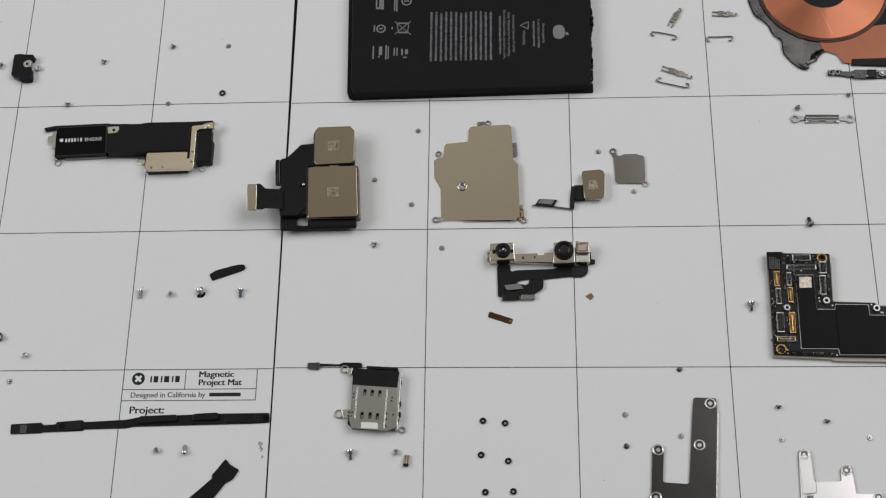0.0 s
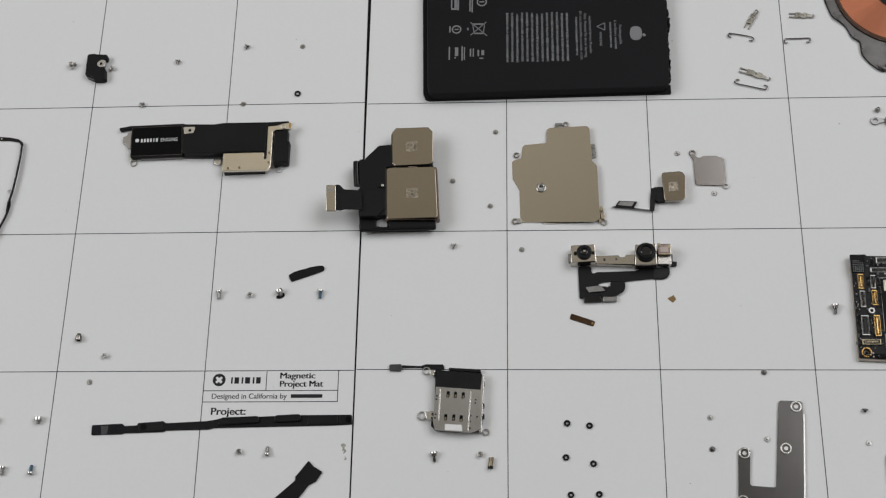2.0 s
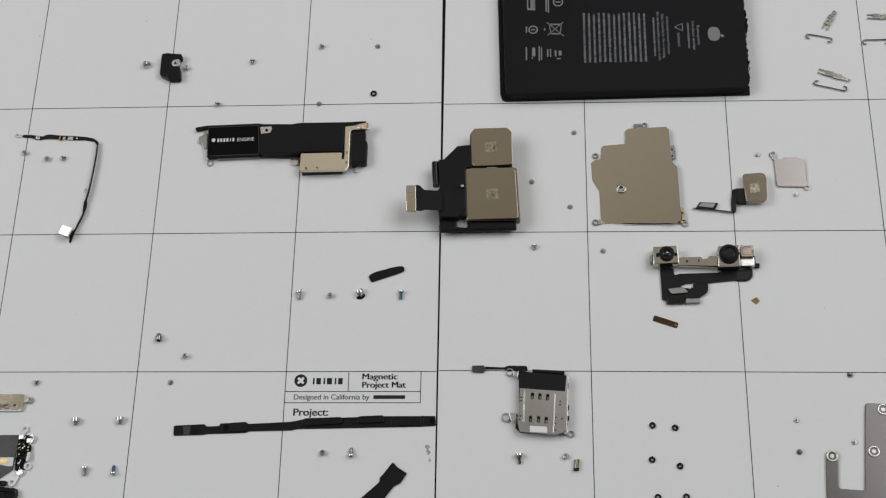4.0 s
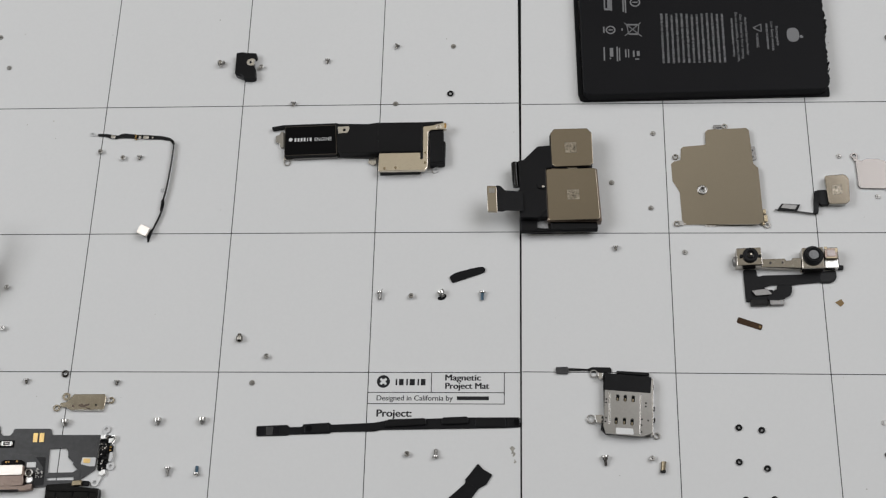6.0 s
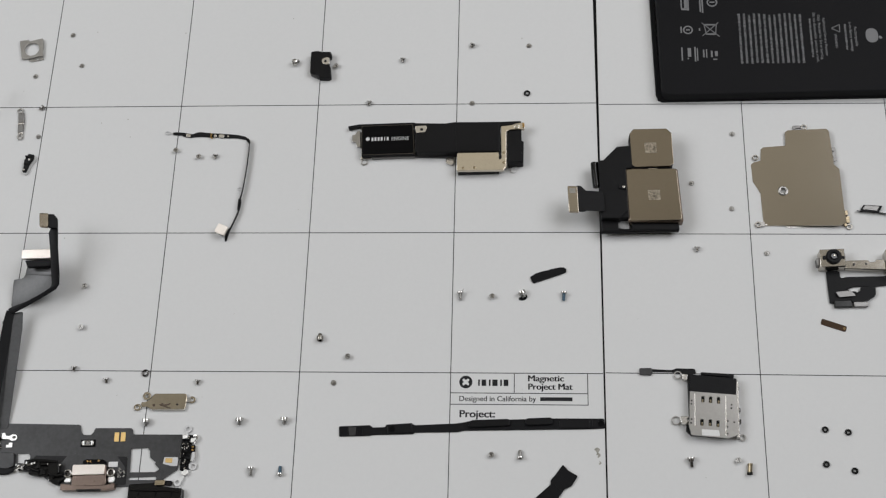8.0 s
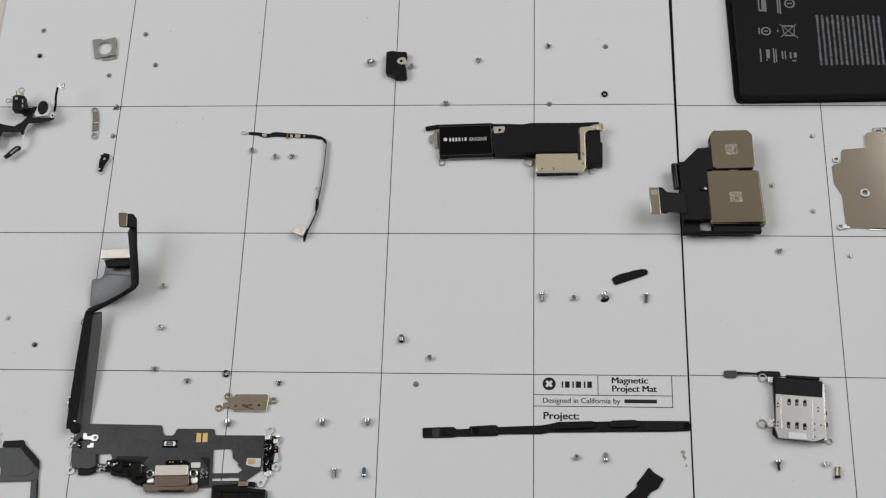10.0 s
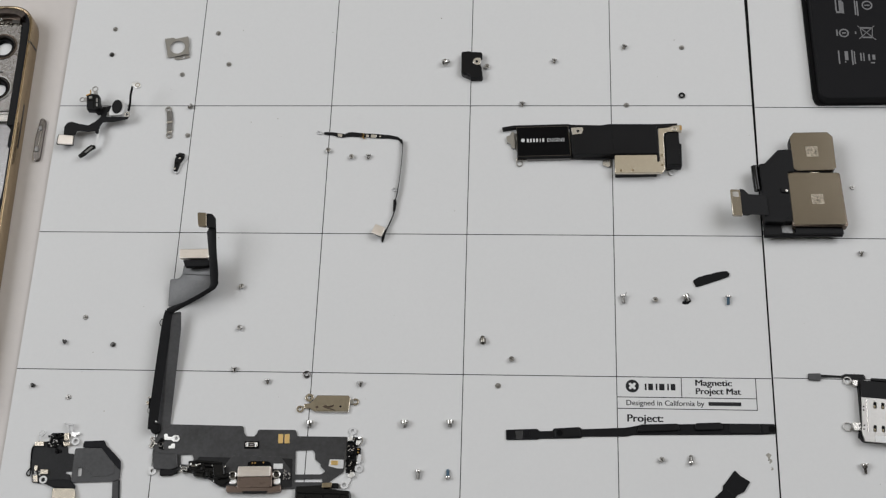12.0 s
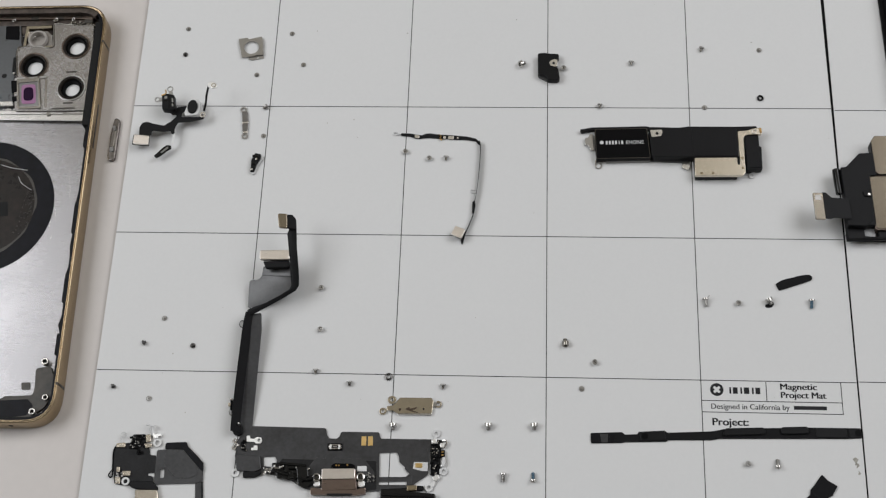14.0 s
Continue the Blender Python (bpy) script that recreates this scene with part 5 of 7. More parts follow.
part("end_block", slab([(24.0, 13.3), (28.8, 13.7), (28.9, 9.2), (29.6, 9.2), (29.5, 0.6), (24.3, 0.0)], 0.2, 3.0, 0.4, 0.2), M_BLACK, speaker)
part("end_step", slab([(24.3, 6.8), (28.7, 7.1), (29.1, 1.1), (24.5, 0.8)], 3.0, 3.3, 0.3, 0.12), M_BLACK, speaker)
part("tail_plate", slab([(-8.6, 14.7), (-4.6, 14.9), (-4.3, 13.9), (-4.9, 12.4), (-8.1, 12.0)], 1.0, 4.2, 0.3, 0.1, [disc(-6.2, 13.4, 0.55, 16)]), M_STEEL, speaker)
part("side_tab", slab([(-31.2, 12.9), (-29.9, 13.3), (-29.4, 14.6), (-28.4, 14.7), (-27.9, 8.1), (-29.2, 8.4), (-29.7, 10.0), (-31.0, 10.5)], 0.3, 1.0, 0.4, 0.1), M_STEEL_DULL, speaker)
part("lower_tab", slab([(2.5, 4.0), (5.0, 4.3), (5.2, 1.8), (4.3, 1.0), (2.4, 1.9)], 0.2, 0.9, 0.4, 0.1), M_STEEL, speaker)
for x, y, r in ((-26.4, 2.6, 1.2), (26.1, -0.8, 1.0)):
    part("ear", ring_lug(x, y, r, r - 0.36, 0.1, 0.5), M_STEEL_DULL if x < 0 else M_CLEAR, speaker)
part("ear_neck", slab([(-27.6, 4.6), (-24.2, 4.7), (-24.1, 3.6), (-26.0, 3.5), (-27.6, 3.4)], 0.1, 0.9, 0.1, 0.05), M_STEEL, speaker)
part("ear_neck", slab([(24.5, 1.0), (27.3, 1.3), (27.3, 0.3), (24.7, 0.1)], 0.1, 0.8, 0.1, 0.05), M_STEEL, speaker)
part("gold_clip", slab([(29.1, 15.9), (29.8, 15.9), (29.9, 14.2), (29.2, 14.1)], 3.6, 3.9, 0.2, 0.1), M_GOLD, speaker)

part("frame_wall", slab([(6.3, 5.0), (20.8, 5.2), (22.7, -0.4), (21.9, -1.1), (6.7, -1.2)], 0.1, 2.5, 0.3, 0.05), M_BLACK, speaker)

# ---- foam strips ----
foam = thing("foam_strip", (-42.9, -119.7), "long stepped strip of black foam and film", "foam strip", "foam strips")
part("strip", slab([(-42.9, 1.3), (-32.9, 1.8), (-31.9, 1.0), (-27.9, 1.2), (-27.6, 2.0), (-19.3, 2.6), (-18.4, 1.9), (-4.8, 2.6), (-2.4, 3.0), (0.1, 3.6), (11.7, 4.0), (26.4, 4.5), (42.5, 4.6), (42.7, 1.4), (37.3, 1.1), (-2.2, 0.3), (-4.5, -0.2), (-18.3, -0.5), (-18.9, -1.0), (-27.8, -1.3), (-32.0, -1.4), (-32.7, -1.7), (-42.7, -2.0)], 0.02, 0.5, 0.5, 0.08), M_FOAM, foam)
for pts, z in (([(-0.0, 3.6), (12.2, 4.1), (12.6, 1.8), (-1.4, 1.0)], 1.3), ([(17.4, 4.3), (25.8, 4.7), (26.2, 2.3), (17.3, 1.9)], 1.3), ([(28.2, 4.2), (38.0, 4.5), (38.1, 1.2), (28.1, 1.2)], 0.8), ([(-27.4, 1.8), (-19.4, 2.4), (-18.7, -0.7), (-27.0, -1.2)], 0.8), ([(38.6, 4.4), (42.5, 4.4), (42.6, 1.4), (38.7, 1.3)], 0.7)):
    part("raised_pad", slab(pts, 0.5, z, 0.9, 0.28), M_BLACK, foam)
for x, y in [(-25.6, 0.5), (41.5, 2.9)]:
    part("pad_hole", drum(x, y, 1.05, 0.6, 0.85, 0.05, 18), M_CHIP, foam)
for pts in ([(-42.7, 0.9), (-40.2, 1.1), (-40.0, -1.8), (-42.5, -1.9)], [(-37.0, 1.1), (-35.3, 1.2), (-35.1, -1.4), (-36.7, -1.4)]):
    part("glossy_patch", slab(pts, 0.5, 0.6, 0.2, 0.03), M_COAT, foam)
part("glossy_patch", slab([(-39.8, 1.0), (-37.3, 1.1), (-37.5, -1.7), (-39.4, -1.8)], 0.5, 0.66, 0.2, 0.03), M_FLEX_GREY, foam)
foam = thing("foam_strip", (-15.9, -137.9), "cut black foam strip lying aslant", "foam strip", "foam strips")
part("strip", slab([(2.2, 7.7), (3.8, 5.9), (5.3, 5.0), (6.8, 4.1), (4.9, 1.0), (2.6, -0.2), (2.1, -0.9), (-5.7, -11.6), (-11.4, -7.4), (-1.8, 1.3), (-1.6, 2.8), (-0.4, 4.2)], 0.02, 0.6, 0.4, 0.1), M_FOAM, foam)
part("crease", ribbon([(-1.7, 2.6, 0.62), (2.1, -0.7, 0.62)], 0.5, 0.08), M_BLACK, foam)
foam = thing("foam_strip", (-18.0, -66.7), "short torn scrap of black foam tape", "foam strip", "foam strips")
part("strip", slab([(-6.0, 0.3), (-4.2, 1.5), (-2.2, 2.2), (0.0, 2.7), (1.0, 3.1), (3.9, 3.7), (5.5, 3.7), (6.1, 3.0), (6.0, 2.0), (4.0, 1.1), (-4.9, -2.0), (-5.5, -1.0)], 0.02, 0.6, 0.5, 0.12), M_FOAM, foam)
part("torn_edge", slab([(-6.0, 0.3), (-5.2, 0.6), (-4.7, -1.5), (-5.0, -1.9)], 0.02, 0.3, 0.2, 0.05), M_RUBBER, foam)

# ---- black clip block ----
block = thing("clip_block", (-99.7, 11.9), "black plastic clip block with a steel tongue", "clip block")
part("body", slab([(-3.9, 9.0), (-1.4, 9.3), (-0.2, 9.0), (3.6, 8.8), (3.7, 7.0), (2.7, 6.3), (2.5, 3.6), (3.5, 2.8), (4.0, -1.5), (3.1, -2.0), (-0.3, -1.9), (-0.7, -0.9), (-1.7, -0.1), (-3.8, 0.2)], 0.1, 2.5, 0.7, 0.3), M_BLACK, block)
part("step", slab([(-3.9, 1.0), (-1.8, 0.7), (-0.7, -0.4), (-0.5, -1.5), (-3.4, -0.1)], 0.05, 1.5, 0.4, 0.2), M_FLEX_GREY, block)
part("tongue_drop", slab([(2.7, 6.2), (3.2, 6.2), (3.2, 3.6), (2.7, 3.7)], 1.2, 2.6, 0.2, 0.06), M_STEEL_DULL, block)
part("tongue", slab([(3.1, 6.3), (1.8, 6.4), (0.6, 5.8), (0.2, 4.8), (0.6, 3.9), (1.8, 3.3), (3.1, 3.5)], 2.5, 2.7, 0.8, 0.06, [disc(1.7, 4.8, 0.5, 14)]), M_STEEL, block)

# ---- folded small bracket ----
folded = thing("folded_bracket", (-143.8, -113.4), "nickel bracket with an embossed arrow and three ears", "bracket")
part("sheet", slab([(-3.8, 5.4), (6.6, 5.5), (7.2, 4.5), (6.9, 0.3), (-4.4, 0.0), (-6.0, 1.0), (-7.7, 0.9), (-8.1, 2.4), (-6.1, 2.7), (-5.0, 3.7)], 0.5, 1.0, 0.6, 0.12), M_CHAMPAGNE_DULL, folded)
part("front_lip", slab([(-4.5, 0.3), (6.9, 0.6), (6.7, -0.2), (-4.2, -0.2)], 0.0, 0.9, 0.2, 0.08), M_STEEL, folded)
for x, y, r in ((-6.4, 4.7, 1.35), (-9.2, 0.8, 1.15), (8.8, 3.5, 1.15)):
    part("ear", ring_lug(x, y, r, 0.62, 0.2, 0.6), M_CHAMPAGNE_DULL, folded)
part("neck", slab([(6.7, 4.1), (8.3, 4.3), (8.4, 2.7), (6.8, 2.7)], 0.2, 0.7, 0.1, 0.05), M_STEEL_DULL, folded)
part("embossed_arrow", joined(slab([(-2.0, 1.6), (-0.6, 2.2), (-0.2, 1.7), (2.0, 2.3), (1.7, 1.6), (0.2, 1.2), (2.5, 0.5), (2.0, 0.4), (-0.5, 1.0)], 1.0, 1.12, 0.2, 0.04)), M_BROWN, folded)
part("hole", drum(4.1, 1.7, 0.35, 1.0, 1.03, 0, 12), M_RUBBER, folded)
part("hole", drum(-3.6, 1.4, 0.45, 1.0, 1.03, 0, 12), M_BROWN, folded)


# ---- thin button flex ----
button_flex = thing("button_flex", (-133.2, -29.2), "thin black button flex bent into an L", "flex cable")
part("upper_band", slab([(-18.7, 18.4), (-15.4, 18.3), (-13.7, 18.0), (-11.2, 17.6), (-10.0, 18.2), (-8.6, 18.4), (-4.6, 17.9), (-0.6, 17.7), (4.8, 17.2), (7.8, 16.5), (9.4, 15.2), (9.9, 13.7), (9.0, 14.0), (8.0, 15.3), (4.8, 15.9), (0.1, 16.0), (-3.2, 16.3), (-8.6, 16.6), (-10.6, 16.5), (-11.9, 16.2), (-13.6, 16.4), (-15.3, 17.1), (-18.7, 17.4)], 0.2, 0.45, 0.5, 0.05), M_FLEX, button_flex)
part("standing_band", ribbon([(9.2, 15.0, 0.9), (9.7, 12.2, 1.0), (9.5, 4.1, 1.1), (8.8, -4.6, 1.1), (7.9, -9.7, 1.0), (7.8, -13.2, 0.8), (5.8, -18.9, 0.6), (4.7, -21.7, 0.6)], 1.6, 0.2, 84), M_FLEX, button_flex)
part("fold", slab([(7.4, -8.3), (8.3, -7.8), (8.5, -9.6), (8.1, -12.4), (7.4, -12.6)], 0.1, 0.9, 0.2, 0.08), M_FLEX, button_flex)
part("connector_stem", slab([(3.7, -21.4), (4.9, -19.7), (5.2, -20.9), (4.3, -22.4)], 0.05, 1.9, 0.2, 0.1), M_FLEX, button_flex)
part("end_flap", slab([(3.8, -21.6), (5.0, -19.2), (5.5, -19.5), (4.5, -24.0), (4.0, -24.1)], 0.1, 0.5, 0.2, 0.05), M_FLEX, button_flex)
part("connector", tilted(slab(rect(0, 0, 3.9, 3.4), 0, 0.8, 0.5, 0.12), 3.0, -20.6, 2.2, 3, -3, -24), M_PINKISH, button_flex, "champagne connector plate")
part("connector_back", tilted(slab(rect(0, 0, 3.4, 3.1), 0, 0.35, 0.4, 0.1), 3.1, -20.8, 1.8, 6, -8, -30), M_FLEX, button_flex)
for pts in ([(-13.8, 17.8), (-12.0, 17.5), (-12.2, 16.3), (-13.7, 16.6)], [(-1.8, 17.4), (0.2, 17.3), (0.1, 16.0), (-1.9, 16.1)], [(-3.6, 17.4), (-2.6, 17.3), (-2.7, 16.2), (-3.6, 16.2)], [(1.2, 17.0), (1.9, 16.9), (1.8, 16.3), (1.2, 16.3)]):
    part("contact_pad", slab(pts, 0.45, 0.55, 0.3, 0.03), M_STEEL, button_flex)
part("gold_spring", tube([(-5.1, 17.8, 0.5), (-4.4, 17.2, 0.9), (-4.7, 16.2, 0.7), (-4.0, 15.7, 0.5)], 0.25, 6, 4), M_GOLD, button_flex)
part("clear_loop", tube([(-19.4, 17.7, 0.4), (-20.7, 17.6, 0.4), (-21.4, 18.3, 0.4), (-20.6, 18.8, 0.4), (-19.4, 18.0, 0.4)], 0.2, 6, 5), M_CLEAR, button_flex)
part("clear_loop", tube([(8.8, -4.7, 0.5), (7.3, -4.7, 0.4), (6.7, -4.0, 0.4), (7.3, -3.5, 0.4), (8.3, -3.9, 0.5)], 0.2, 6, 5), M_CLEAR, button_flex)

# ---- flash and sensor flex ----
flash = thing("sensor_flex", (-232.9, -2.1), "black branching sensor flex with round seat and connector", "flex cable")
part("flex", slab([(-12.7, -11.6), (-12.9, -8.3), (-12.1, -6.6), (-10.5, -6.1), (-7.8, -6.9), (-4.1, -7.6), (-1.7, -5.9), (0.0, -4.0), (-0.1, -0.1), (3.8, 0.3), (3.8, -1.5), (2.0, -2.2), (1.8, -4.1), (8.6, -4.1), (9.4, -3.0), (10.6, -3.4), (9.9, -4.9), (5.2, -6.1), (0.9, -6.4), (0.1, -8.2), (0.1, -10.9), (-1.1, -10.9), (-1.3, -9.8), (-4.1, -10.1), (-8.1, -9.7), (-8.3, -11.6)], 3.0, 3.25, 0.6, 0.06), M_FLEX, flash)
part("sensor_body", slab([(-5.4, 3.2), (-4.2, 4.0), (-0.9, 3.4), (-0.1, -2.1), (-1.4, -2.8), (-4.7, -2.5)], 3.4, 6.0, 0.6, 0.2), M_BLACK, flash)
part("sensor_stem", slab([(-5.1, 4.1), (-2.3, 4.1), (0.2, -1.6), (-2.7, -1.7)], 0.0, 3.6, 0.6, 0.2), M_BLACK, flash)
for pts in ([(-1.7, 1.9), (-1.2, 1.9), (-0.9, 0.3), (-1.4, 0.3)], [(-1.4, -0.2), (-0.9, -0.2), (-0.7, -1.4), (-1.2, -1.4)], [(-4.4, 2.6), (-3.4, 2.8), (-3.2, 1.9), (-4.2, 1.7)]):
    part("contact_pad", slab(pts, 6.0, 6.15, 0.2, 0.05), M_STEEL_DULL, flash)
part("sensor_rib", joined(slab([(-4.6, 1.2), (-2.0, 1.4), (-1.9, 0.9), (-4.5, 0.7)], 6.0, 6.25, 0.1, 0.06), slab([(-3.0, 3.4), (-2.5, 3.4), (-1.9, -2.2), (-2.4, -2.2)], 6.0, 6.2, 0.1, 0.06)), M_GLOSS, flash)
part("gold_lead", tube([(-5.6, 3.1, 5.9), (-4.0, 3.7, 6.2), (-4.2, 5.2, 6.2)], 0.25, 6, 4), M_GOLD, flash)
for x, y, r in ((-3.0, 6.3, 1.15), (-7.2, 2.0, 1.0)):
    part("ear", ring_lug(x, y, r, r - 0.38, 4.7, 5.0), M_STEEL_DULL, flash)
part("ear_neck", slab([(-3.4, 5.3), (-2.0, 5.3), (-1.6, 3.6), (-3.1, 3.6)], 4.7, 5.2, 0.1, 0.05), M_STEEL_DULL, flash)
part("ear_neck", slab([(-6.6, 2.6), (-5.3, 2.8), (-5.2, 1.3), (-6.5, 1.3)], 4.7, 5.2, 0.1, 0.05), M_STEEL_DULL, flash)
part("seat", slab([(4.5, 2.5), (6.9, 3.1), (8.3, 1.8), (8.5, -1.4), (7.9, -3.7), (3.4, -4.1), (2.9, -2.9), (3.6, 0.2)], 0.0, 4.1, 1.0, 0.25), M_WHITE, flash, "white moulded seat")
part("microphone", slab([(x + 1.85 * math.cos(a), y + 2.7 * math.sin(a)) for (x, y) in [(5.8, -0.6)] for a in [6.2832 * i / 24 for i in range(24)]], 4.0, 4.8, 0, 0.25), M_RUBBER, flash, "black oval cap")
part("arm", ribbon([(9.8, -1.8, 3.3), (10.8, 0.3, 5.5), (11.3, 2.4, 7.5), (12.1, 5.3, 9.0)], 0.85, 0.16, 60), M_FLEX, flash)
part("tip", slab([(11.6, 6.4), (12.6, 7.0), (14.2, 6.9), (15.2, 5.6), (14.9, 4.4), (13.4, 4.3), (12.8, 5.1), (11.9, 4.8)], 8.6, 9.2, 0.8, 0.2), M_PALE_METAL, flash, "white and gold ring tip")
part("tip_ring", ring_lug(13.9, 5.5, 0.85, 0.6, 9.2, 9.28), M_BRASS, flash)
part("joint", ring_lug(9.6, -3.3, 1.1, 0.45, 3.1, 3.6), M_STEEL, flash)
part("connector", slab([(-14.3, -11.5), (-8.8, -12.0), (-8.8, -15.5), (-14.4, -15.1)], 3.0, 3.8, 0.4, 0.15), M_PINKISH, flash, "pale steel connector plate")
part("connector_back", slab([(-14.8, -11.1), (-8.8, -11.5), (-8.7, -15.7), (-14.9, -15.1)], 2.6, 3.0, 0.5, 0.05), M_FLEX, flash)
part("tail", ribbon([(-0.2, -9.1, 3.1), (-0.2, -12.2, 2.8), (-0.4, -14.8, 2.4)], 1.1, 0.12, 25), M_WHITE, flash)
part("tail_foot", slab([(-0.8, -15.3), (-0.6, -16.4), (-2.0, -17.2), (-4.3, -19.4), (-5.6, -20.2), (-6.7, -19.4), (-5.8, -18.6), (-3.6, -16.1), (-2.3, -15.1)], 2.0, 2.8, 0.4, 0.3), M_GLOSS, flash)
part("tail_gold", slab([(-1.9, -15.8), (-1.4, -16.3), (-3.6, -18.5), (-4.3, -18.2)], 2.8, 2.95, 0.3, 0.05), M_SOCKET, flash)

# ---- square plate with a round opening ----
square = thing("ring_plate", (-208.5, 19.3), "square steel plate with a round opening", "bracket")
x, y = -0.3, 4.8
part("plate", slab([(-5.5, 8.4), (-2.0, 8.9), (-1.7, 8.2), (1.7, 9.1), (3.2, 9.5), (4.0, 5.8), (3.9, 4.1), (4.5, 1.6), (2.4, 1.7), (0.8, 1.0), (-3.5, 0.5)], 0.5, 0.95, 0.4, 0.1, [disc(x, y, 2.75, 36)]), M_STEEL_DULL, square)
part("front_flap", slab([(-0.9, 1.0), (0.6, 1.5), (4.0, 2.0), (4.6, 0.7), (0.4, -0.3), (-1.1, -0.0)], 0.05, 0.5, 0.3, 0.08, [disc(2.3, 0.8, 0.5, 12)]), M_STEEL_DULL, square)

# ---- slim double strap ----
strap = thing("strap_bracket", (-208.1, -12.5), "slim nickel strap bracket with two ring ends", "bracket")
part("strap", slab([(-1.8, 9.8), (0.2, 10.1), (0.9, 5.9), (-1.2, 5.5)], 0.2, 0.7, 0.3, 0.1), M_SOCKET, strap)
part("strap_end", slab([(-1.2, 5.1), (0.8, 5.4), (1.1, 2.2), (-0.9, 1.8)], 0.2, 0.7, 0.3, 0.1), M_SOCKET, strap)
part("waist", slab([(-1.4, 5.7), (0.9, 6.0), (1.0, 5.2), (-1.3, 4.9)], 0.15, 0.85, 0.2, 0.08), M_STEEL, strap)
part("waist", slab([(-0.9, 2.1), (1.1, 2.4), (1.0, 1.2), (-0.5, 0.8)], 0.15, 0.6, 0.2, 0.08), M_STEEL, strap)
for x, y in [(-1.3, 10.8), (0.1, 0.2)]:
    part("ring_end", ring_lug(x, y, 1.15, 0.62, 0.15, 0.6), M_STEEL_DULL, strap)

# ---- small black latch ----
latch = thing("latch", (-202.8, -25.3), "small black latch with a white rim", "latch")
part("body", slab([(-0.6, 5.8), (1.5, 5.4), (1.5, 3.6), (0.4, 1.7), (-0.5, -1.6), (-1.9, -1.3), (-1.7, 0.5), (-1.8, 3.1)], 0.2, 1.4, 0.4, 0.2), M_BLACK, latch)
part("rim", slab([(1.5, 5.3), (2.4, 4.8), (2.2, 3.6), (0.7, 1.2), (-0.2, -2.0), (-1.0, -2.3), (-2.1, -1.5), (-0.8, -1.4), (0.3, 2.1)], 0.05, 0.7, 0.4, 0.1), M_CLEAR, latch, "milky rim")
part("body_step", joined(slab([(-1.4, 4.9), (0.9, 4.6), (0.9, 4.0), (-1.5, 4.2)], 1.4, 1.9, 0.15, 0.1), slab([(-1.6, 1.9), (0.2, 1.8), (0.0, 1.1), (-1.6, 1.2)], 1.4, 1.9, 0.15, 0.1)), M_GLOSS, latch)
for x, y in [(0.1, 3.4), (-1.3, -0.7)]:
    part("rivet", drum(x, y, 0.42, 1.4, 1.6, 0.08, 12), M_STEEL, latch)

# ---- charging port flex ----
dock = thing("port_flex", (-176.5, -133.8), "black charging port flex with long folded cable", "flex cable")
part("sheet", slab([(-22.6, 14.2), (-19.1, 15.4), (5.3, 15.2), (5.8, 12.9), (6.7, 11.8), (9.2, 11.8), (10.0, 12.8), (10.3, 14.1), (22.7, 14.2), (23.3, 12.1), (39.6, 12.2), (39.6, 11.7), (39.1, 0.7), (34.8, -2.4), (34.2, -4.4), (22.9, -5.0), (19.3, -5.2), (18.0, -3.7), (4.7, -4.3), (1.1, -5.1), (-2.6, -3.6), (-5.8, -1.5), (-14.5, 0.2), (-19.4, 0.1), (-22.8, 1.1), (-23.7, 5.4), (-23.4, 10.4), (-22.4, 12.3)], 0.15, 0.5, 0.8, 0.06,
     [[(23.1, 7.4), (28.6, 7.7), (29.4, 6.7), (29.7, 4.6), (33.7, 1.2), (31.8, -0.2), (23.5, -0.4)], [(-14.4, 5.3), (-10.6, 5.5), (-10.0, 4.4), (-10.0, 2.4), (-11.6, 2.1), (-14.0, 2.3)], [(23.4, -2.0), (32.3, -1.6), (32.4, -2.7), (23.5, -2.9)], disc(-16.4, 10.8, 0.75, 16)]), M_FLEX_GREY, dock, "dark grey flex sheet")
part("dark_zone", slab([(-8.2, 4.8), (0.4, 4.7), (11.4, 4.8), (22.3, 4.7), (22.8, -4.6), (16.8, -4.6), (7.9, 1.8), (-0.5, -0.2), (-10.4, 1.4)], 0.5, 0.54, 0.6, 0), M_FLEX_MID, dock)
part("seam", slab([(37.9, 11.8), (38.6, 11.8), (38.8, 0.7), (38.1, 0.7)], 0.5, 0.56, 0.1, 0), M_FLEX_GREY, dock)
# embossed step of the film round the port
part("film_step", slab([(0.2, 1.9), (2.6, 5.3), (18.3, 5.4), (21.8, 1.3), (21.9, -0.4), (0.2, -0.4)], 0.5, 0.56, 0.3, 0.04), M_FLEX_GREY, dock)
# the port itself
port = part("port_shell", slab([(5.3, 1.4), (16.0, 1.6), (16.6, -5.0), (5.5, -5.5)], 0.3, 2.3, 0.4, 0.08), M_PORT, dock, "rosy brown steel port")
part("port_roof", slab([(5.3, 1.4), (15.8, 1.7), (15.9, -1.6), (5.3, -2.0)], 2.3, 2.75, 0.4, 0.1), M_PINKISH, port, "champagne steel roof")
part("port_lip", slab([(1.9, -4.6), (4.9, -4.9), (6.2, -5.3), (16.4, -5.0), (17.4, -4.6), (19.5, -4.2), (19.5, -6.1), (16.5, -6.7), (2.0, -6.8)], 0.1, 2.15, 0.4, 0.1), M_PORT, port)
part("port_mouth", slab([(7.2, -6.4), (15.4, -6.2), (15.4, -6.7), (7.2, -6.9)], 0.6, 2.17, 0.2, 0.05), M_RUBBER, port)
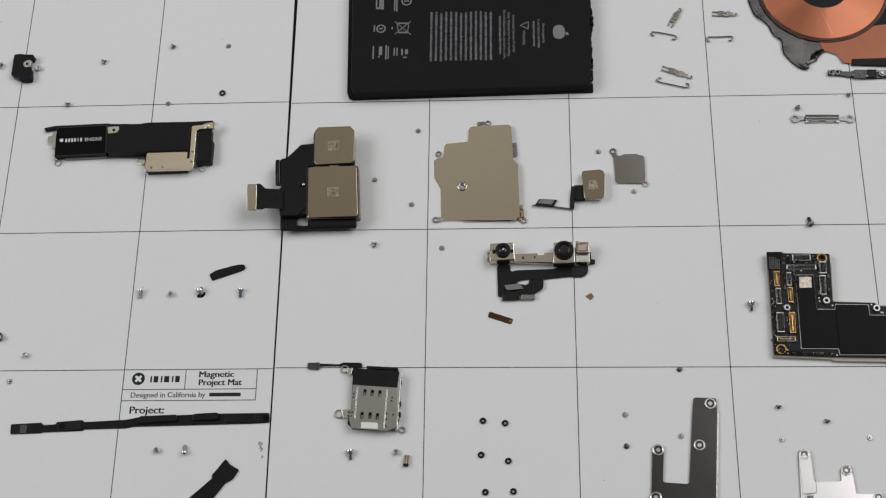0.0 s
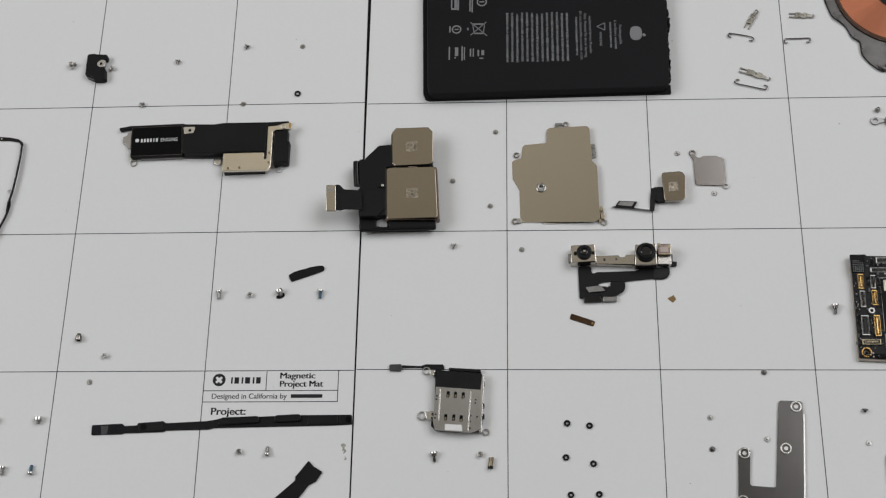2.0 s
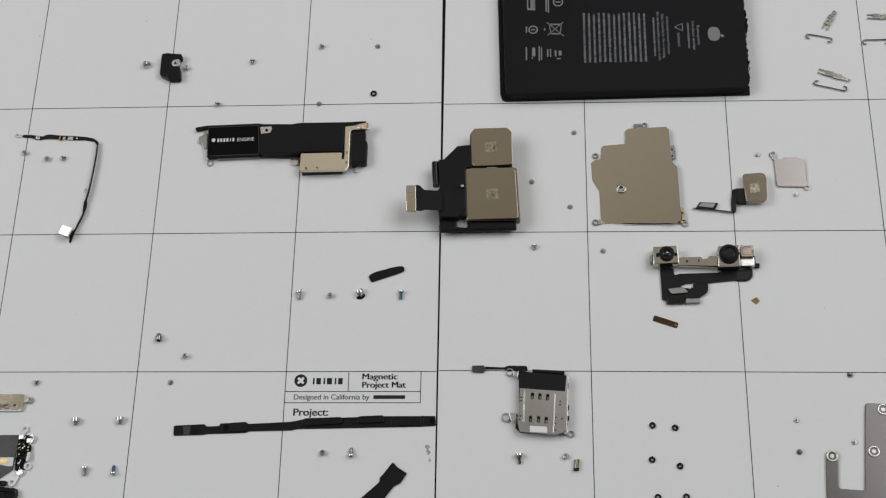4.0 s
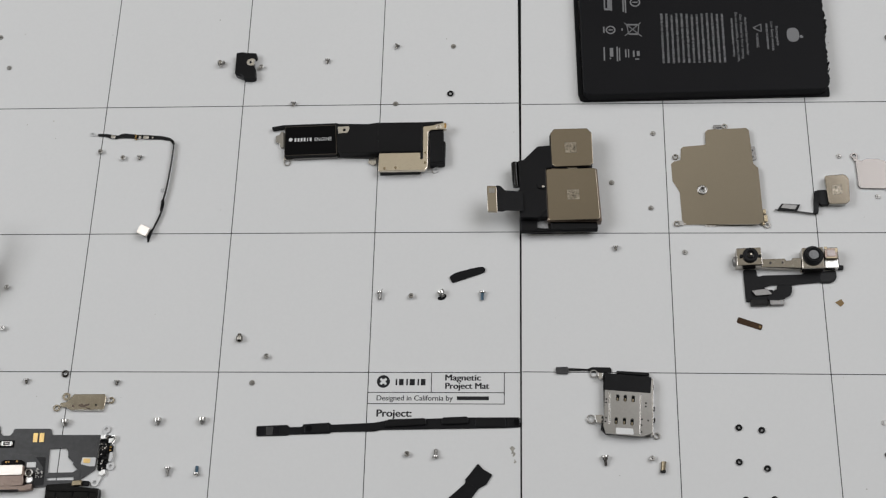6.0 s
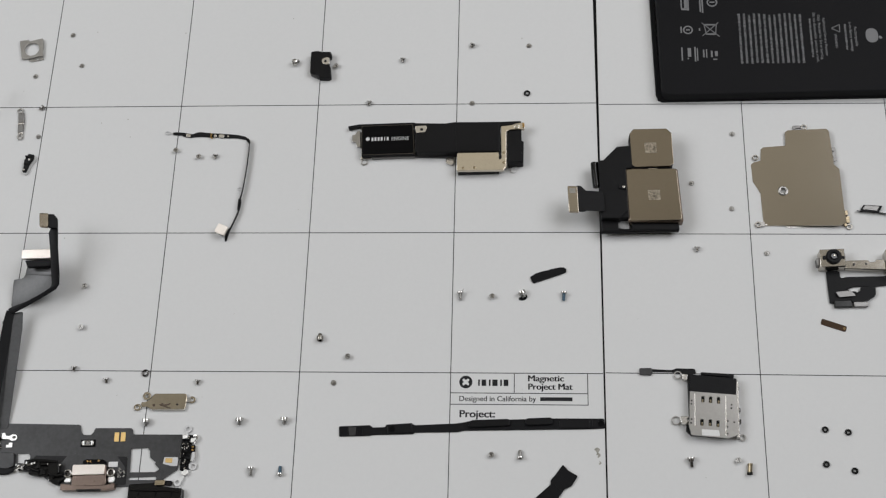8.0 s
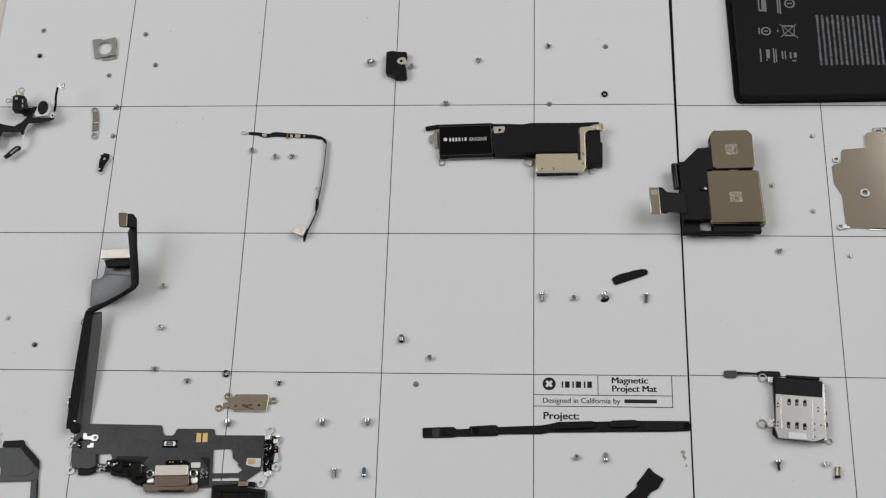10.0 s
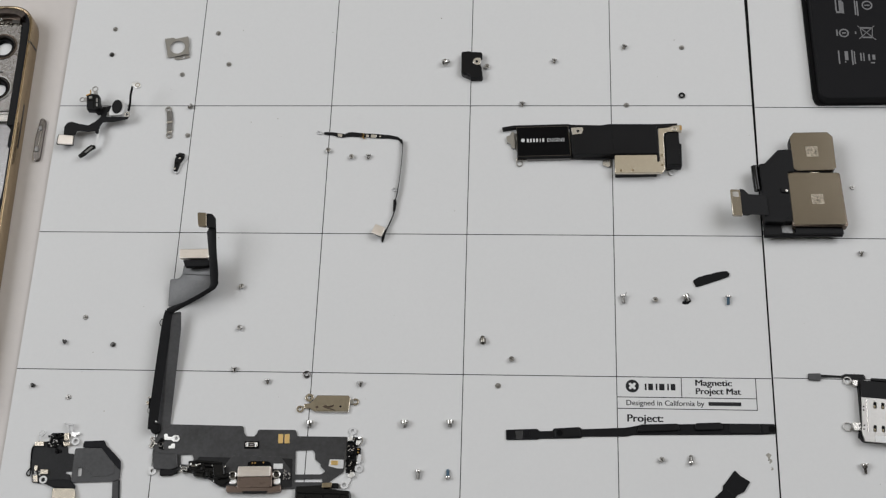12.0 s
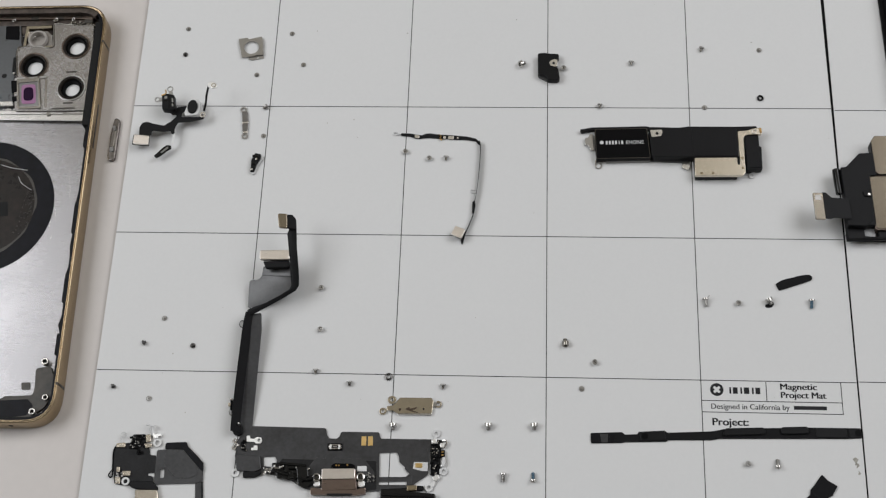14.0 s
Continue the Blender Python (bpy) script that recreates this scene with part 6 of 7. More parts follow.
for x, y in [(3.5, -1.2), (17.6, -0.7)]:
    ear = part("port_ear", drum(x, y, 1.45, 0.4, 1.6, 0.25, 26, 0.85), M_STEEL, port)
    part("ear_bore", drum(x, y, 0.9, 0.4, 0.8, 0, 16), M_GUN, ear)
for pts in ([(2.3, -2.0), (4.7, -2.1), (5.0, -4.1), (2.5, -4.1)], [(16.6, -1.8), (19.0, -1.6), (19.1, -3.9), (16.8, -4.1)]):
    part("port_foot", slab(pts, 0.4, 1.1, 1.0, 0.3), M_PALE_METAL, port)
part("port_chip", slab([(7.9, 3.0), (9.1, 3.6), (14.5, 3.6), (15.5, 3.0), (15.6, 2.0), (8.0, 1.9)], 0.5, 1.2, 0.3, 0.1), M_CHIP, dock)
for x, y in [(9.5, 2.9), (10.4, 2.9), (13.1, 3.1)]:
    part("gold_dot", drum(x, y, 0.3, 1.2, 1.26, 0, 10), M_GOLD, dock)
part("white_stiffener", slab([(16.3, 2.9), (19.3, 3.0), (19.4, 1.3), (16.4, 1.2)], 0.5, 0.85, 0.2, 0.05), M_WHITE, dock)
socket = part("connector", slab([(6.3, 7.7), (11.1, 7.8), (11.0, 10.2), (6.2, 10.1)], 0.5, 0.8, 0.2, 0.05), M_CHIP, dock)
part("rim", slab([(6.7, 8.2), (10.7, 8.3), (10.6, 9.8), (6.6, 9.7)], 0.8, 1.0, 0.5, 0.05, [[(7.0, 8.5), (10.4, 8.6), (10.3, 9.5), (6.9, 9.4)]]), M_STEEL, socket, "bright steel rim")
for x in (7.3, 10.0):
    part("end_clip", slab(rect(x, 9.0, 0.5, 1.5), 0.8, 1.15, 0.15, 0.06), M_PALE_METAL, socket)
part("tongue", slab([(8.0, 8.8), (9.3, 8.8), (9.3, 9.2), (8.0, 9.2)], 0.8, 1.1, 0.1, 0.05), M_STEEL_DULL, socket)
for pts in ([(17.1, 12.7), (18.6, 12.7), (18.7, 9.6), (17.2, 9.6)], [(19.2, 12.7), (20.7, 12.8), (20.9, 9.7), (19.3, 9.6)]):
    part("gold_pad", slab(pts, 0.5, 0.75, 0.15, 0.06), M_GOLD_PAD, dock, "bright gold pad")
part("gold_pad", slab([(34.8, 4.3), (37.1, 4.3), (37.1, 2.8), (34.9, 2.9)], 0.58, 0.8, 0.2, 0.06), M_GOLD_PAD, dock, "bright gold pad")
part("pad_window", slab([(34.4, 4.7), (38.9, 4.7), (38.9, 1.8), (37.0, 1.8), (34.1, 2.5)], 0.5, 0.58, 0.3, 0.02), M_CLEAR, dock)
# small screw tongue at the western end
part("tongue", slab([(-20.5, 12.0), (-19.4, 12.2), (-19.2, 11.2), (-17.9, 11.1), (-17.0, 11.7), (-15.7, 11.6), (-15.2, 10.6), (-15.7, 9.6), (-17.2, 9.6), (-17.9, 10.1), (-20.2, 10.1)], 0.5, 0.85, 0.3, 0.06, [disc(-16.3, 10.7, 0.55, 14)]), M_PALE_METAL, dock, "bright solder tongue")
part("tongue", slab([(-17.8, 8.9), (-16.6, 9.0), (-16.5, 7.4), (-18.6, 7.3), (-18.6, 8.2), (-17.8, 8.2)], 0.5, 0.8, 0.2, 0.06), M_PALE_METAL, dock)
part("corner_block", slab([(-23.4, 5.7), (-15.3, 5.5), (-14.7, 1.1), (-16.8, 0.1), (-22.6, 0.5)], 0.4, 1.5, 0.6, 0.2), M_FLEX_GREY, dock)
part("corner_roll", slab([(-20.6, 0.4), (-14.8, 0.5), (-14.8, -0.6), (-16.7, -1.6), (-20.4, -1.7)], 0.1, 1.2, 0.5, 0.3), M_FLEX, dock)
part("ear", ring_lug(-23.1, -0.1, 1.35, 0.6, 0.15, 0.7), M_WHITE, dock)
rng = random.Random(11)


litter(dock, "chip_part", [(-10.8, 2.4), (0.1, 2.2), (0.4, -1.7), (-9.3, -1.3)], 1.8, 26, (0.4, 1.6), M_GLOSS, rng, 0.9)
litter(dock, "solder_part", [(-13.9, 2.0), (-7.8, 2.1), (-8.2, 0.6), (-13.7, 0.5)], 1.8, 9, (0.2, 0.7), M_PALE_METAL, rng, 0.8)
litter(dock, "chip_part", [(-22.4, 10.4), (-20.5, 10.4), (-20.2, 7.3), (-22.2, 7.3)], 0.5, 16, (0.3, 0.9), M_CHIP, rng, 0.7)
litter(dock, "solder_part", [(-22.9, 11.0), (-20.4, 11.0), (-20.0, 7.0), (-23.1, 6.9)], 0.5, 10, (0.2, 0.5), M_STEEL, rng, 0.6)
litter(dock, "chip_part", [(39.9, 10.5), (42.1, 10.8), (42.5, 0.4), (39.9, 0.4)], 0.5, 34, (0.3, 0.9), M_CHIP, rng, 0.8)
litter(dock, "solder_part", [(39.8, 11.7), (42.4, 11.7), (42.5, 0.7), (40.1, 0.7)], 0.5, 22, (0.2, 0.55), M_STEEL, rng, 0.7)
litter(dock, "solder_part", [(19.6, 1.1), (21.9, 1.1), (22.1, -2.1), (19.8, -2.2)], 0.5, 22, (0.2, 0.45), M_STEEL_DULL, rng, 0.5)
litter(dock, "solder_part", [(-3.3, -2.9), (1.0, -2.9), (1.1, -3.8), (-1.3, -4.4)], 0.5, 8, (0.2, 0.4), M_STEEL, rng, 0.5)
part("end_board", slab([(39.5, 12.2), (43.6, 12.1), (43.4, 10.0), (42.8, 8.7), (42.9, 0.8), (39.8, 0.4)], 0.15, 0.5, 0.3, 0.05), M_PCB, dock)
part("end_clip", slab([(39.8, 11.9), (41.4, 12.2), (41.5, 10.7), (40.0, 10.6)], 0.5, 1.4, 0.2, 0.12), M_PALE_METAL, dock)
part("end_clip", slab([(40.6, 0.5), (42.5, 0.7), (42.8, -0.7), (41.7, -1.4), (40.6, -1.0)], 0.3, 1.2, 0.4, 0.12), M_PALE_METAL, dock)
part("contact_block", slab([(42.4, 8.6), (44.2, 8.7), (44.3, 6.3), (42.6, 6.2)], 0.3, 1.0, 0.2, 0.1), M_CHIP, dock)
for y in (8.0, 7.0):
    part("gold_contact", slab(rect(43.5, y, 0.6, 0.5), 1.0, 1.2, 0.15, 0.06), M_GOLD, dock)
part("clear_ear", joined(ring_lug(41.2, 14.1, 1.3, 0.62, 0.2, 0.6), slab([(40.4, 13.9), (41.4, 13.0), (41.5, 11.6), (40.3, 11.6)], 0.2, 0.55, 0.2, 0.05)), M_CLEAR, dock, "milky ring lug")
part("clear_ear", joined(ring_lug(44.0, 1.8, 1.25, 0.66, 0.2, 0.6), slab([(42.6, 2.6), (43.6, 2.9), (43.4, 1.0), (42.7, 1.0)], 0.2, 0.55, 0.2, 0.05)), M_CLEAR, dock, "milky ring lug")
part("clear_strip", slab([(43.5, 6.3), (44.4, 6.4), (44.6, 4.6), (44.0, 3.2), (43.3, 3.3)], 0.3, 1.3, 0.3, 0.1), M_CLEAR, dock)
part("end_clip", slab([(42.6, 10.9), (44.4, 11.0), (43.7, 9.4), (42.7, 9.3)], 0.5, 1.3, 0.3, 0.12), M_PALE_METAL, dock)
part("side_hook", tube([(43.3, 11.8, 0.5), (44.4, 11.8, 0.9), (44.7, 10.6, 0.9), (43.8, 9.3, 0.6)], 0.3, 6, 4), M_STEEL, dock)
part("side_hook", tube([(44.1, 6.5, 0.5), (44.5, 4.9, 0.8), (43.6, 3.6, 0.8), (43.0, 3.8, 0.5)], 0.3, 6, 4), M_STEEL, dock)
part("white_lug", joined(ring_lug(39.5, -3.5, 1.3, 0.68, 0.2, 0.8), slab([(39.6, -2.4), (41.2, -1.0), (41.6, -1.8), (41.0, -3.2), (40.2, -3.6)], 0.2, 0.75, 0.2, 0.08)), M_WHITE, dock, "white ring lug")
part("cable_lead", slab([(31.8, 3.0), (34.5, 0.6), (34.5, -2.7), (33.9, -2.7), (33.8, 0.1), (31.4, 2.5)], 0.5, 0.62, 0.3, 0.03), M_FLEX_GREY, dock)
# microphone bar and lower roll
part("lower_roll", slab([(24.0, -4.5), (32.5, -3.9), (33.5, -5.0), (41.7, -5.6), (42.0, -7.4), (41.3, -13.2), (24.2, -13.6)], 0.1, 2.0, 0.8, 0.4), M_GLOSS, dock, "glossy black rolled edge")
for y, r in ((-6.3, 0.5), (-9.4, 0.7)):
    part("roll_bead", tube([(25.0, y, 1.9), (31.0, y - 0.15, 2.0), (37.0, y - 0.1, 1.95), (40.8, y - 0.5, 1.7)], r, 10, 4), M_GLOSS, dock)
for x in (27.6, 33.2, 38.4):
    part("rib", slab(rect(x, -7.6, 0.45, 1.4, -8), 1.9, 2.2, 0.2, 0.1), M_CHIP, dock)
part("gold_terminal", slab([(32.7, -3.3), (35.8, -3.1), (35.7, -4.7), (32.6, -4.9)], 0.6, 2.3, 0.2, 0.1), M_BRASS, dock)
part("terminal_tail", slab([(35.7, -3.1), (37.9, -3.2), (37.8, -4.7), (35.8, -4.6)], 0.5, 1.6, 0.3, 0.12), M_BLACK, dock)
# black mouldings beside the port
for pts, z in (([(-11.4, 3.0), (-7.8, 3.4), (-7.3, 1.7), (-10.7, 1.3)], 2.2), ([(-7.7, 2.5), (-1.0, 2.4), (-0.7, 1.2), (-7.6, 1.3)], 2.0), ([(-9.9, 1.1), (-3.0, 1.0), (-2.5, -1.8), (-5.5, -2.4), (-9.3, -1.7)], 1.8), ([(-3.2, 2.0), (0.6, 2.2), (1.1, -1.2), (-1.1, -3.2), (-2.6, -1.5)], 2.6), ([(-2.8, -1.4), (2.8, -0.4), (2.9, -3.0), (0.1, -5.0), (-2.4, -3.8)], 1.6)):
    part("moulding", slab(pts, 0.4, z, 0.5, 0.3), M_GLOSS, dock)
part("shiny_bar", tube([(-13.9, -0.2, 1.2), (-11.8, 1.0, 1.9), (-8.5, 1.4, 2.3)], 0.45, 8, 4), M_STEEL, dock)
part("shiny_bar", slab([(-3.4, 1.9), (-0.8, 2.0), (-1.0, 1.2), (-3.3, 1.3)], 2.0, 2.45, 0.2, 0.1), M_STEEL_DULL, dock)
for path in ([(-8.6, 2.9), (-5.3, 2.7), (-0.1, 2.3)], [(-10.7, 1.0), (-8.7, -0.0), (-5.6, -0.7)], [(-1.8, -1.7), (0.5, -2.1), (2.4, -1.7)]):
    part("glossy_rod", tube([(x, y, 2.3) for x, y in path], 0.5, 10, 4), M_GLOSS, dock)
for x, y in [(-12.8, 0.9), (-11.6, 0.2), (-13.2, -0.4), (0.9, 1.3), (-7.6, 1.9)]:
    part("solder_tab", slab(rect(x, y, 0.8, 0.5, 30), 0.5, 2.5, 0.1, 0.1), M_STEEL, dock)
# the long folded cable
part("flat_cable", lifted(slab([(-18.7, 53.3), (-18.2, 47.6), (-18.4, 38.5), (-18.6, 29.4), (-18.9, 15.4), (-18.9, 14.0), (-24.0, 13.0), (-23.9, 22.9), (-23.3, 35.8), (-22.7, 48.9), (-21.5, 52.9)], 0.1, 0.4, 0.5, 0.05), lambda x, y: 0.085 * max(0.0, y - 12.0)), M_FLEX_GREY, dock, "dark grey flat cable")
part("standing_cable", ribbon([(-22.3, 53.0, 4.6), (-22.9, 48.6, 4.4), (-23.4, 36.5, 4.0), (-23.7, 24.7, 3.8), (-23.9, 15.7, 3.4), (-23.8, 12.8, 3.2)], 3.4, 0.2, -42), M_FLEX, dock)
part("cable_foot", slab([(-25.3, 15.5), (-22.2, 15.6), (-21.8, 12.6), (-23.3, 11.9), (-24.6, 12.3), (-25.2, 13.3)], 0.1, 1.4, 0.8, 0.3), M_FLEX, dock)
part("foot_pin", slab([(-23.2, 15.0), (-22.7, 15.7), (-22.2, 15.1)], 3.0, 4.3, 0.1, 0.1), M_PALE_METAL, dock)
part("upper_cable", lifted(slab([(-23.5, 53.7), (-21.4, 54.7), (-17.5, 56.1), (-12.9, 58.5), (-9.3, 60.8), (-8.8, 62.0), (-9.1, 64.8), (-10.1, 73.9), (-10.8, 79.0), (-10.2, 80.5), (-10.0, 84.6), (-8.8, 84.5), (-7.9, 83.6), (-7.3, 74.0), (-6.3, 65.5), (-6.2, 62.0), (-7.2, 60.4), (-10.9, 58.1), (-15.5, 55.5), (-18.7, 53.8), (-21.3, 52.4), (-22.9, 52.9)], 4.6, 4.85, 0.7, 0.06), lambda x, y: 0.25 * max(0.0, y - 52.0)), M_FLEX, dock)
def lug_rise(x, y):
    """The cable sheet climbs to the north and leans down to the west."""
    return 0.17 * max(0.0, y - 52.0) + 0.22 * (x + 8.0)


part("grey_lug", lifted(slab([(-24.0, 65.2), (-21.2, 65.3), (-20.3, 65.7), (-19.7, 66.6), (-19.3, 69.7), (-8.4, 68.7), (-7.7, 62.6), (-9.8, 60.5), (-13.7, 58.7), (-17.6, 57.3), (-21.5, 56.2), (-24.1, 55.9)], 4.0, 4.3, 0.6, 0.05), lug_rise), M_LUG, dock, "dark grey cable sheet")
part("lug_step", lifted(slab([(-19.4, 67.9), (-9.5, 66.7), (-9.4, 65.4), (-19.6, 66.6)], 4.3, 4.6, 0.2, 0.05), lug_rise), M_LUG, dock)
part("fold_roll", slab([(-18.9, 70.1), (-10.0, 70.6), (-9.6, 68.7), (-10.3, 68.0), (-17.8, 67.7), (-18.3, 69.1)], 7.0, 8.6, 0.7, 0.4), M_FLEX, dock)
part("connector", slab([(-20.1, 73.6), (-9.9, 73.9), (-9.6, 70.4), (-19.7, 70.2)], 8.4, 9.7, 0.6, 0.2), M_PINKISH, dock, "bright steel connector plate")
part("connector", slab([(-14.2, 85.4), (-11.0, 85.3), (-10.5, 80.0), (-13.4, 80.3)], 13.0, 13.9, 0.6, 0.15), M_LID, dock, "bronze connector plate")
part("connector_neck", slab([(-11.3, 85.3), (-9.2, 85.1), (-8.1, 83.9), (-7.7, 80.0), (-10.7, 80.2)], 12.7, 13.4, 0.6, 0.1), M_FLEX, dock)
part("loop", tube([(-25.0, 49.1, 0.5), (-26.1, 49.5, 0.5), (-26.5, 50.7, 0.5), (-25.8, 51.7, 0.5), (-24.9, 51.1, 0.5)], 0.13, 6, 5), M_RUBBER, dock)
for pts, metal in (([(-27.3, 24.4), (-26.2, 24.5), (-26.2, 23.9), (-27.2, 23.8)], M_STEEL), ([(-27.6, 22.9), (-26.6, 22.9), (-26.5, 21.8), (-27.5, 21.8)], M_CHAMPAGNE), ([(-26.9, 23.9), (-26.2, 23.9), (-26.0, 20.6), (-26.7, 20.5)], M_CHIP)):
    part("side_contact", slab(pts, 0.1, 1.1, 0.15, 0.08), metal, dock)
part("side_hook", tube([(-26.0, 21.2, 0.6), (-26.9, 20.6, 0.6), (-26.9, 19.4, 0.6), (-26.1, 18.6, 0.6)], 0.16, 6, 4), M_STEEL_DULL, dock)
for x, y in [(-24.2, 10.4), (-23.8, 9.0), (-24.3, 8.1)]:
    part("solder_loop", ring_lug(x, y, 0.75, 0.35, 0.2, 0.7, 14), M_STEEL, dock)

# ---- antenna flex ----
antenna = thing("antenna_flex", (-227.9, -135.0), "black antenna flex with small soldered parts", "flex cable")
part("sheet", slab([(-12.5, 7.0), (-12.0, 8.8), (-10.5, 9.9), (-6.8, 10.3), (-6.8, 13.0), (-2.4, 13.2), (-1.7, 9.1), (-0.6, 8.5), (-0.2, 6.3), (1.8, 6.3), (2.6, 0.5), (-0.1, 0.4), (-0.1, -0.4), (1.4, -0.5), (2.3, -3.5), (-5.6, -3.9), (-10.8, -3.4), (-11.7, 1.4)], 0.15, 0.45, 0.7, 0.05), M_FLEX_MID, antenna)
part("coil_sheet", slab([(2.0, 8.0), (10.3, 8.6), (17.7, 2.6), (18.0, -1.7), (15.8, -2.6), (2.5, -3.2), (2.1, -2.0)], 0.2, 0.65, 0.8, 0.08, [rounded([(3.8, 1.7), (5.1, 1.8), (5.3, -1.1), (3.9, -1.2)], 0.5, 3)]), M_FLEX_GREY, antenna, "dark grey coil sheet")
part("embossed_panel", slab([(5.6, 7.8), (10.5, 8.2), (15.7, 3.2), (16.2, 0.2), (13.7, -1.0), (9.2, -1.2), (4.9, 3.0), (4.8, 6.7)], 0.65, 0.78, 0.8, 0.08), M_FLEX_GREY, antenna)
part("black_edge", slab([(4.7, 10.4), (11.4, 10.8), (12.0, 9.4), (14.9, 6.8), (17.6, 4.1), (18.0, 0.9), (16.6, 2.1), (13.8, 5.0), (10.7, 8.3), (4.5, 8.3)], 0.4, 0.95, 0.5, 0.15), M_COAT, antenna)
part("tail", slab([(15.6, -2.2), (18.0, -1.8), (18.4, -5.8), (19.6, -18.9), (17.2, -19.0)], 0.1, 0.4, 0.3, 0.05), M_FLEX_GREY, antenna)
part("tail_edge", slab([(17.5, -2.2), (18.1, -1.9), (20.0, -18.9), (19.5, -18.9)], 0.4, 0.5, 0.1, 0.03), M_FLEX, antenna)
part("lower_roll", slab([(-5.6, -2.5), (1.6, -2.3), (3.7, -4.1), (3.8, -5.3), (-3.4, -5.0), (-5.5, -4.2)], 0.2, 1.3, 0.6, 0.3), M_FLEX, antenna)
part("connector", slab([(-3.4, -5.3), (3.7, -5.2), (4.2, -6.4), (4.9, -13.6), (-2.6, -13.8)], 0.4, 1.7, 0.6, 0.2), M_CHAMPAGNE, antenna, "pale steel connector plate")
litter(antenna, "chip_part", [(-7.6, 12.3), (-2.7, 12.8), (-2.1, 9.0), (-7.1, 8.3)], 0.45, 30, (0.35, 1.1), M_CHIP, rng, 0.9)
litter(antenna, "solder_part", [(-7.0, 12.7), (-2.3, 12.8), (-2.4, 8.4), (-7.1, 8.3)], 0.45, 24, (0.15, 0.45), M_STEEL_DULL, rng, 0.8)
litter(antenna, "chip_part", [(-5.6, 7.7), (-3.1, 8.1), (-2.7, 6.5), (-4.3, 6.4)], 0.45, 7, (0.4, 0.9), M_CHIP, rng, 0.8)
litter(antenna, "solder_part", [(-10.9, 0.2), (-8.5, 0.2), (-8.2, -3.2), (-10.4, -3.3)], 0.45, 12, (0.2, 0.6), M_STEEL_DULL, rng, 0.8)
for pts in ([(-2.3, 12.8), (-0.8, 13.1), (-0.3, 10.6), (-1.9, 10.4)], [(0.0, 13.4), (2.9, 13.3), (3.0, 12.4), (1.9, 12.4), (1.7, 11.6), (0.2, 11.9)], [(-2.4, 10.0), (0.1, 10.0), (0.1, 8.9), (-1.7, 8.4)], [(-11.6, 9.9), (-8.6, 10.1), (-8.5, 8.5), (-11.5, 8.4)], [(-10.6, 2.1), (-9.4, 2.1), (-9.3, 0.4), (-10.4, 0.3)], [(-8.4, 0.8), (-5.8, 0.9), (-5.7, -0.7), (-8.2, -0.8)], [(-10.7, -1.2), (-9.0, -1.2), (-8.7, -3.4), (-10.3, -3.3)]):
    part("solder_tab", slab(pts, 0.45, 1.1, 0.25, 0.12), M_PALE_METAL if len(pts) > 4 else M_CHAMPAGNE, antenna)
for x, y, r in ((1.8, 10.3, 1.35), (-7.1, -2.5, 1.3)):
    part("ear", ring_lug(x, y, r, r - 0.6, 0.4, 0.9), M_WHITE, antenna)
part("spring_loop", tube([(-0.3, 12.9, 0.9), (-0.8, 14.6, 1.6), (-0.7, 15.6, 1.9), (-2.1, 16.0, 1.9), (0.7, 15.4, 1.9)], 0.35, 6, 4), M_CLEAR, antenna)
part("spring_loop", tube([(-10.1, 9.9, 0.7), (-10.4, 12.1, 1.0), (-10.2, 13.2, 1.2), (-9.1, 13.5, 1.2), (-8.6, 12.7, 1.0), (-9.4, 12.0, 1.0), (-10.3, 12.2, 1.0)], 0.17, 6, 4), M_CLEAR, antenna)
part("wire_loop", tube([(-11.7, 1.4, 0.5), (-12.7, 0.2, 0.5), (-12.9, -0.8, 0.5), (-12.1, -1.3, 0.5), (-11.7, -0.3, 0.5), (-12.1, 3.3, 0.5), (-12.3, 7.6, 0.6), (-11.1, 9.8, 0.6)], 0.22, 6, 5), M_CHIP, antenna)


# ---- gutted phone shell, lying on the table beside the mat ----
phone = thing("phone_shell", (-300.6, -41.0), "gutted gold phone shell with bare aluminium inside", "phone", z=TABLE_Z, turn=1.1)
W, H = 78.1, 159.8


def inset(d, r):
    return rounded([(-W / 2 + d, -H / 2 + d), (W / 2 - d, -H / 2 + d), (W / 2 - d, H / 2 - d), (-W / 2 + d, H / 2 - d)], r, 8)


frame_wall = part("frame", slab([(-W / 2, -H / 2), (W / 2, -H / 2), (W / 2, H / 2), (-W / 2, H / 2)], 0.3, 7.3, 10.5, 0.45, [inset(1.0, 9.5)], 8), M_FRAME, phone, "polished gold side band")
part("gasket", slab(inset(1.0, 9.5), 3.0, 6.7, 0, 0.1, [inset(1.9, 8.7)]), M_COAT, phone, "black sticky gasket rim")
part("gasket_step", slab(inset(1.8, 8.8), 2.0, 5.0, 0, 0.1, [inset(2.7, 8.0)]), M_RUBBER, phone)
part("back_panel", slab(inset(1.0, 9.5), 0.1, 2.4, 0, 0), M_ALU, phone, "brushed aluminium floor")
part("lip", slab(inset(0.75, 9.7), 7.2, 7.42, 0, 0.1, [inset(1.05, 9.45)]), M_FRAME, frame_wall, "raised polished inner lip")
part("gasket_lump", slab(rect(W / 2 - 3.0, 51.5, 3.0, 43.0), 2.4, 6.2, 0.5, 0.2), M_RUBBER, phone)
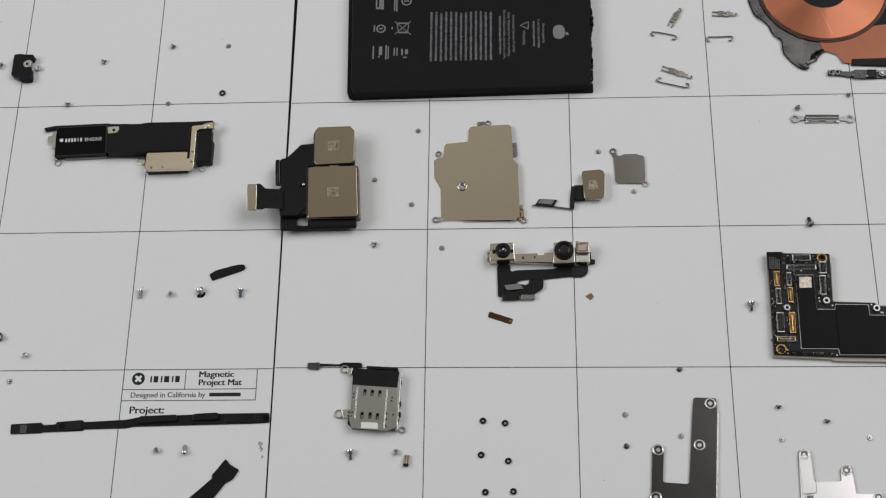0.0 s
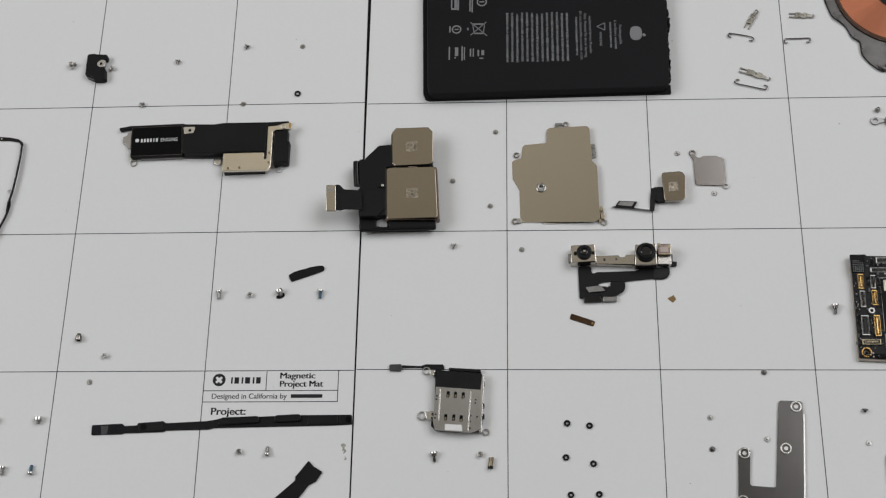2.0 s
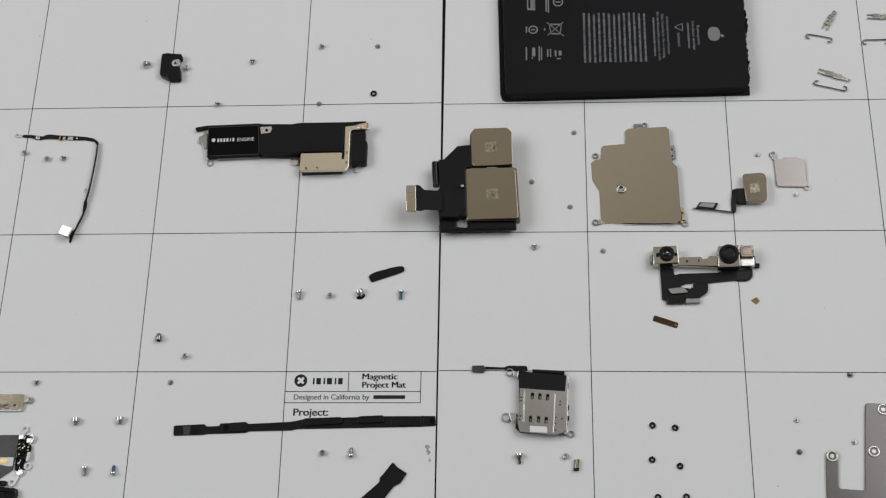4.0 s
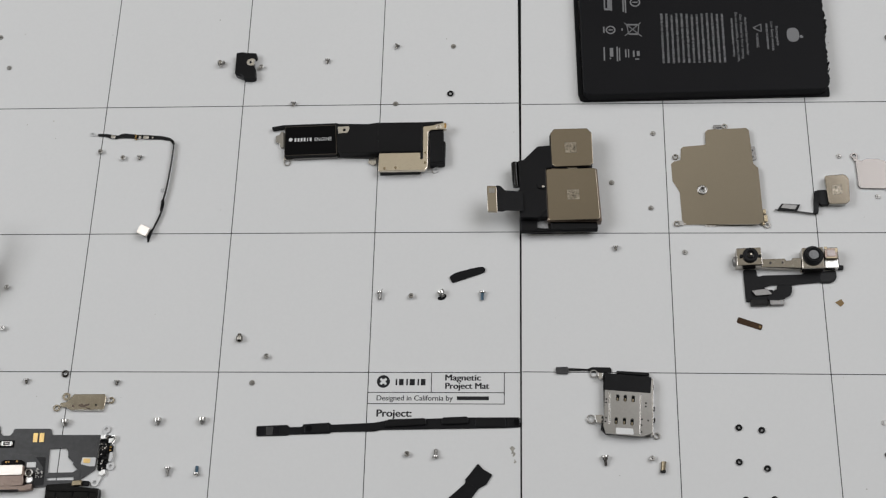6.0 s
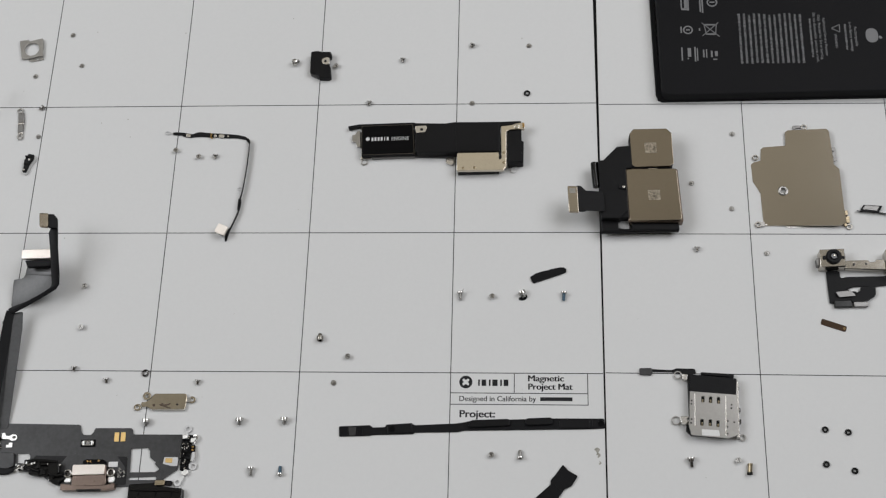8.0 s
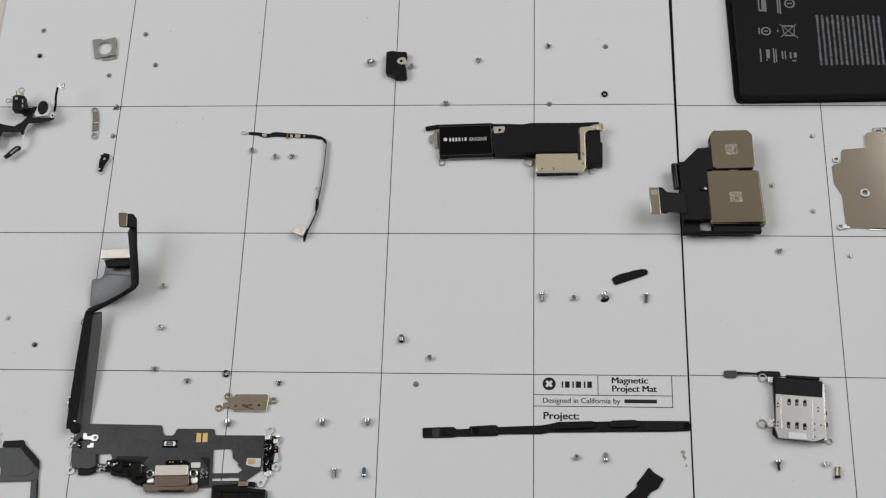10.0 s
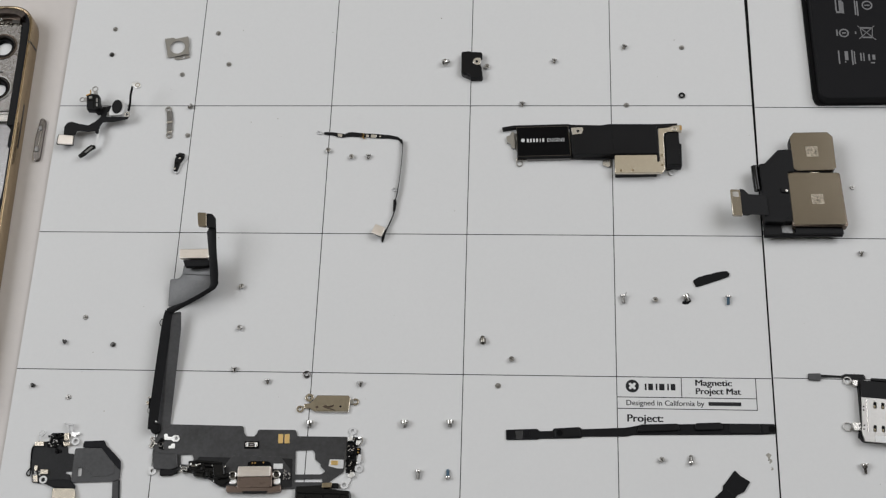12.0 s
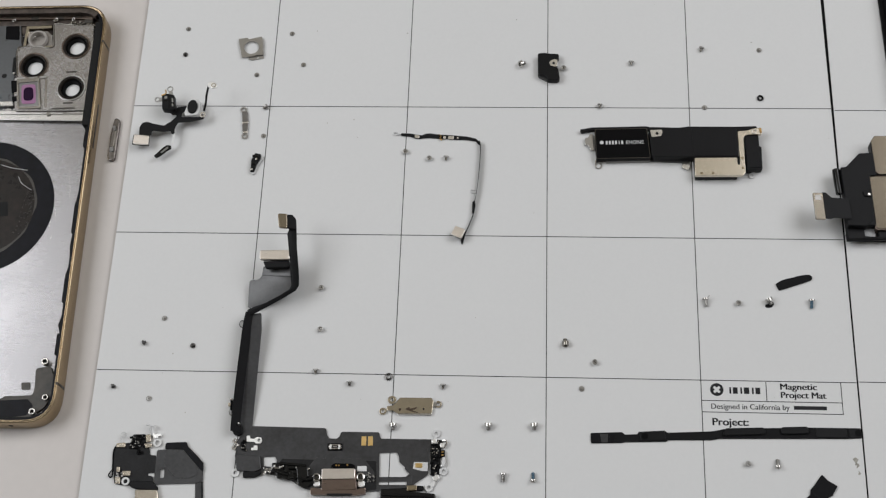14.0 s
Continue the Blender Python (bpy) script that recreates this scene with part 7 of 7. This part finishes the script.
part("ridge", slab([(-11.2, 36.6), (35.1, 36.4), (35.7, 32.6), (-10.8, 34.0)], 2.4, 4.0, 0.6, 0.3), M_STEEL, phone)
part("ridge_lip", slab([(-11.1, 37.2), (35.7, 37.0), (36.0, 35.5), (-10.8, 35.7)], 2.4, 4.5, 0.2, 0.2), M_STEEL, phone)
for y, h in ((24.0, 5.0), (-6.0, 12.0), (-33.0, 9.0), (-52.0, 7.0)):
    part("gasket_lump", slab(rect(W / 2 - 2.5, y, 1.5, h), 2.4, 5.6, 0.5, 0.2), M_COAT, phone)
# camera plate with its cups
cups = [(28.1, 63.3, 5.0, 3.5), (13.3, 55.1, 5.1, 3.5), (28.5, 45.7, 4.9, 3.3)]
plate_z = 5.6
part("camera_plate", slab([(5.9, 61.9), (7.2, 63.6), (19.3, 62.9), (18.5, 73.1), (33.6, 72.0), (34.9, 59.1), (35.3, 48.7), (35.9, 36.8), (8.8, 37.1), (6.6, 49.2), (7.8, 50.8)], 2.4, plate_z - 0.4, 0.8, 0.2, [disc(x, y, r + 0.2, 32) for x, y, r, _ in cups]), M_CAMPLATE, phone, "grey machined camera plate")
for x, y, r, hole in cups:
    cup = part("camera_cup", drum(x, y, r, 2.4, plate_z - 0.1, 0.3, 40, r - 0.9), M_CUP, phone, "black lined camera opening")
    part("cup_wall", drum(x, y, r - 0.85, 2.41, plate_z - 1.2, 0.4, 36, hole - 0.6), M_CHIP, cup)
    # added disc: its white stands for the lit table seen through the hole
    part("cup_floor", drum(x, y, hole, 2.41, 3.0, 0, 32), M_WHITE, cup, "added white disc in place of the lit table below")
    part("cup_ring", drum(x, y, r + 0.45, plate_z - 0.42, plate_z - 0.05, 0.15, 40, r - 0.1), M_STEEL_DULL if y < 50 else M_BROWN, cup)
    part("cup_step", drum(x, y, r - 0.1, plate_z - 1.6, plate_z - 0.5, 0.2, 40, r - 0.75), M_BROWN, cup)
x, y = 13.1, 66.8
cup = part("flash_cup", drum(x, y, 3.6, 2.4, 5.4, 0.4, 32, 2.75), M_CREAM, phone)
part("cup_floor", drum(x, y, 3.0, 2.41, 2.9, 0, 28), M_CREAM, cup)
part("flash_tray", slab([(8.3, 70.7), (15.8, 70.8), (18.0, 68.8), (18.8, 63.9), (17.3, 62.1), (7.3, 62.3), (9.2, 64.4)], 2.4, 4.0, 0.5, 0.2, [disc(x, y, 3.3, 28)]), M_CAMPLATE, phone)
part("clear_frame", slab([(7.9, 49.4), (16.2, 50.2), (18.5, 37.3), (9.7, 37.1)], 4.0, 5.75, 0.6, 0.2, [[(8.8, 47.9), (15.8, 48.6), (17.5, 38.2), (10.3, 38.0)]]), M_CLIP, phone, "shiny frame round the sensor")
sensor = part("depth_sensor", slab([(8.6, 48.4), (15.8, 49.6), (17.9, 37.9), (10.2, 37.6)], 4.0, 5.3, 0.5, 0.2), M_SOCKET, phone)
part("pink_bezel", slab([(9.9, 47.2), (15.1, 47.4), (16.3, 39.4), (11.0, 39.2)], 5.3, 5.5, 1.2, 0.1), M_PINK, sensor)
part("violet_window", slab([(10.9, 46.0), (14.4, 46.1), (15.4, 40.6), (11.6, 40.5)], 5.5, 5.6, 1.6, 0.05), M_VIOLET, sensor)
for pts in ([(5.7, 49.0), (8.5, 49.3), (9.3, 44.5), (6.6, 44.1)], [(6.9, 42.5), (9.0, 42.6), (9.4, 40.5), (7.4, 40.5)]):
    part("black_socket", slab(pts, 4.5, 5.4, 0.3, 0.1), M_CHIP, phone)
part("black_socket", slab([(-0.4, 73.4), (4.6, 73.6), (5.5, 67.5), (0.2, 67.9)], 2.6, 3.6, 0.3, 0.1), M_CHIP, phone)
part("socket", slab([(7.2, 68.0), (9.0, 68.1), (9.3, 65.8), (7.6, 65.7)], 4.0, 4.8, 0.3, 0.1), M_CHIP, phone)
part("upper_deck", slab([(-17.3, 74.6), (5.3, 73.8), (6.8, 64.8), (5.0, 62.9), (5.7, 51.7), (6.8, 39.1), (-11.5, 38.9)], 2.4, 3.4, 0.5, 0.2), M_DECK, phone)
part("deck_slot", slab([(4.3, 59.9), (5.3, 60.0), (5.5, 53.7), (4.7, 53.6)], 3.4, 3.5, 0.2, 0), M_RUBBER, phone)
part("deck_hole", drum(2.0, 52.2, 0.95, 3.4, 3.46, 0, 18), M_RUBBER, phone)
part("deck_rail", slab([(-11.8, 41.1), (7.0, 41.2), (7.5, 39.3), (-11.5, 39.2)], 3.4, 4.2, 0.2, 0.15), M_STEEL, phone)
part("top_channel", slab([(-18.0, 79.7), (27.2, 79.1), (31.1, 76.2), (32.2, 73.1), (18.5, 73.7), (4.8, 73.4), (-17.1, 74.2)], 2.4, 3.6, 1.0, 0.3), M_TAUPE, phone, "brown stained channel")
part("channel_wall", slab(inset(1.0, 9.5)[22:32] + inset(3.0, 7.6)[22:32][::-1], 2.6, 6.75, 0, 0.15), M_TAUPE, phone)
part("channel_step", slab(inset(3.0, 7.6)[23:31] + inset(4.2, 6.6)[23:31][::-1], 2.6, 4.6, 0, 0.15), M_BROWN, phone)
part("channel_floor", slab(rect(0, H / 2 - 6.5, W - 9, 6.6), 2.4, 2.9, 1.5, 0.1), M_TAUPE, phone)
for (x, y), r in zip([(2.9, 75.3), (18.9, 75.3), (25.4, 75.4), (11.7, 67.7), (7.9, 63.7), (6.1, 52.5), (35.5, 36.6), (33.4, 72.3)], (0.7, 0.8, 0.7, 0.4, 0.6, 0.5, 0.7, 0.5)):
    part("boss", drum(x, y, r, 3.4, 4.9, 0.2, 16, r * 0.45), M_STEEL, phone)
rng = random.Random(5)
litter(phone, "solder_part", [(1.8, 38.4), (8.1, 38.3), (8.5, 35.9), (2.1, 36.0)], 3.4, 14, (0.3, 1.0), M_STEEL, rng, 1.0)
litter(phone, "solder_part", [(8.3, 37.3), (36.2, 37.1), (36.4, 35.6), (8.5, 35.6)], 2.4, 34, (0.3, 1.3), M_CLIP, rng, 2.2)
litter(phone, "solder_part", [(17.3, 74.7), (33.1, 74.4), (33.4, 71.9), (18.3, 72.5)], 3.4, 22, (0.3, 1.1), M_CLIP, rng, 1.6)
litter(phone, "solder_part", [(5.4, 63.8), (20.3, 62.9), (20.3, 61.4), (6.2, 61.5)], 3.8, 16, (0.3, 0.9), M_CLIP, rng, 1.8)
for pts in ([(25.8, 52.7), (29.6, 52.8), (29.7, 52.2), (25.9, 52.1)], [(26.2, 39.8), (29.8, 39.9), (29.8, 39.3), (26.3, 39.2)], [(22.2, 37.5), (30.8, 37.8), (30.9, 37.2), (22.3, 36.9)]):
    part("etched_line", slab(pts, plate_z - 0.4, plate_z - 0.36, 0.1, 0), M_UMBER, phone)
part("plate_rim", tube([(*p, plate_z - 0.4) for p in [(7.8, 50.8), (6.4, 58.8), (6.2, 61.9), (7.4, 63.5), (13.8, 63.4), (19.3, 63.1), (19.3, 66.7), (18.6, 72.4), (19.7, 73.1), (27.0, 72.4), (33.6, 72.0)]], 0.28, 8, 4), M_CLIP, phone, "bright raised plate rim")
part("plate_rim", tube([(*p, plate_z - 0.5) for p in [(35.9, 36.7), (24.5, 36.7), (9.0, 36.9)]], 0.35, 8, 4), M_STEEL, phone, "bright raised plate rim")
part("plate_lip", slab([(35.2, 72.0), (36.0, 72.0), (36.9, 37.0), (36.0, 36.9)], 2.4, plate_z - 0.2, 0.3, 0.15), M_CAMPLATE, phone)
part("flash_bracket", slab([(8.0, 72.6), (17.6, 72.7), (17.8, 71.5), (9.2, 71.3), (8.8, 64.0), (7.8, 63.9)], 3.6, 4.9, 0.3, 0.15), M_CHAMPAGNE_DULL, phone, "bright bent flash bracket")
part("flash_bracket", slab([(9.0, 63.4), (19.3, 64.0), (19.4, 62.6), (9.2, 62.0)], 3.6, 5.0, 0.3, 0.15), M_CHAMPAGNE_DULL, phone)
part("sensor_ledge", slab([(6.9, 50.2), (18.6, 51.0), (18.9, 49.9), (7.1, 49.0)], 3.8, 5.5, 0.3, 0.2), M_STEEL_DULL, phone, "bright ledge above the sensor")
part("sensor_ledge", slab([(18.0, 50.2), (19.0, 50.3), (20.6, 38.0), (19.5, 37.8)], 3.8, 5.3, 0.3, 0.2), M_CLIP, phone)
for x, y in ((20.2, 76.4), (27.0, 76.6), (31.2, 74.6), (10.6, 76.4), (1.0, 76.8)):
    part("channel_block", slab(rect(x, y, 3.2, 1.6, -3), 3.4, 4.6, 0.4, 0.2), M_UMBER, phone)
rng = random.Random(44)
wall = [(W / 2 - 2.4 - rng.uniform(0.0, 1.1), 34.0 - 3.6 * k) for k in range(26)]
part("gasket_smear", slab([(W / 2 - 1.2, 34.0)] + wall + [(W / 2 - 1.2, 34.0 - 3.6 * 25)], 2.42, 5.2, 0.6, 0.2), M_RUBBER, phone, "ragged black sealant along the rim")
scratches = []
for k in range(6):
    x, y, a, n = 30.0 + rng.uniform(-3.5, 3.5), rng.uniform(-24, 22), rng.uniform(70, 110), rng.uniform(2.0, 7.0)
    scratches.append(slab(rect(x, y, n, 0.07, a), 2.4, 2.412, 0, 0))
part("scratch", joined(*scratches), M_STEEL, phone, "bright scratches on the floor")
# round bonding mark of the coil
mx, my = 1.6, -0.2
part("bond_ring", slab(disc(mx, my, 25.6, 72), 2.4, 2.55, 0, 0.05, [disc(mx, my, 19.0, 60)]), M_COAT, phone, "black sticky ring")
part("bond_disc", slab(disc(mx, my, 19.0, 60), 2.4, 2.48, 0, 0), M_BOND, phone, "brown stained disc")
part("bond_edge", slab([(mx + (19.2 + 0.35 * math.sin(5 * a) + 0.25 * math.sin(11 * a + 1)) * math.cos(a), my + (19.2 + 0.35 * math.sin(5 * a) + 0.25 * math.sin(11 * a + 1)) * math.sin(a)) for a in [6.2832 * i / 90 for i in range(90)]], 2.55, 2.62, 0, 0.03, [disc(mx, my, 18.6, 60)]), M_UMBER, phone)
part("square_hole", slab([(7.2, 1.5), (10.5, 1.6), (11.3, -3.9), (8.0, -4.0)], 2.5, 2.56, 0.1, 0), M_RUBBER, phone)
for path in ([(5.9, 16.2), (9.7, 15.0), (15.8, 13.9)], [(12.9, 11.4), (14.6, 8.6), (18.4, 6.1)]):
    part("glue_thread", tube([(a, b, 2.55) for a, b in path], 0.1, 6, 5), M_CLEAR, phone)
rng = random.Random(31)
litter(phone, "glue_crumb", [(mx + 12, my - 12), (mx + 17, my - 9), (mx + 18.5, my + 6), (mx + 15, my + 6)], 2.48, 60, (0.1, 0.45), M_UMBER, rng, 0.3)
# foot of the shell
part("foot_plate", slab([(29.3, -60.0), (34.5, -59.2), (36.0, -63.2), (36.1, -69.7), (34.0, -73.6), (29.0, -77.2), (19.6, -77.9), (0.4, -78.2), (-0.8, -71.0), (18.5, -70.6), (20.3, -69.6), (29.5, -69.3), (29.8, -66.5)], 2.4, 3.2, 1.2, 0.15), M_UMBER, phone, "olive brown stained foot plate")
part("foot_film", slab([(-0.6, -71.9), (19.9, -71.1), (28.2, -70.7), (30.2, -73.0), (28.3, -76.2), (19.6, -77.3), (0.4, -77.6)], 3.2, 3.35, 0.6, 0.05), M_COAT, phone)
for x, y, r in ((32.4, -57.9, 1.25), (34.2, -70.3, 1.05), (30.4, -75.1, 1.15)):
    boss = part("screw_boss", drum(x, y, r, 2.4, 4.3, 0.15, 24, r * 0.55), M_STEEL, phone, "bright screw boss")
    part("bore", drum(x, y, r * 0.58, 2.4, 3.3, 0, 16), M_RUBBER, boss)
part("dark_pad", slab([(24.8, -64.8), (27.9, -64.7), (28.2, -67.2), (25.3, -67.3)], 2.4, 2.6, 0.4, 0.05), M_UMBER, phone)
# marks on the side band
part("button_slot", slab(rect(W / 2 + 0.02, 30.5, 0.1, 17.5), 3.5, 4.6, 0, 0), M_UMBER, frame_wall)
for y in (64.0, -66.5):
    part("antenna_line", slab(rect(W / 2 + 0.01, y, 0.06, 0.9), 0.8, 6.9, 0, 0), M_UMBER, frame_wall)
    part("antenna_line", slab(rect(W / 2 - 0.55, y, 1.0, 0.9), 7.28, 7.32, 0, 0), M_UMBER, frame_wall)
for x in (-2, 4, 7.5, 24):
    part("speaker_hole", tilted(drum(0, 0, 0.8, 0, 0.06, 0, 16), x, -H / 2, 3.8, 90, 0, 0), M_RUBBER, frame_wall)

# ---- loose side key on the table ----

key = thing("side_key", (-256.7, -12.9), "loose grey metal side key lying on the table", "button", z=TABLE_Z)
part("bar", slab([(0.0, 7.8), (0.8, 8.1), (1.9, 7.5), (2.2, 6.0), (2.2, -8.3), (1.5, -9.2), (-0.1, -9.0), (-0.6, -7.8), (-0.7, 0.6)], 0.0, 1.2, 1.0, 0.35), M_COVER, key, "grey brown metal bar")
for pts in ([(-0.2, 4.5), (1.0, 5.1), (1.5, 3.2), (0.4, 2.8)], [(-0.3, -4.0), (1.1, -3.5), (1.5, -5.5), (0.1, -5.8)]):
    part("key_pin", slab(pts, 1.2, 1.6, 0.4, 0.15), M_SOCKET, key)
part("key_rib", slab([(0.9, 2.8), (1.5, 2.8), (1.2, -3.4), (0.6, -3.4)], 1.2, 1.35, 0.3, 0.1), M_CLIP, key)


# ---- screws, posts and washers ----

SCREWS = {}


def build_screw(kind):
    """One screw of a kind, its head down and its shank up, at the zero point."""
    head_r, head_h, shank_r, length, metal, thread, label = {
        "flat": (0.9, 0.4, 0.38, 0.4, M_STEEL_DULL, M_STEEL_DULL, "tiny flat headed steel screw on its head"),
        "dark": (0.9, 0.45, 0.5, 0.6, M_DARK_SCREW, M_DARK_SCREW, "tiny dark screw on its head"),
        "wide": (0.92, 0.45, 0.5, 0.8, M_STEEL_DULL, M_STEEL_DULL, "slotted steel screw standing head up"),
        "pan": (0.95, 0.5, 0.52, 1.1, M_STEEL_DULL, M_CLIP, "small pan headed steel screw"),
        "long": (1.05, 0.6, 0.62, 2.2, M_STEEL, M_STEEL_DULL, "steel machine screw lying on its side"),
        "shoulder": (1.25, 0.6, 0.5, 2.6, M_STEEL, M_COVER, "steel shoulder screw lying on its side"),
        "blue": (1.05, 0.55, 0.55, 2.4, M_STEEL, M_BLUE, "steel screw with blue thread lock"),
        "teal": (0.8, 0.5, 0.5, 0.9, M_STEEL_DULL, M_TEAL, "tiny screw with teal thread lock"),
        "stud": (1.28, 1.25, 0.7, 1.1, M_STEEL, M_STEEL_DULL, "cylinder headed steel screw post"),
        "stubby": (1.15, 0.8, 0.62, 2.2, M_SOCKET, M_DARK_SCREW, "stubby dark grey screw lying on its side"),
        "barrel": (1.1, 1.6, 0.7, 0.9, M_CLIP, M_CLIP, "stout steel screw post lying on its side"),
    }[kind]
    s = thing("screw", (0, 0), label, "screw", kind + " screws")
    bore, c = head_r * 0.52, 0.12
    head = part("head", lathe([(0, head_h * 0.45), (bore, head_h * 0.4), (bore + 0.04, 0.04), (bore + 0.1, 0), (head_r - c, 0), (head_r - 0.03, c * 0.4), (head_r, c),
                               (head_r, head_h - c), (head_r - c, head_h), (0, head_h)], 22), metal, s)
    part("recess", slab(rect(0, 0, bore * 1.75, 0.24), head_h * 0.36, head_h * 0.44, 0, 0), M_RUBBER, head)
    z, turned = head_h, [(0, head_h - 0.05)]
    if kind == "shoulder":
        turned += [(0.82, z), (0.82, z + 0.75), (0.76, z + 0.82)]
        z, length = z + 0.85, length - 0.85
    pitch = 0.3
    n = max(2, int(length / pitch))
    for k in range(n):
        a = z + 0.05 + length * k / n
        turned += [(shank_r * 0.8, a), (shank_r, a + pitch * 0.3), (shank_r, a + pitch * 0.5), (shank_r * 0.8, a + pitch * 0.8)]
    turned += [(shank_r * 0.75, z + length + 0.06), (0, z + length + 0.1)]
    part("shank", lathe(turned, 14), thread, s)
    return s, head_r, shank_r, z + length


def screw(kind, x, y, lie=None):
    """Sets a screw at x, y: held upright by the magnet, head down or up, or lying with its shank towards lie (degrees)."""
    if lie is None and kind == "wide":
        m = pose(x * MM, y * MM, 1.2 * MM, 180 + (x * 7) % 10 - 5, (y * 5) % 10 - 5, (x * 37 + y * 11) % 360)
    elif lie is None:
        m = pose(x * MM, y * MM, 0, 0, 0, (x * 37 + y * 11) % 360)
    else:
        proto = SCREWS.get(kind)
        _, hr, sr, n = proto or (None, 1.05, 0.6, 2.8)
        drop = math.degrees(math.asin(max(0.0, min(0.9, (hr - sr) / n))))
        c, s = math.cos(radians(lie)), math.sin(radians(lie))
        m = pose((x - c * n / 2) * MM, (y - s * n / 2) * MM, hr * MM, 0, 90 + drop, lie)
    if kind not in SCREWS:
        made = build_screw(kind)
        SCREWS[kind] = made
        if lie is not None:
            return screw(kind, x, y, lie)
        made[0].matrix_basis = m
        USED.add(kind)
    elif kind in USED:
        copy_thing(SCREWS[kind][0], m)
    else:
        SCREWS[kind][0].matrix_basis = m
        USED.add(kind)


USED = set()
for x, y in [(-233.5, 32.4), (-194.3, 30.4), (-189.1, 17.2), (-206.0, 12.9), (-201.3, -12.1), (-229.0, -81.6), (-230.9, -109.7), (-88.5, -103.7)] + [(-24.3, 23.7), (-44.6, 0.2), (46.3, -12.8), (31.4, -31.7), (44.4, -41.4), (55.1, -57.8), (109.2, -22.3), (120.8, -37.7), (114.4, -116.3), (131.7, -123.4), (163.1, -124.6), (190.4, -124.2)]:
    screw("flat", x, y)
for x, y in [(-233.4, 21.4), (-218.2, -91.2), (114.4, -126.6), (132.5, -101.4)]:
    screw("dark", x, y)
for x, y in [(-141.4, -20.8), (-149.9, -18.2), (-176.2, -70.0), (-175.5, -84.9), (-84.2, -94.8)] + [(-36.7, -73.5), (-36.4, -127.4), (41.3, -128.3), (-94.3, 15.7)]:
    screw("wide", x, y)
for (x, y), lie in zip([(-201.5, -0.7), (-135.5, -20.7), (-176.0, -99.5), (-164.5, -103.5), (-133.7, -103.9), (-81.5, 0.3)] + [(32.0, -56.4), (-44.9, 23.7), (179.0, -6.6), (-70.1, 17.9)], (200, 270, 270, 275, 268, 270, 272, 250, 60, 265)):
    screw("pan", x, y, lie)
for (x, y), lie in zip([(-113.5, -133.5)] + [(-47.3, -73.3), (-27.2, -127.2)], (272, 275, 90)):
    screw("long", x, y, lie)
for (x, y), lie in zip([(26.6, -129.1), (157.1, -80.2)], (276, 272)):
    screw("shoulder", x, y, lie)
for (x, y), lie in zip([(-104.0, -133.2), (-12.8, -73.4)], (92, 268)):
    screw("blue", x, y, lie)
for (x, y), lie in zip([(196.9, -2.1)], (265,)):
    screw("teal", x, y, lie)
for (x, y), lie in zip([(-149.4, -117.7), (-118.5, -117.1), (-103.8, -116.8)] + [(-26.5, -72.8)], (268, 272, 270, 300)):
    screw("stud", x, y, lie)
screw("stubby", 178.8, -50.2, 98)
for x, y in [(-93.8, -88.2)]:
    screw("barrel", x, y, 95)
for (x, y), lie in zip([(162.9, -114.3), (177.6, -119.0), (-243.4, -106.0), (-234.7, -90.4)], (265, 250, 240, 40)):
    screw("dark", x, y, lie)
for (x, y), lie in zip([(-109.1, 17.5)], (30,)):
    screw("stud", x, y, lie)

chip = thing("tape_scrap", (-26.5, -74.2), "black foam crumb under a screw", "tape", "tape scraps")
part("film", slab([(-1.3, 0.4), (1.3, 1.7), (1.6, 0.6), (0.9, -0.3), (-0.2, -0.6), (-1.3, -0.4)], 0.02, 0.12, 0.3, 0.02), M_FOAM, chip)
splinter = thing("wire_splinter", (-47.1, -71.6), "thin dark wire splinter beside a screw", "splinter")
part("wire", tube([(-0.4, -0.6, 1.0), (0.3, -0.3, 1.5), (0.9, 0.3, 1.9)], 0.18, 6, 4), M_STEEL_DULL, splinter)
post = thing("threaded_post", (44.6, -131.2), "small brass threaded post with a dark collar", "standoff")
part("tube", tube([(0.2, 1.6, 0.75), (0.0, 0.1, 0.75), (-0.1, -1.3, 0.75)], 0.75, 14, 3), M_BRASS, post)
part("collar", tube([(-0.1, -1.0, 0.78), (-0.1, -1.6, 0.78)], 0.9, 14, 2), M_RUBBER, post)
part("rim", tube([(0.2, 1.8, 0.75), (0.2, 1.5, 0.75)], 0.88, 14, 2), M_BRASS, post)


def rubber_ring(x, y, r, label, metal=M_RUBBER):
    s = thing("rubber_ring", (x, y), label, "washer", "rubber rings")
    part("ring", tube([((r - 0.32) * math.cos(6.28319 * k / 16), (r - 0.32) * math.sin(6.28319 * k / 16), 0.34) for k in range(17)], 0.34, 8, 2), metal, s)


for x, y in [(69.0, -118.1), (76.1, -118.9), (68.4, -129.2), (77.0, -131.2), (69.7, -141.1), (78.5, -140.9)]:
    rubber_ring(x, y, 1.05, "tiny black rubber ring lying flat")
for x, y in [(-25.0, 4.0)]:
    rubber_ring(x, y, 1.15, "small dark sealing ring")
rubber_ring(-151.7, -100.8, 1.25, "small dark steel ring on a printed line", M_GUN)

# specks of dust on the mats
specks = []
rng = random.Random(21)
for k in range(46):
    specks.append(drum(rng.uniform(-240, 200), rng.uniform(-140, 45), rng.choice((0.08, 0.1, 0.12, 0.2)), 0.0, 0.06, 0, 7))
part_ob = part("dust", joined(*specks), M_STAIN)
tagged(part_ob, "fine grey dust specks scattered on the mats", "dust", kind="stuff")
